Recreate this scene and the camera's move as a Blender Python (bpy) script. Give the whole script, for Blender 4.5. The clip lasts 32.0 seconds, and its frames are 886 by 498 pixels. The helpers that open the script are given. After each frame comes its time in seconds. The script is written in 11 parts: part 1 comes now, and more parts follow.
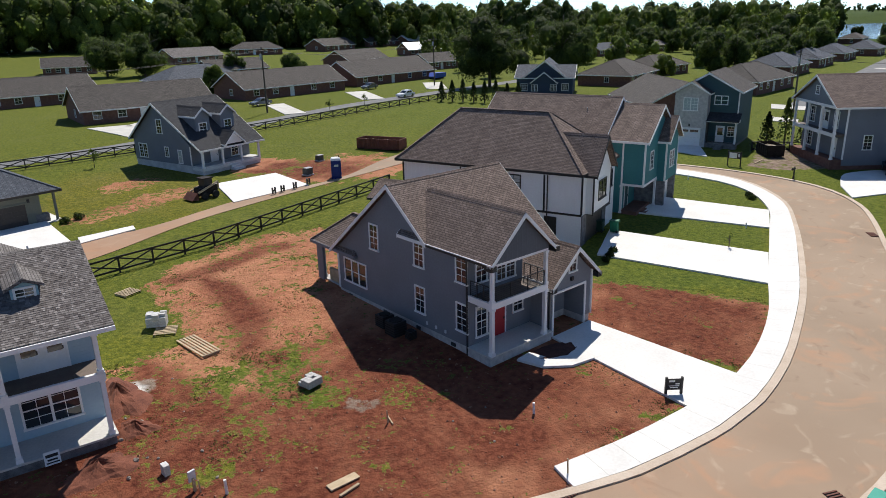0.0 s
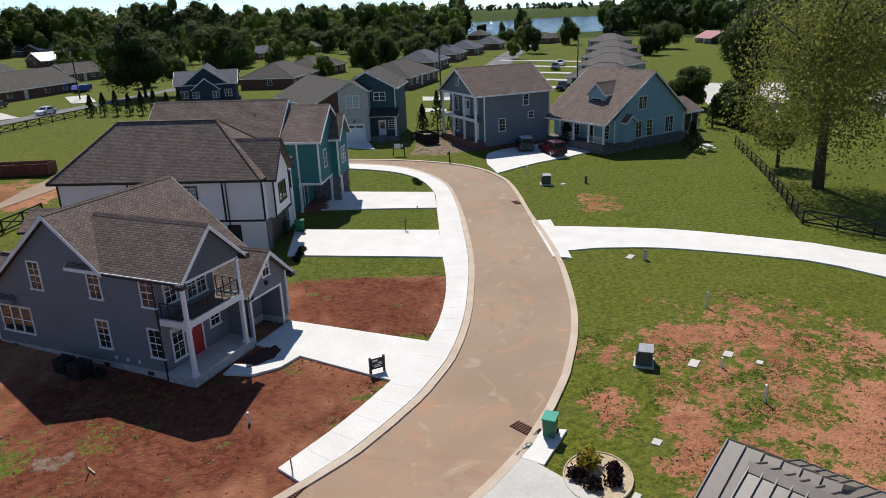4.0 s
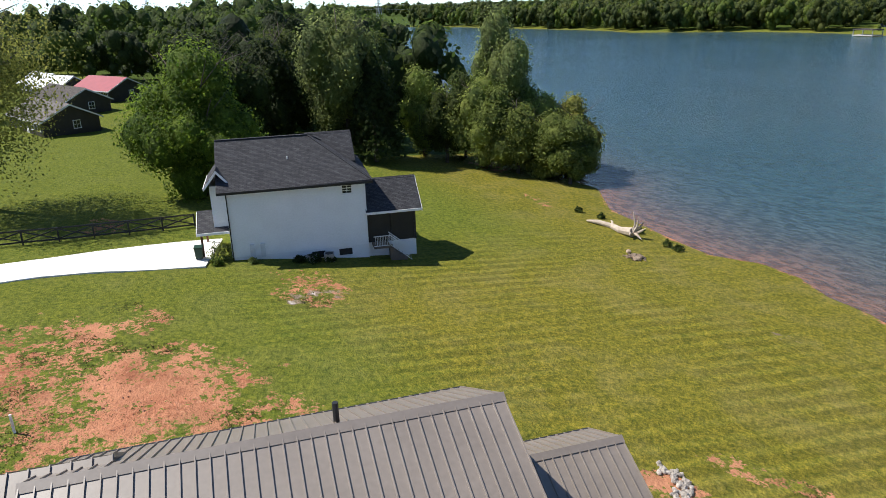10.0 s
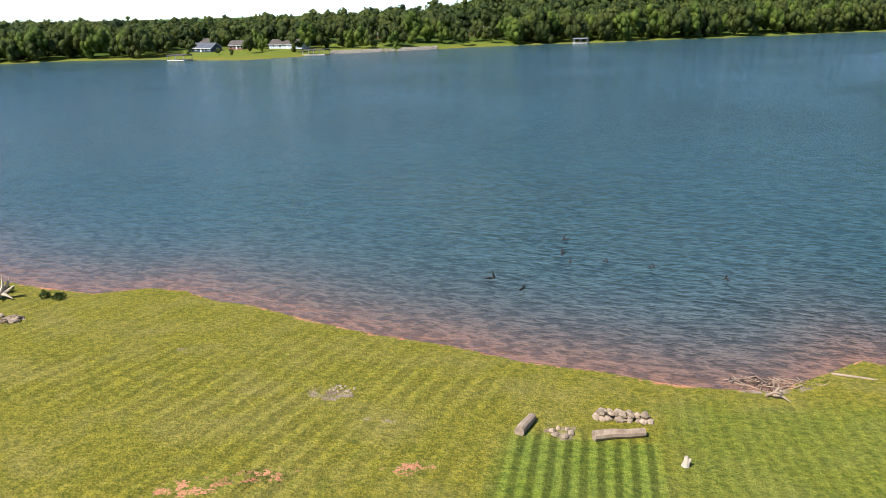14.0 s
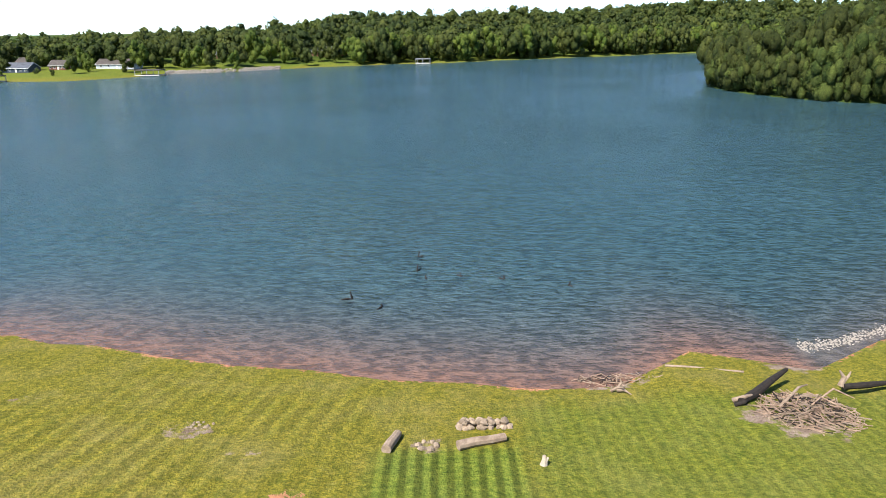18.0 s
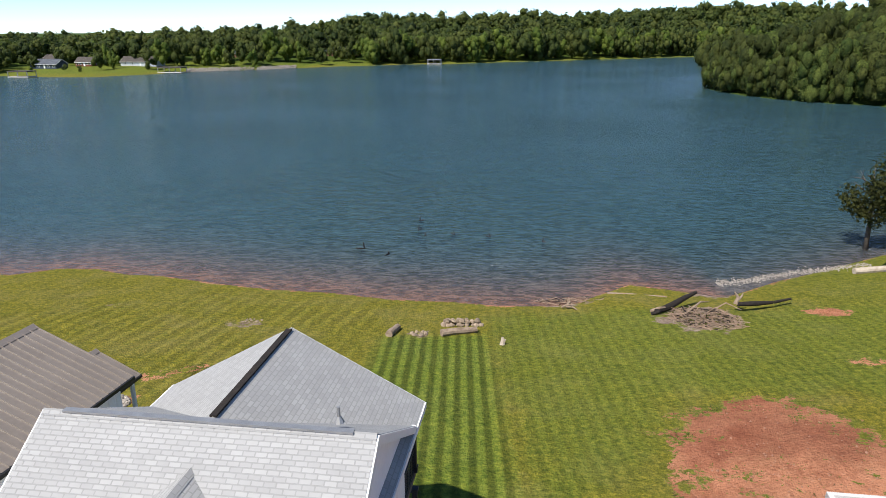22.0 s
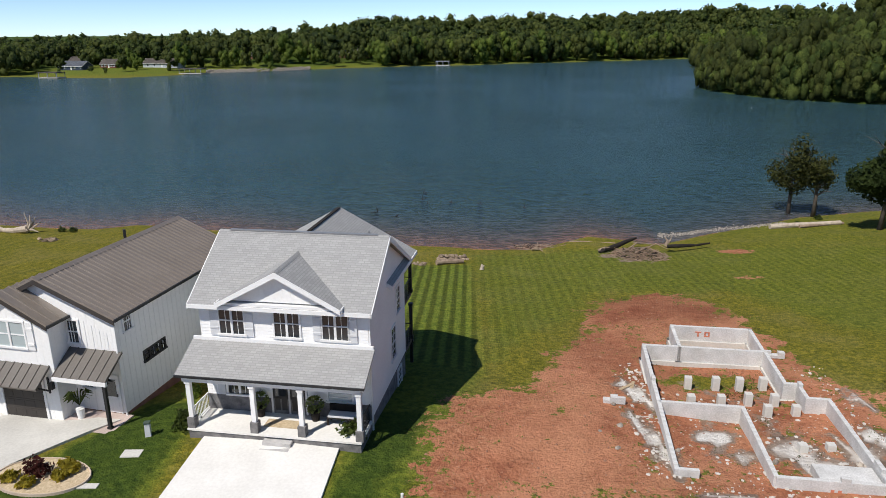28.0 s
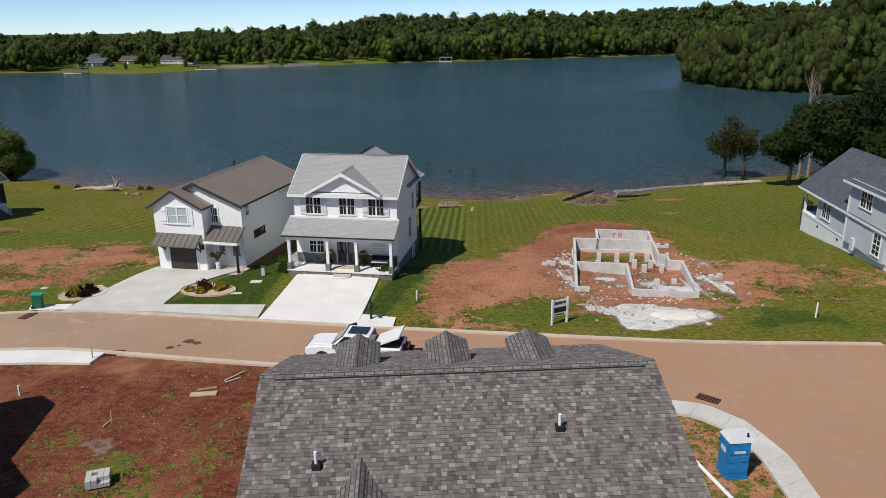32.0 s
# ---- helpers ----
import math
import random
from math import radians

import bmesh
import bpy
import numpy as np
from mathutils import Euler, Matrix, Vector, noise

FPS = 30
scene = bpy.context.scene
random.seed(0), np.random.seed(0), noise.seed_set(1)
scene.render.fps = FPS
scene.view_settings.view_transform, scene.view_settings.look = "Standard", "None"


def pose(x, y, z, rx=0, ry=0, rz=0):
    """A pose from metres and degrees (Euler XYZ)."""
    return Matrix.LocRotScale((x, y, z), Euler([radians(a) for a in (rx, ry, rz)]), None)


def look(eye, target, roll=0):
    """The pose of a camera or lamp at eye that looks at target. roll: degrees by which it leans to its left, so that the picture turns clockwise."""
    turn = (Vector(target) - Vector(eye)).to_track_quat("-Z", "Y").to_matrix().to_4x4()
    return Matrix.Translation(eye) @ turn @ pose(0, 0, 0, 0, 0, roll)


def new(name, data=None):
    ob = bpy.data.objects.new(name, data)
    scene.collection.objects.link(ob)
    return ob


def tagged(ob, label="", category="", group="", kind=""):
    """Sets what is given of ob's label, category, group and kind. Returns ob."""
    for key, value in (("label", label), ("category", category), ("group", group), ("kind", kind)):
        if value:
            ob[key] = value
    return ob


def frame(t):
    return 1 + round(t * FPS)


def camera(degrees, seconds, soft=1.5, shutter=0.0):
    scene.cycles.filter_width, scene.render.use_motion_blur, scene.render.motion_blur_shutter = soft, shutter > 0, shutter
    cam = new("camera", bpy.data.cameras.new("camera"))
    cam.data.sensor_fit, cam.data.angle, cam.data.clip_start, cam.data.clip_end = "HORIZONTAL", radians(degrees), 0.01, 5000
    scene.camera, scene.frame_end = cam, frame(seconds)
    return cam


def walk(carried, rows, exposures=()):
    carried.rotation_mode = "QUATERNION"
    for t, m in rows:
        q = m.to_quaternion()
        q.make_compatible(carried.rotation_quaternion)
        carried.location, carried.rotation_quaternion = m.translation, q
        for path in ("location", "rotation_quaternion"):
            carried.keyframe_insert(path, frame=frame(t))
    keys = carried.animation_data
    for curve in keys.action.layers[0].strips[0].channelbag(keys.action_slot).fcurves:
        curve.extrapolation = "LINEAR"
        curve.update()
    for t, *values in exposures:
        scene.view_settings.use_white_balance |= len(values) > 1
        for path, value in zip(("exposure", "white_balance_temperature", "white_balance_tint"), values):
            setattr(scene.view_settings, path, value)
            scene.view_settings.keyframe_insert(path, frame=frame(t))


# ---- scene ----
cam = camera(64.2, 32.0, soft=0.65)
# seconds, place, heading, tilt below level, lean
PATH = [
    (0, -2.37, 61.74, 18.99, 148.93, 18.15, -1.30),
    (0.5, -2.30, 61.87, 19.03, 146.56, 18.22, -1.28),
    (1, -2.23, 61.98, 19.07, 144.70, 18.22, -1.47),
    (1.5, -2.12, 62.09, 19.12, 142.39, 18.33, -1.53),
    (2, -1.99, 62.17, 19.16, 138.73, 18.51, -1.53),
    (2.5, -1.89, 62.23, 19.20, 134.92, 18.68, -1.52),
    (4.5, -1.82, 62.44, 19.15, 118.44, 18.80, -2.35),
    (5, -1.77, 62.45, 19.12, 113.62, 18.95, -2.42),
    (5.5, -1.70, 62.47, 19.09, 108.64, 19.06, -2.41),
    (6, -1.67, 62.50, 19.10, 103.42, 19.11, -2.39),
    (6.5, -1.66, 62.53, 19.08, 98.24, 19.15, -2.35),
    (7, -1.66, 62.54, 18.97, 92.98, 19.21, -2.28),
    (7.5, -1.66, 62.52, 18.78, 87.51, 19.20, -2.24),
    (8, -1.68, 62.48, 18.61, 81.33, 19.20, -2.16),
    (8.5, -1.65, 62.48, 18.52, 74.86, 19.17, -1.93),
    (9, -1.62, 62.49, 18.46, 70.03, 19.21, -1.87),
    (9.5, -1.58, 62.55, 18.41, 67.52, 19.14, -1.76),
    (10, -1.50, 62.57, 18.38, 60.63, 19.23, -1.77),
    (10.5, -1.48, 62.55, 18.37, 54.34, 19.22, -1.79),
    (11, -1.47, 62.55, 18.39, 48.70, 19.19, -1.78),
    (11.5, -1.41, 62.54, 18.46, 42.26, 19.19, -1.68),
    (12, -1.35, 62.43, 18.55, 35.30, 19.14, -1.52),
    (12.5, -1.30, 62.38, 18.64, 28.79, 19.05, -1.44),
    (13, -1.26, 62.33, 18.68, 22.40, 18.90, -1.43),
    (13.5, -1.24, 62.31, 18.70, 15.97, 18.78, -1.46),
    (14, -1.21, 62.33, 18.71, 10.80, 18.63, -1.56),
    (14.5, -1.19, 62.31, 18.76, 8.06, 18.47, -1.61),
    (15, -1.24, 62.30, 18.86, 4.68, 18.34, -1.72),
    (15.5, -1.29, 62.30, 18.97, 4.65, 18.14, -1.50),
    (17.5, -1.33, 62.06, 19.07, -1.62, 17.61, -0.90),
    (18, -1.25, 61.74, 19.05, -1.57, 17.40, -0.91),
    (18.5, -1.12, 60.08, 19.01, -1.55, 17.16, -0.74),
    (19, -0.96, 56.91, 18.96, -1.56, 17.10, -0.56),
    (19.5, -0.83, 53.26, 18.90, -1.53, 17.17, -0.42),
    (20, -0.72, 50.24, 18.85, -1.47, 17.33, -0.42),
    (20.5, -0.54, 48.36, 18.84, -1.47, 17.39, -0.30),
    (21, -0.35, 47.13, 18.86, -1.29, 17.40, -0.28),
    (21.5, -0.19, 46.44, 18.91, -0.74, 17.35, -0.32),
    (22, -0.05, 45.93, 18.94, -0.69, 17.24, -0.35),
    (22.5, 0.06, 45.47, 18.94, -0.67, 17.20, -0.31),
    (23, 0.17, 44.94, 18.93, -0.51, 17.17, -0.26),
    (23.5, 0.30, 44.30, 18.95, -0.37, 17.13, -0.19),
    (24, 0.50, 43.38, 18.99, -0.25, 17.08, -0.20),
    (24.5, 0.71, 42.20, 19.03, -0.15, 17.05, -0.32),
    (26.5, 1.20, 34.50, 19.10, 0.05, 17.03, -0.41),
    (27, 1.24, 32.11, 19.11, 0.09, 17.05, -0.42),
    (27.5, 1.25, 29.64, 19.13, 0.12, 17.05, -0.38),
    (28, 1.26, 27.00, 19.14, 0.14, 17.05, -0.43),
    (28.5, 1.28, 24.26, 19.16, 0.17, 17.11, -0.43),
    (29, 1.32, 21.51, 19.19, 0.20, 17.14, -0.44),
    (29.5, 1.38, 18.62, 19.22, 0.24, 17.18, -0.39),
    (30, 1.46, 15.73, 19.25, 0.27, 17.24, -0.42),
    (30.5, 1.56, 12.77, 19.26, 0.30, 17.26, -0.40),
    (31, 1.63, 9.66, 19.29, 0.31, 17.30, -0.51),
    (31.5, 1.74, 6.47, 19.31, 0.37, 17.33, -0.43),
    (32, 1.81, 3.02, 19.31, 0.48, 17.27, -0.57),
]
walk(cam, [(t, pose(x, y, z, 90 - tilt, 0, turn) @ pose(0, 0, 0, 0, 0, lean)) for t, x, y, z, turn, tilt, lean in PATH],
     [(0, 0.16), (3, 0.12), (5, -0.08), (6, -0.04), (7, 0.06), (9, 0.44), (12, 0.88), (19, 1.1), (21, 0.74), (24, 0.3), (28, 0.02), (32, -0.19)])

# ---- world and sun ----
SUN_AZ, SUN_EL = 228.0, 53.0      # degrees: where the sun stands, counted from +x towards +y, and its height
WATER = -5.03
world = bpy.data.worlds.new("sky")
scene.world = world
world.use_nodes = True
wn = world.node_tree.nodes
sky = wn.new("ShaderNodeTexSky")
sky.sky_type = "NISHITA"
sky.sun_disc = False
sky.air_density, sky.dust_density, sky.ozone_density = 0.5, 0.0, 2.5
sky.sun_elevation = radians(SUN_EL)
sky.sun_rotation = radians(90 - SUN_AZ)
clear = wn.new("ShaderNodeMix")
clear.data_type, clear.blend_type = "RGBA", "MULTIPLY"
clear.inputs["Factor"].default_value = 1.0
clear.inputs["B"].default_value = (0.9, 0.955, 0.98, 1)
world.node_tree.links.new(sky.outputs[0], clear.inputs["A"])
world.node_tree.links.new(clear.outputs["Result"], wn["Background"].inputs[0])
wn["Background"].inputs[1].default_value = 0.138
sun_data = bpy.data.lights.new("sun", "SUN")
sun_data.energy, sun_data.angle, sun_data.color = 4.75, radians(0.6), (1.0, 0.95, 0.88)
sun = new("sun", sun_data)
sun.matrix_world = look((0, 0, 0), (-math.cos(radians(SUN_AZ)) * math.cos(radians(SUN_EL)), -math.sin(radians(SUN_AZ)) * math.cos(radians(SUN_EL)), -math.sin(radians(SUN_EL))))

# ---- the lie of the land ----
SHORE_X = [-900, -500, -300, -160, -90, -77, -69, -61, -51, -44, -39.6, -35.7, -32, -28, -22, -16, -10, -4, 1, 5.3, 8.2, 12, 15.5, 19, 23.4, 26.8, 29.8, 34, 39.7, 49, 60, 80, 200, 900]
SHORE_Y = [330, 260, 200, 150, 128, 124, 123.8, 118.5, 116.4, 115.4, 117.4, 117, 115.2, 114.6, 112.2, 110.3, 109.2, 107.2, 106.6, 105.5, 105.2, 105.4, 107.9, 110.6, 108.6, 106.8, 108.6, 111.2, 113.9, 119, 122, 126, 150, 160]
FALL_Y = [-4000, -450, -350, -220, -140, -60, 0, 30, 45, 58, 64, 80, 95, 106, 110, 112, 125, 400]
FALL_Z = [14, 9, 6.6, 3.8, 2.6, 2.5, 1.2, 0.5, 0.05, 0.05, -0.4, -2.1, -3.55, -4.6, -5.0, -5.35, -7, -9]
FAR_X = [-4000, -740, -640, -424, -380, -310, -256, -230, -190, -174, -160, -150, -122, -93, -72, -23, 5, 66, 168, 215, 400, 4000]
FAR_Y = [590, 404, 440, 443, 428, 470, 472, 457, 450, 466, 482, 500, 510, 534, 551, 575, 577, 610, 655, 680, 700, 900]


def smooth(a, b, t):
    k = np.clip((t - a) / (b - a), 0, 1)
    return k * k * (3 - 2 * k)


def spit_at(x, y):
    """1 on the rim of the wooded spit, less inside."""
    back = np.clip(y - 345, 0, None)
    return (np.abs((x - 330 - back * 0.45) / 222) ** 3 + np.where(y < 345, np.abs((y - 345) / 108), back / 170) ** 3) ** (1 / 3)


def height(x, y):
    x, y = np.asarray(x, float), np.asarray(y, float)
    w = np.clip((y - 62) / 38, 0, 1)
    shore = np.interp(x, SHORE_X, SHORE_Y)
    near = np.interp(y + w * (110 - shore), FALL_Y, FALL_Z)
    near = near - 0.8 * np.exp(-((x - 18) / 8) ** 2 - ((y - 60) / 10) ** 2)
    near = near + 0.35 * np.exp(-((x + 7) / 7) ** 2 - ((y - 58) / 5) ** 2)
    bay = np.hypot((x + 1080) / 620, (y + 280) / 330)
    near = np.where(bay < 1.15, np.minimum(near, -9 + 12 * smooth(0.95, 1.15, bay)), near)
    far = y - np.interp(x, FAR_X, FAR_Y)
    rise = np.interp(x, [-320, -234, -156, -55, 50, 150, 320], [0.03, 0.04, 0.06, 0.14, 0.13, 0.15, 0.22])
    hill = WATER + np.clip(far, -40, 12) * 0.11 + np.clip(far - 24, 0, 130) * rise + np.clip(far - 150, 0, 2500) * 0.005
    spit = spit_at(x, y)
    spit_h = -8 + 3.6 * smooth(1.03, 0.96, spit) + 32 * smooth(0.97, 0.35, spit)
    return np.maximum(np.maximum(near, np.where(far > -40, hill, -12)), np.where(spit < 1.2, spit_h, -12))


def g(x, y):
    return float(height(x, y))


# ---- materials ----
def mat(name, dark, light=None, scale=3.0, rough=0.8, bump=0.0, bump_scale=40.0, metal=0.0, coord="UV", vary=0.0, lap=0.0, battens=0.0, spec=0.4):
    """Plain weathered surface: two tones mixed by noise at two scales, fine relief; lap: horizontal boards of that pitch, battens: upright ones."""
    m = bpy.data.materials.new(name)
    m.use_nodes = True
    t = m.node_tree
    n, link = t.nodes, t.links.new
    p = n["Principled BSDF"]
    p.inputs["Roughness"].default_value, p.inputs["Metallic"].default_value = rough, metal
    p.inputs["Specular IOR Level"].default_value = spec
    tc = n.new("ShaderNodeTexCoord")
    light = light or tuple(min(1, c * 1.25) for c in dark)
    big, fine, mix = n.new("ShaderNodeTexNoise"), n.new("ShaderNodeTexNoise"), n.new("ShaderNodeMix")
    big.inputs["Scale"].default_value, big.inputs["Detail"].default_value = scale, 6
    fine.inputs["Scale"].default_value, fine.inputs["Detail"].default_value = scale * 14, 3
    add = n.new("ShaderNodeMath")
    add.operation = "MULTIPLY_ADD"
    add.inputs[1].default_value = 0.45
    for q in (big, fine):
        link(tc.outputs[coord], q.inputs["Vector"])
    link(fine.outputs["Fac"], add.inputs[0])
    sub = n.new("ShaderNodeMath")
    sub.operation = "MULTIPLY"
    sub.inputs[1].default_value = 0.6
    link(big.outputs["Fac"], sub.inputs[0])
    link(sub.outputs[0], add.inputs[2])
    mix.data_type = "RGBA"
    mix.inputs["A"].default_value, mix.inputs["B"].default_value = (*dark, 1), (*light, 1)
    ramp = n.new("ShaderNodeMapRange")
    ramp.inputs["From Min"].default_value, ramp.inputs["From Max"].default_value = 0.36, 0.68
    link(add.outputs[0], ramp.inputs["Value"])
    link(ramp.outputs["Result"], mix.inputs["Factor"])
    out = mix.outputs["Result"]
    if vary:
        info, hsv, rng = n.new("ShaderNodeObjectInfo"), n.new("ShaderNodeHueSaturation"), n.new("ShaderNodeMapRange")
        rng.inputs["To Min"].default_value, rng.inputs["To Max"].default_value = 1 - vary, 1 + vary
        link(info.outputs["Random"], rng.inputs["Value"])
        link(rng.outputs["Result"], hsv.inputs["Value"])
        link(out, hsv.inputs["Color"])
        out = hsv.outputs["Color"]
    link(out, p.inputs["Base Color"])
    h = None
    if bump:
        grain = n.new("ShaderNodeTexNoise")
        grain.inputs["Scale"].default_value, grain.inputs["Detail"].default_value = bump_scale, 4
        link(tc.outputs[coord], grain.inputs["Vector"])
        bn = n.new("ShaderNodeBump")
        bn.inputs["Strength"].default_value, bn.inputs["Distance"].default_value = bump, 0.02
        link(grain.outputs["Fac"], bn.inputs["Height"])
        h = bn
    if lap or battens:
        sep, fr = n.new("ShaderNodeSeparateXYZ"), n.new("ShaderNodeMath")
        link(tc.outputs["UV"], sep.inputs[0])
        fr.operation = "MULTIPLY"
        fr.inputs[1].default_value = 1 / (lap or battens)
        link(sep.outputs["Y" if lap else "X"], fr.inputs[0])
        fc = n.new("ShaderNodeMath")
        fc.operation = "FRACT"
        link(fr.outputs[0], fc.inputs[0])
        if battens:
            pp = n.new("ShaderNodeMath")
            pp.operation = "LESS_THAN"
            pp.inputs[1].default_value = 0.14
            link(fc.outputs[0], pp.inputs[0])
            fc = pp
        b2 = n.new("ShaderNodeBump")
        b2.invert = bool(lap)
        b2.inputs["Strength"].default_value, b2.inputs["Distance"].default_value = 0.8, 0.02
        link(fc.outputs[0], b2.inputs["Height"])
        if h:
            link(h.outputs[0], b2.inputs["Normal"])
        h = b2
    if h:
        link(h.outputs[0], p.inputs["Normal"])
    return m


def shingle_mat(name, a, b, mortar=0.42, pitch=0.145, width=0.32, blotch=0.14):
    """Asphalt shingles: courses and staggered tabs of mixed tones, granules."""
    m = bpy.data.materials.new(name)
    m.use_nodes = True
    t = m.node_tree
    n, link = t.nodes, t.links.new
    p = n["Principled BSDF"]
    p.inputs["Roughness"].default_value, p.inputs["Specular IOR Level"].default_value = 0.88, 0.25
    tc, br = n.new("ShaderNodeTexCoord"), n.new("ShaderNodeTexBrick")
    link(tc.outputs["UV"], br.inputs["Vector"])
    br.offset, br.squash = 0.37, 1.0
    br.inputs["Color1"].default_value, br.inputs["Color2"].default_value = (*a, 1), (*b, 1)
    br.inputs["Mortar"].default_value = (*[c * mortar for c in a], 1)
    br.inputs["Scale"].default_value = 1.0
    br.inputs["Mortar Size"].default_value = 0.017
    br.inputs["Bias"].default_value = -0.15
    br.inputs["Brick Width"].default_value, br.inputs["Row Height"].default_value = width, pitch
    ns, hs = n.new("ShaderNodeTexNoise"), n.new("ShaderNodeHueSaturation")
    ns.inputs["Scale"].default_value, ns.inputs["Detail"].default_value = 0.9, 8
    link(tc.outputs["UV"], ns.inputs["Vector"])
    rg = n.new("ShaderNodeMapRange")
    rg.inputs["To Min"].default_value, rg.inputs["To Max"].default_value = 1 - blotch, 1 + blotch
    rg.inputs["From Min"].default_value, rg.inputs["From Max"].default_value = 0.3, 0.7
    link(ns.outputs["Fac"], rg.inputs["Value"])
    link(rg.outputs["Result"], hs.inputs["Value"])
    link(br.outputs["Color"], hs.inputs["Color"])
    link(hs.outputs["Color"], p.inputs["Base Color"])
    bn = n.new("ShaderNodeBump")
    bn.invert = True
    bn.inputs["Strength"].default_value, bn.inputs["Distance"].default_value = 0.7, 0.015
    link(br.outputs["Fac"], bn.inputs["Height"])
    link(bn.outputs[0], p.inputs["Normal"])
    return m


def leaf_mat(name, dark, light, through_light=0.48):
    m = bpy.data.materials.new(name)
    m.use_nodes = True
    t = m.node_tree
    n, link = t.nodes, t.links.new
    p = n["Principled BSDF"]
    p.inputs["Roughness"].default_value, p.inputs["Specular IOR Level"].default_value = 0.6, 0.25
    geo, oi, tc, ns = n.new("ShaderNodeNewGeometry"), n.new("ShaderNodeObjectInfo"), n.new("ShaderNodeTexCoord"), n.new("ShaderNodeTexNoise")
    ns.inputs["Scale"].default_value = 0.35
    link(tc.outputs["Object"], ns.inputs["Vector"])
    a, mix, hs, rg = n.new("ShaderNodeMath"), n.new("ShaderNodeMix"), n.new("ShaderNodeHueSaturation"), n.new("ShaderNodeMapRange")
    a.operation = "MULTIPLY_ADD"
    a.inputs[1].default_value = 0.6
    link(geo.outputs["Random Per Island"], a.inputs[0])
    k = n.new("ShaderNodeMath")
    k.operation = "MULTIPLY_ADD"
    k.inputs[1].default_value, k.inputs[2].default_value = 1.4, -0.5
    link(ns.outputs["Fac"], k.inputs[0])
    link(k.outputs[0], a.inputs[2])
    mix.data_type = "RGBA"
    mix.inputs["A"].default_value, mix.inputs["B"].default_value = (*dark, 1), (*light, 1)
    link(a.outputs[0], mix.inputs["Factor"])
    link(oi.outputs["Random"], rg.inputs["Value"])
    rg.inputs["To Min"].default_value, rg.inputs["To Max"].default_value = 0.8, 1.2
    fine, fr, fm = n.new("ShaderNodeTexNoise"), n.new("ShaderNodeMapRange"), n.new("ShaderNodeMath")
    fine.inputs["Scale"].default_value, fine.inputs["Detail"].default_value, fine.inputs["Roughness"].default_value = 1.6, 6, 0.75
    link(tc.outputs["Object"], fine.inputs["Vector"])
    fr.inputs["From Min"].default_value, fr.inputs["From Max"].default_value = 0.35, 0.65
    fr.inputs["To Min"].default_value, fr.inputs["To Max"].default_value = 0.62, 1.38
    link(fine.outputs["Fac"], fr.inputs["Value"])
    fm.operation = "MULTIPLY"
    link(fr.outputs["Result"], fm.inputs[0])
    link(rg.outputs["Result"], fm.inputs[1])
    link(fm.outputs[0], hs.inputs["Value"])
    link(mix.outputs["Result"], hs.inputs["Color"])
    link(hs.outputs["Color"], p.inputs["Base Color"])
    rough_leaf = n.new("ShaderNodeBump")
    rough_leaf.inputs["Strength"].default_value, rough_leaf.inputs["Distance"].default_value = 1.0, 0.6
    link(fine.outputs["Fac"], rough_leaf.inputs["Height"])
    link(rough_leaf.outputs[0], p.inputs["Normal"])
    tr, ms = n.new("ShaderNodeBsdfTranslucent"), n.new("ShaderNodeMixShader")
    link(hs.outputs["Color"], tr.inputs["Color"])
    ms.inputs[0].default_value = through_light
    link(p.outputs[0], ms.inputs[1])
    link(tr.outputs[0], ms.inputs[2])
    link(ms.outputs[0], n["Material Output"].inputs["Surface"])
    return m


def glass_mat(name, tint, rough=0.04):
    m = bpy.data.materials.new(name)
    m.use_nodes = True
    p = m.node_tree.nodes["Principled BSDF"]
    p.inputs["Base Color"].default_value = (*tint, 1)
    p.inputs["Roughness"].default_value, p.inputs["Specular IOR Level"].default_value = rough, 0.8
    return m


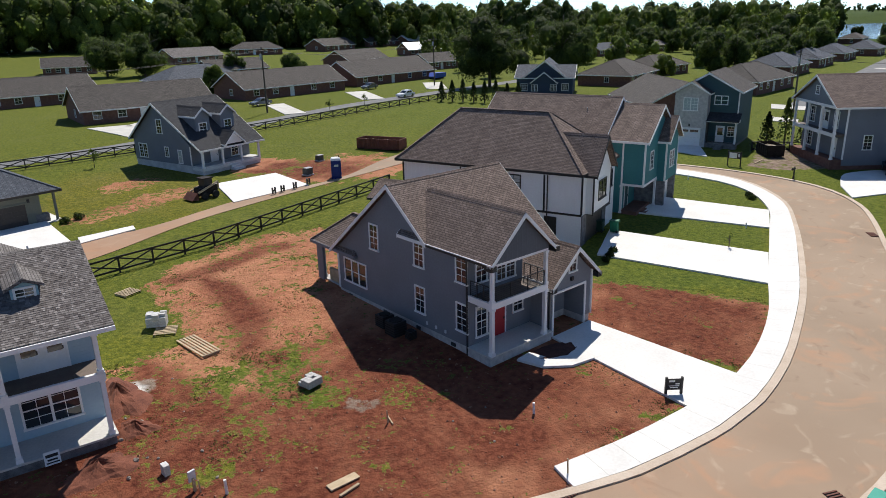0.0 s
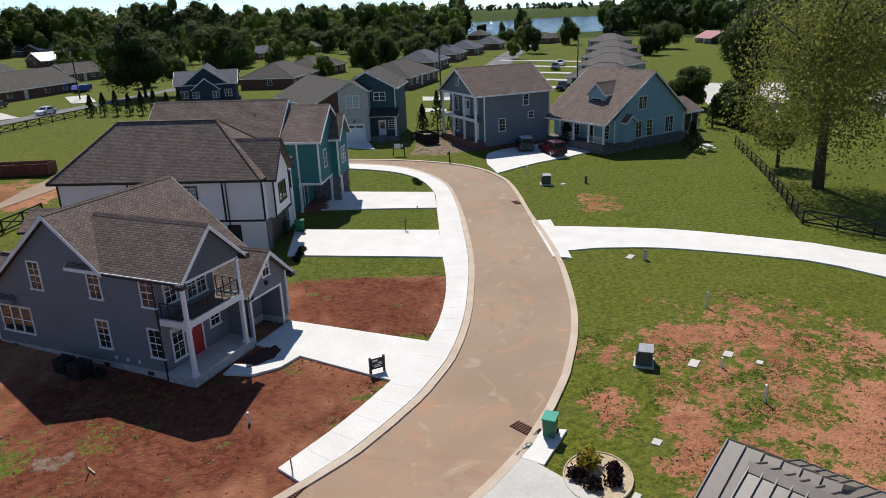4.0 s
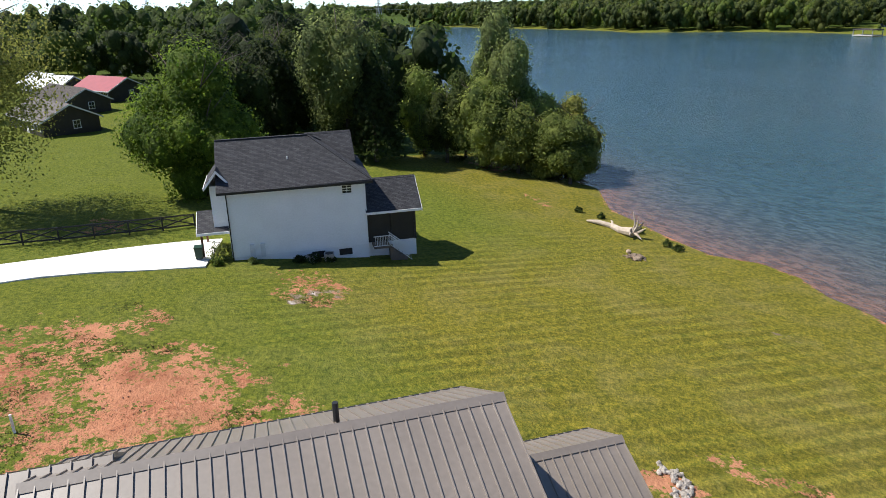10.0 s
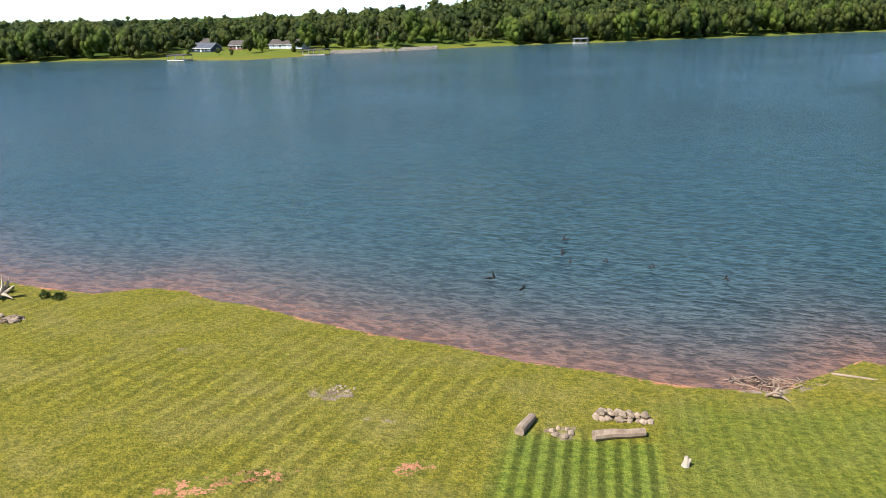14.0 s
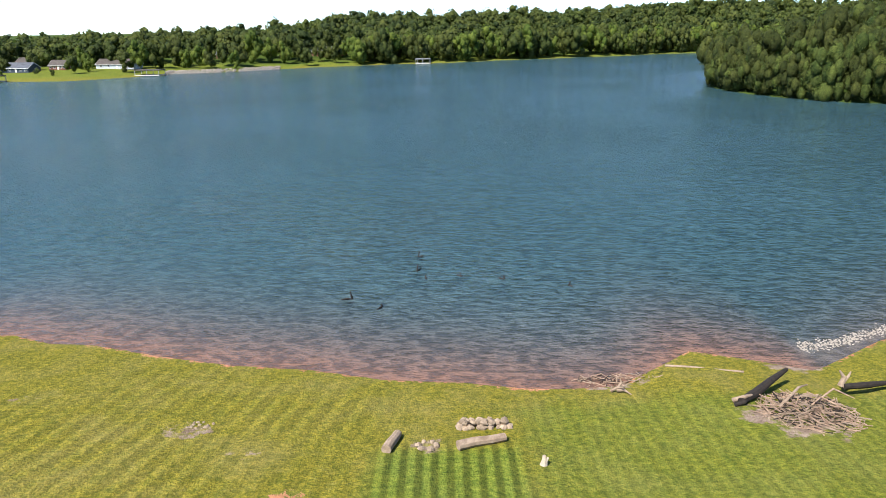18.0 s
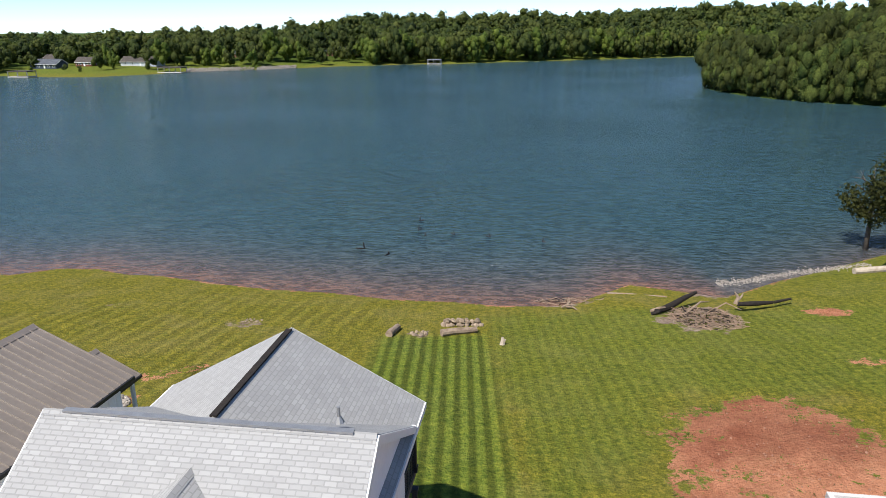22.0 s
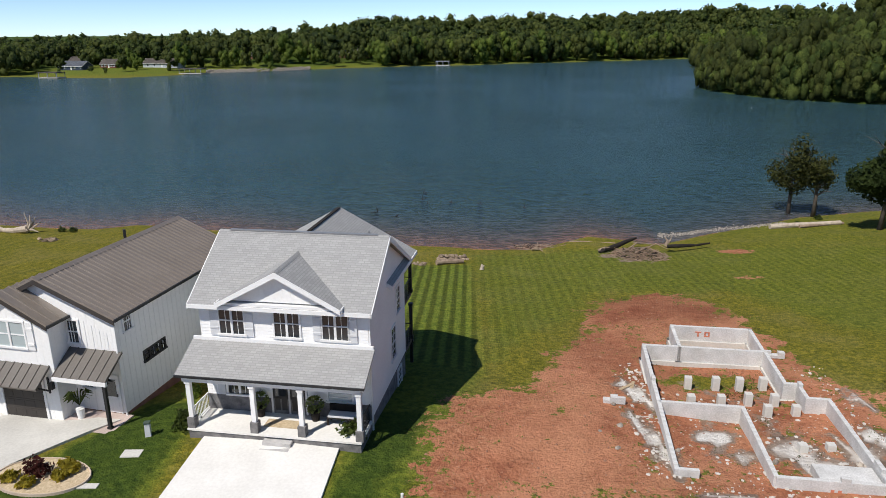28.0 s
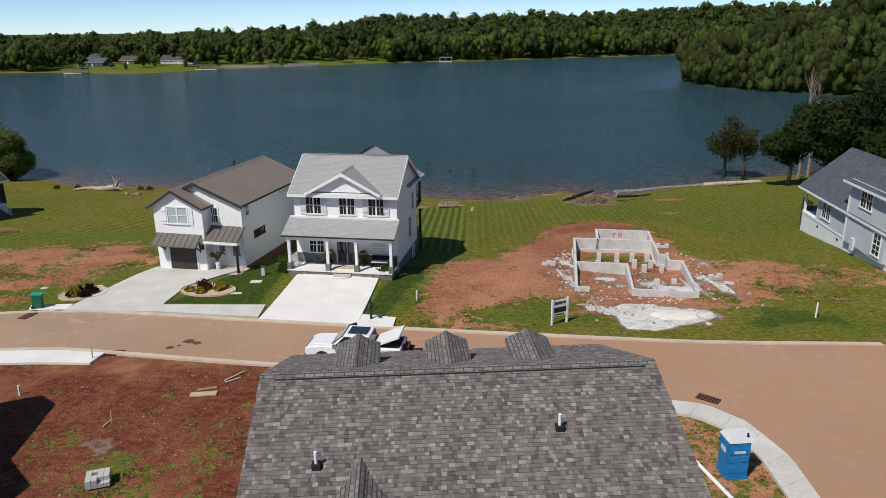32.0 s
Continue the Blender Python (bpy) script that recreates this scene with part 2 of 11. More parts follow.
def ground_mat():
    """Grass, red clay, straw and sand by the painted shares of the ground's own layers, broken up by noise; mowing stripes."""
    m = bpy.data.materials.new("ground_cover")
    m.use_nodes = True
    t = m.node_tree
    n, link = t.nodes, t.links.new
    p = n["Principled BSDF"]
    p.inputs["Roughness"].default_value, p.inputs["Specular IOR Level"].default_value = 0.95, 0.1
    tc, at = n.new("ShaderNodeTexCoord"), n.new("ShaderNodeAttribute")
    at.attribute_name = "cover"
    sep = n.new("ShaderNodeSeparateColor")
    link(at.outputs["Color"], sep.inputs[0])

    def noise_tex(scale, detail=5, rough=0.6, warp=0.0):
        q = n.new("ShaderNodeTexNoise")
        q.inputs["Scale"].default_value, q.inputs["Detail"].default_value, q.inputs["Roughness"].default_value = scale, detail, rough
        q.inputs["Distortion"].default_value = warp
        link(tc.outputs["Object"], q.inputs["Vector"])
        return q.outputs["Fac"]

    def rng(src, a, b, c=0.0, d=1.0):
        q = n.new("ShaderNodeMapRange")
        q.inputs["From Min"].default_value, q.inputs["From Max"].default_value = a, b
        q.inputs["To Min"].default_value, q.inputs["To Max"].default_value = c, d
        link(src, q.inputs["Value"])
        return q.outputs["Result"]

    def math_op(op, a, b):
        q = n.new("ShaderNodeMath")
        q.operation = op
        for i, s in enumerate((a, b)):
            if isinstance(s, (int, float)):
                q.inputs[i].default_value = s
            else:
                link(s, q.inputs[i])
        return q.outputs[0]

    def mixc(f, a, b):
        q = n.new("ShaderNodeMix")
        q.data_type = "RGBA"
        if isinstance(f, (int, float)):
            q.inputs["Factor"].default_value = f
        else:
            link(f, q.inputs["Factor"])
        for key, s in (("A", a), ("B", b)):
            if isinstance(s, tuple):
                q.inputs[key].default_value = (*s, 1)
            else:
                link(s, q.inputs[key])
        return q.outputs["Result"]

    blades, tufts, patches, wide = noise_tex(7, 3, 0.7), noise_tex(2.8, 4, 0.7), noise_tex(0.22, 5), noise_tex(0.035, 4)
    grass = mixc(rng(tufts, 0.36, 0.64), (0.096, 0.1, 0.012), (0.278, 0.226, 0.028))
    grass = mixc(rng(blades, 0.42, 0.64, 0.0, 0.7), grass, (0.062, 0.076, 0.012))
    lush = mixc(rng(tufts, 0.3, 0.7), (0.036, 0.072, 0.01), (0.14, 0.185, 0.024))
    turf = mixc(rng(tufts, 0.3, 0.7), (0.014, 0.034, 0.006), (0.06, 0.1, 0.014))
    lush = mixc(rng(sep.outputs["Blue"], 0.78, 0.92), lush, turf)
    straw = mixc(rng(tufts, 0.3, 0.7), (0.17, 0.15, 0.05), (0.27, 0.21, 0.09))
    grass = mixc(math_op("MULTIPLY", rng(patches, 0.45, 0.75), 0.45), grass, straw)
    grass = mixc(rng(noise_tex(0.75, 7, 0.78), 0.5, 0.66, 0.0, 0.32), grass, (0.05, 0.07, 0.012))
    grass = mixc(rng(noise_tex(1.05, 7, 0.78), 0.55, 0.68, 0.0, 0.38), grass, (0.26, 0.22, 0.07))
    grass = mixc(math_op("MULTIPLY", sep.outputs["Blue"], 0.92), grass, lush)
    # mowing stripes
    sx = n.new("ShaderNodeSeparateXYZ")
    link(tc.outputs["Object"], sx.inputs[0])
    across = math_op("ADD", math_op("MULTIPLY", sx.outputs["X"], 1.0), math_op("MULTIPLY", sx.outputs["Y"], -0.04))
    wave = math_op("SINE", math_op("MULTIPLY", math_op("ADD", across, math_op("MULTIPLY", wide, 0.5)), 7.3), 0)
    wave = rng(wave, -0.6, 0.6, -1.0, 1.0)
    slant = math_op("ADD", sx.outputs["X"], math_op("MULTIPLY", sx.outputs["Y"], -0.205))
    wave2 = math_op("SINE", math_op("MULTIPLY", slant, 4.4), 0)
    wave2 = math_op("MULTIPLY", rng(wave2, -0.2, 0.7, -1.0, 1.0), rng(noise_tex(0.09, 3), 0.4, 0.6, 0.15, 1.0))
    at2 = n.new("ShaderNodeAttribute")
    at2.attribute_name = "mow"
    s2 = n.new("ShaderNodeSeparateColor")
    link(at2.outputs["Color"], s2.inputs[0])
    shade = math_op("ADD", math_op("MULTIPLY", math_op("MULTIPLY", wave, s2.outputs["Red"]), 0.34), math_op("MULTIPLY", math_op("MULTIPLY", wave2, s2.outputs["Green"]), 0.15))
    hs = n.new("ShaderNodeHueSaturation")
    link(math_op("ADD", shade, 1.0), hs.inputs["Value"])
    link(grass, hs.inputs["Color"])
    grass = hs.outputs["Color"]
    clay = mixc(rng(noise_tex(0.5, 8, 0.7), 0.32, 0.68), (0.25, 0.088, 0.045), (0.54, 0.232, 0.128))
    clay = mixc(rng(noise_tex(0.16, 7, 0.7), 0.45, 0.62, 0.0, 0.8), clay, (0.44, 0.21, 0.114))
    clay = mixc(rng(noise_tex(5, 6, 0.75), 0.45, 0.75, 0.0, 0.55), clay, (0.14, 0.046, 0.025))
    clay = mixc(rng(noise_tex(0.7, 6, 0.7, 3.5), 0.5, 0.62, 0.0, 0.5), clay, (0.17, 0.055, 0.03))
    clay = mixc(rng(noise_tex(0.9, 6, 0.75, 4.5), 0.56, 0.66, 0.0, 0.5), clay, (0.52, 0.30, 0.19))
    clay = mixc(rng(noise_tex(0.1, 5, 0.65, 1.5), 0.44, 0.6, 0.0, 0.55), clay, (0.53, 0.25, 0.14))
    clay = mixc(math_op("MULTIPLY", s2.outputs["Blue"], rng(noise_tex(0.15, 6, 0.7, 2.2), 0.4, 0.56, 0.8, 1.0)), clay, mixc(rng(noise_tex(2.5, 6), 0.35, 0.65), (0.1, 0.028, 0.016), (0.21, 0.068, 0.037)))
    clumps = math_op("ADD", math_op("ADD", math_op("MULTIPLY", noise_tex(0.35, 6, 0.65), 0.6), noise_tex(1.3, 5, 0.7)), math_op("MULTIPLY", noise_tex(4.5, 4, 0.7), 0.7))
    clumps = math_op("MULTIPLY", math_op("ADD", clumps, -1.15), rng(sep.outputs["Red"], 0.0, 0.3, 0.5, 2.6))
    edge = math_op("ADD", sep.outputs["Red"], clumps)
    fac = rng(edge, 0.45, 0.52)
    fringe = rng(edge, 0.3, 0.47, 0.0, 0.5)
    grass = mixc(rng(sep.outputs["Red"], 0.2, 0.42, 0.0, 0.35), grass, lush)
    col = mixc(fringe, grass, straw)
    col = mixc(fac, col, clay)
    sand = mixc(rng(noise_tex(1.2, 7, 0.7), 0.35, 0.65), (0.15, 0.105, 0.078), (0.33, 0.255, 0.2))
    sand = mixc(rng(sep.outputs["Green"], 0.62, 0.75), sand, mixc(rng(noise_tex(1.6, 7, 0.7), 0.35, 0.65), (0.52, 0.48, 0.43), (0.82, 0.79, 0.75)))
    sfac = rng(math_op("ADD", sep.outputs["Green"], math_op("MULTIPLY", math_op("ADD", noise_tex(0.9, 7, 0.75), -0.5), 1.5)), 0.42, 0.58)
    col = mixc(sfac, col, sand)
    link(col, p.inputs["Base Color"])
    bn = n.new("ShaderNodeBump")
    bn.inputs["Strength"].default_value, bn.inputs["Distance"].default_value = 0.9, 0.12
    link(math_op("ADD", blades, math_op("MULTIPLY", tufts, 1.5)), bn.inputs["Height"])
    link(bn.outputs[0], p.inputs["Normal"])
    return m


def road_mat():
    """Asphalt under a film of clay dust: smooth tan, washed streaks of red and pale silt, tyre-dark patches."""
    m = bpy.data.materials.new("road_dusted_asphalt")
    m.use_nodes = True
    t = m.node_tree
    n, link = t.nodes, t.links.new
    p = n["Principled BSDF"]
    p.inputs["Roughness"].default_value, p.inputs["Specular IOR Level"].default_value = 0.9, 0.2
    tc = n.new("ShaderNodeTexCoord")
    col = None
    for scale, detail, warp, lo, hi, top, c in ((0.12, 4, 0.0, 0.35, 0.65, 1.0, (0.38, 0.285, 0.203)), (0.22, 6, 2.5, 0.54, 0.72, 0.75, (0.46, 0.27, 0.165)), (0.3, 7, 3.5, 0.6, 0.74, 0.6, (0.52, 0.42, 0.31)), (0.45, 6, 1.5, 0.62, 0.72, 0.5, (0.24, 0.165, 0.115)), (30, 3, 0.0, 0.4, 0.8, 0.3, (0.22, 0.16, 0.115))):
        q, rg, mx = n.new("ShaderNodeTexNoise"), n.new("ShaderNodeMapRange"), n.new("ShaderNodeMix")
        q.inputs["Scale"].default_value, q.inputs["Detail"].default_value, q.inputs["Distortion"].default_value = scale, detail, warp
        link(tc.outputs["Object"], q.inputs["Vector"])
        rg.inputs["From Min"].default_value, rg.inputs["From Max"].default_value, rg.inputs["To Max"].default_value = lo, hi, top
        link(q.outputs["Fac"], rg.inputs["Value"])
        mx.data_type = "RGBA"
        link(rg.outputs["Result"], mx.inputs["Factor"])
        if col is None:
            mx.inputs["A"].default_value = (0.315, 0.235, 0.165, 1)
        else:
            link(col, mx.inputs["A"])
        mx.inputs["B"].default_value = (*c, 1)
        col = mx.outputs["Result"]
    sx, rg, ns, fac, mx = n.new("ShaderNodeSeparateXYZ"), n.new("ShaderNodeMapRange"), n.new("ShaderNodeTexNoise"), n.new("ShaderNodeMath"), n.new("ShaderNodeMix")
    link(tc.outputs["Object"], sx.inputs[0])
    rg.inputs["From Min"].default_value, rg.inputs["From Max"].default_value, rg.inputs["To Max"].default_value = -34, 0, 1.15
    link(sx.outputs["X"], rg.inputs["Value"])
    ns.inputs["Scale"].default_value, ns.inputs["Detail"].default_value, ns.inputs["Roughness"].default_value = 0.35, 7, 0.65
    link(tc.outputs["Object"], ns.inputs["Vector"])
    fac.operation, fac.use_clamp = "MULTIPLY", True
    link(rg.outputs["Result"], fac.inputs[0])
    link(ns.outputs["Fac"], fac.inputs[1])
    mx.data_type = "RGBA"
    link(fac.outputs[0], mx.inputs["Factor"])
    link(col, mx.inputs["A"])
    mx.inputs["B"].default_value = (0.42, 0.215, 0.12, 1)
    link(mx.outputs["Result"], p.inputs["Base Color"])
    return m


def water_mat():
    m = bpy.data.materials.new("lake_water")
    m.use_nodes = True
    t = m.node_tree
    n, link = t.nodes, t.links.new
    p = n["Principled BSDF"]
    p.inputs["Roughness"].default_value = 0.13
    p.inputs["IOR"].default_value = 1.33
    tc, at = n.new("ShaderNodeTexCoord"), n.new("ShaderNodeAttribute")
    at.attribute_name = "silt"
    mp = n.new("ShaderNodeMapping")
    mp.inputs["Rotation"].default_value = (0, 0, radians(10))
    mp.inputs["Scale"].default_value = (0.55, 1.0, 1.0)
    link(tc.outputs["Object"], mp.inputs["Vector"])
    w1, w2, w3, mix = n.new("ShaderNodeTexNoise"), n.new("ShaderNodeTexNoise"), n.new("ShaderNodeTexNoise"), n.new("ShaderNodeMix")
    w1.inputs["Scale"].default_value, w1.inputs["Detail"].default_value = 1.7, 5
    w2.inputs["Scale"].default_value, w2.inputs["Detail"].default_value = 0.012, 4
    w3.inputs["Scale"].default_value, w3.inputs["Detail"].default_value = 0.45, 3
    for q in (w1, w3):
        link(mp.outputs[0], q.inputs["Vector"])
    link(tc.outputs["Object"], w2.inputs["Vector"])
    mix.data_type = "RGBA"
    mix.inputs["A"].default_value, mix.inputs["B"].default_value = (0.035, 0.08, 0.094, 1), (0.2, 0.105, 0.07, 1)
    sp = n.new("ShaderNodeSeparateColor")
    link(at.outputs["Color"], sp.inputs[0])
    link(sp.outputs["Red"], mix.inputs["Factor"])
    # light and dark of the ripples painted in: colour darkens where the wave noise is high
    ripple_shade, cmix = n.new("ShaderNodeMapRange"), n.new("ShaderNodeMix")
    ripple_shade.inputs["From Min"].default_value, ripple_shade.inputs["From Max"].default_value = 0.46, 0.58
    link(w1.outputs["Fac"], ripple_shade.inputs["Value"])
    cmix.data_type, cmix.blend_type = "RGBA", "MULTIPLY"
    cmix.inputs["B"].default_value = (0.56, 0.6, 0.64, 1)
    link(ripple_shade.outputs["Result"], cmix.inputs["Factor"])
    link(mix.outputs["Result"], cmix.inputs["A"])
    link(cmix.outputs["Result"], p.inputs["Base Color"])
    rg, add, bn = n.new("ShaderNodeMapRange"), n.new("ShaderNodeMath"), n.new("ShaderNodeBump")
    rg.inputs["From Min"].default_value, rg.inputs["From Max"].default_value = 0.35, 0.65
    rg.inputs["To Min"].default_value, rg.inputs["To Max"].default_value = 0.45, 1.0
    link(w2.outputs["Fac"], rg.inputs["Value"])
    add.operation = "MULTIPLY_ADD"
    add.inputs[1].default_value = 0.8
    link(w3.outputs["Fac"], add.inputs[0])
    link(w1.outputs["Fac"], add.inputs[2])
    bn.inputs["Distance"].default_value = 1.5
    calm = n.new("ShaderNodeMath")
    calm.operation = "MULTIPLY"
    link(rg.outputs["Result"], calm.inputs[0])
    link(sp.outputs["Green"], calm.inputs[1])
    link(calm.outputs[0], bn.inputs["Strength"])
    link(add.outputs[0], bn.inputs["Height"])
    link(bn.outputs[0], p.inputs["Normal"])
    return m


GROUND, WATER_M = ground_mat(), water_mat()
ROAD = road_mat()
STREET = mat("old_asphalt", (0.12, 0.12, 0.12), (0.2, 0.2, 0.2), 0.5, 0.9, 0.3, 60, coord="Object")
CONCRETE = mat("new_concrete", (0.66, 0.64, 0.6), (0.79, 0.77, 0.73), 0.5, 0.85, 0.15, 80, coord="Object")
OLD_CONCRETE = mat("old_concrete", (0.48, 0.46, 0.42), (0.62, 0.60, 0.55), 0.6, 0.9, 0.2, 80, coord="Object")
KERB = mat("dusty_kerb", (0.46, 0.36, 0.27), (0.6, 0.5, 0.4), 0.8, 0.9, 0.2, 60, coord="Object")
WHITE = mat("white_paint", (0.74, 0.74, 0.73), (0.82, 0.82, 0.81), 0.8, 0.55)
WHITE_LAP = mat("white_lap_siding", (0.79, 0.79, 0.78), (0.87, 0.87, 0.86), 0.5, 0.6, lap=0.16)
WHITE_BATTEN = mat("white_board_siding", (0.79, 0.79, 0.775), (0.87, 0.87, 0.855), 0.5, 0.6, battens=0.45)
SLATE_LAP = mat("slate_lap_siding", (0.158, 0.17, 0.192), (0.188, 0.202, 0.226), 0.5, 0.65, lap=0.16)
SLATE_BATTEN = mat("slate_board_siding", (0.08, 0.092, 0.11), (0.102, 0.114, 0.134), 0.5, 0.65, battens=0.4)
GREY_LAP = mat("grey_lap_siding", (0.15, 0.165, 0.19), (0.18, 0.20, 0.225), 0.5, 0.65, lap=0.16)
SKY_LAP = mat("sky_blue_lap_siding", (0.26, 0.42, 0.47), (0.30, 0.47, 0.52), 0.5, 0.65, lap=0.16)
PALE_LAP = mat("pale_blue_lap_siding", (0.33, 0.45, 0.52), (0.38, 0.50, 0.57), 0.5, 0.65, lap=0.16)
TEAL_LAP = mat("teal_lap_siding", (0.035, 0.17, 0.18), (0.045, 0.205, 0.215), 0.5, 0.65, lap=0.16)
DTEAL_LAP = mat("dark_teal_lap_siding", (0.03, 0.075, 0.085), (0.04, 0.09, 0.1), 0.5, 0.65, lap=0.16)
NAVY_LAP = mat("navy_lap_siding", (0.03, 0.045, 0.075), (0.04, 0.058, 0.09), 0.5, 0.65, lap=0.16)
SILVER_LAP = mat("silver_lap_siding", (0.42, 0.45, 0.48), (0.5, 0.53, 0.56), 0.5, 0.65, lap=0.16)
OLIVE_LAP = mat("olive_lap_siding", (0.16, 0.17, 0.13), (0.2, 0.2, 0.16), 0.5, 0.7, lap=0.16)
BLACK = mat("black_paint", (0.012, 0.012, 0.013), (0.025, 0.025, 0.026), 1.0, 0.5)
DARK_BROWN = mat("dark_brown_panel", (0.035, 0.03, 0.027), (0.055, 0.047, 0.042), 1.0, 0.5)
RED = mat("red_door_paint", (0.34, 0.015, 0.02), (0.42, 0.02, 0.03), 1.0, 0.45)
BRICK = mat("brown_brick", (0.13, 0.058, 0.042), (0.23, 0.115, 0.085), 2.2, 0.9, 0.4, 18, lap=0.075)
STONE = mat("ledge_stone", (0.07, 0.07, 0.072), (0.24, 0.23, 0.225), 2.6, 0.9, 0.7, 9)
PALE_STONE = mat("pale_stone", (0.34, 0.33, 0.32), (0.58, 0.56, 0.54), 2.6, 0.9, 0.7, 9)
BLOCK = mat("grey_block", (0.42, 0.41, 0.39), (0.7, 0.69, 0.67), 0.9, 0.9, 0.4, 20)
WOOD = mat("bare_lumber", (0.34, 0.25, 0.15), (0.52, 0.41, 0.27), 2.0, 0.8, 0.2, 30, vary=0.15)
DECK = mat("brown_deck", (0.10, 0.075, 0.06), (0.16, 0.125, 0.10), 1.5, 0.75, 0.1, 30)
DRIFT = mat("bleached_driftwood", (0.30, 0.24, 0.18), (0.55, 0.47, 0.38), 2.5, 0.85, 0.5, 20, coord="Object")
TWIG = mat("dry_twigs", (0.16, 0.1, 0.068), (0.42, 0.3, 0.21), 3.0, 0.9, 0.5, 14, coord="Object")
LOGM = mat("weathered_log", (0.16, 0.11, 0.075), (0.34, 0.26, 0.19), 3.0, 0.9, 0.6, 14, coord="Object")
CHAR = mat("dark_dead_wood", (0.006, 0.005, 0.004), (0.03, 0.022, 0.017), 3.0, 0.9, 0.6, 14, coord="Object")
BARK = mat("tree_bark", (0.06, 0.048, 0.038), (0.14, 0.115, 0.09), 2.0, 0.95, 0.6, 12, coord="Object")
BROWN_ROCK = mat("brown_rock", (0.18, 0.13, 0.09), (0.37, 0.29, 0.21), 2.0, 0.9, 0.6, 6, coord="Object", vary=0.3)
WHITE_ROCK = mat("white_river_rock", (0.21, 0.18, 0.155), (0.5, 0.455, 0.4), 2.0, 0.85, 0.5, 6, coord="Object", vary=0.25)
ROCK = mat("pale_rock", (0.2, 0.17, 0.14), (0.44, 0.39, 0.33), 2.0, 0.9, 0.6, 6, coord="Object", vary=0.25)
MULCH = mat("dark_red_mulch", (0.05, 0.018, 0.013), (0.11, 0.042, 0.03), 3.0, 0.95, 0.8, 20, coord="Object")
PEBBLE = mat("tan_pebbles", (0.36, 0.27, 0.16), (0.62, 0.5, 0.34), 9.0, 0.9, 0.9, 22, coord="Object")
METAL_ROOF = mat("taupe_metal_roof", (0.178, 0.148, 0.122), (0.228, 0.192, 0.16), 0.4, 0.42, spec=1.0)
METAL = mat("galvanised_steel", (0.3, 0.3, 0.3), (0.42, 0.42, 0.42), 2.0, 0.45, metal=0.6)
RUST = mat("rusty_steel", (0.09, 0.03, 0.02), (0.19, 0.07, 0.045), 1.5, 0.8, 0.3, 20)
GREEN_BIN = mat("green_plastic", (0.008, 0.115, 0.06), (0.012, 0.15, 0.085), 2.0, 0.5)
TEAL_LID = mat("bright_green_lid", (0.01, 0.27, 0.19), (0.015, 0.32, 0.23), 2.0, 0.5)
DARK_BIN = mat("dark_green_plastic", (0.006, 0.03, 0.018), (0.01, 0.045, 0.028), 2.0, 0.5)
UTILITY = mat("utility_green", (0.05, 0.075, 0.06), (0.075, 0.10, 0.085), 2.0, 0.6)
BLUE_TOILET = mat("bright_blue_plastic", (0.01, 0.17, 0.42), (0.015, 0.22, 0.5), 1.5, 0.5)
NAVY_TOILET = mat("deep_blue_plastic", (0.008, 0.025, 0.17), (0.012, 0.035, 0.21), 1.5, 0.5)
PALE_PLASTIC = mat("pale_plastic", (0.55, 0.56, 0.57), (0.68, 0.69, 0.7), 2.0, 0.5)
CAR_WHITE = mat("white_car_paint", (0.76, 0.76, 0.77), (0.8, 0.8, 0.81), 0.5, 0.22, spec=0.6)
CAR_BLACK = mat("black_car_paint", (0.008, 0.008, 0.01), (0.014, 0.014, 0.016), 0.5, 0.22, spec=0.6)
CAR_RED = mat("maroon_car_paint", (0.075, 0.008, 0.012), (0.09, 0.01, 0.016), 0.5, 0.22, spec=0.6)
CAR_GREY = mat("grey_car_paint", (0.10, 0.11, 0.13), (0.13, 0.14, 0.16), 0.5, 0.25, spec=0.6)
RUBBER = mat("tyre_rubber", (0.012, 0.012, 0.012), (0.025, 0.025, 0.025), 4.0, 0.85)
CHROME = mat("bright_alloy", (0.5, 0.5, 0.51), (0.62, 0.62, 0.63), 2.0, 0.25, metal=0.9)
TAIL_RED = mat("red_lens", (0.3, 0.008, 0.01), (0.4, 0.01, 0.012), 2.0, 0.3)
MORTAR = mat("white_mortar_rubble", (0.4, 0.365, 0.32), (0.68, 0.64, 0.59), 2.0, 0.9, 0.5, 8, coord="Object")
SPRAY = mat("orange_spray_paint", (0.5, 0.16, 0.09), (0.6, 0.24, 0.15), 2.0, 0.7)
TARP = mat("blue_tarp", (0.02, 0.07, 0.38), (0.04, 0.11, 0.5), 1.0, 0.6)
SIGN_WHITE = mat("white_sign_board", (0.72, 0.72, 0.71), (0.8, 0.8, 0.79), 1.0, 0.5)
GLASS = glass_mat("dark_window_glass", (0.02, 0.025, 0.03))
BLIND_GLASS = glass_mat("curtained_window_glass", (0.40, 0.46, 0.47), 0.12)
AWNING = mat("brown_metal_awning", (0.095, 0.083, 0.07), (0.13, 0.115, 0.1), 0.5, 0.55, spec=0.5)
PINK_SLAB = mat("pinkish_slab", (0.42, 0.33, 0.29), (0.56, 0.46, 0.41), 0.8, 0.9, 0.2, 60, coord="Object")
ROOF_BROWN = shingle_mat("brown_shingles", (0.175, 0.128, 0.105), (0.285, 0.212, 0.177))
ROOF_DARK = shingle_mat("charcoal_shingles", (0.042, 0.043, 0.048), (0.075, 0.075, 0.08))
ROOF_GREY = shingle_mat("grey_shingles", (0.14, 0.125, 0.116), (0.235, 0.214, 0.2))
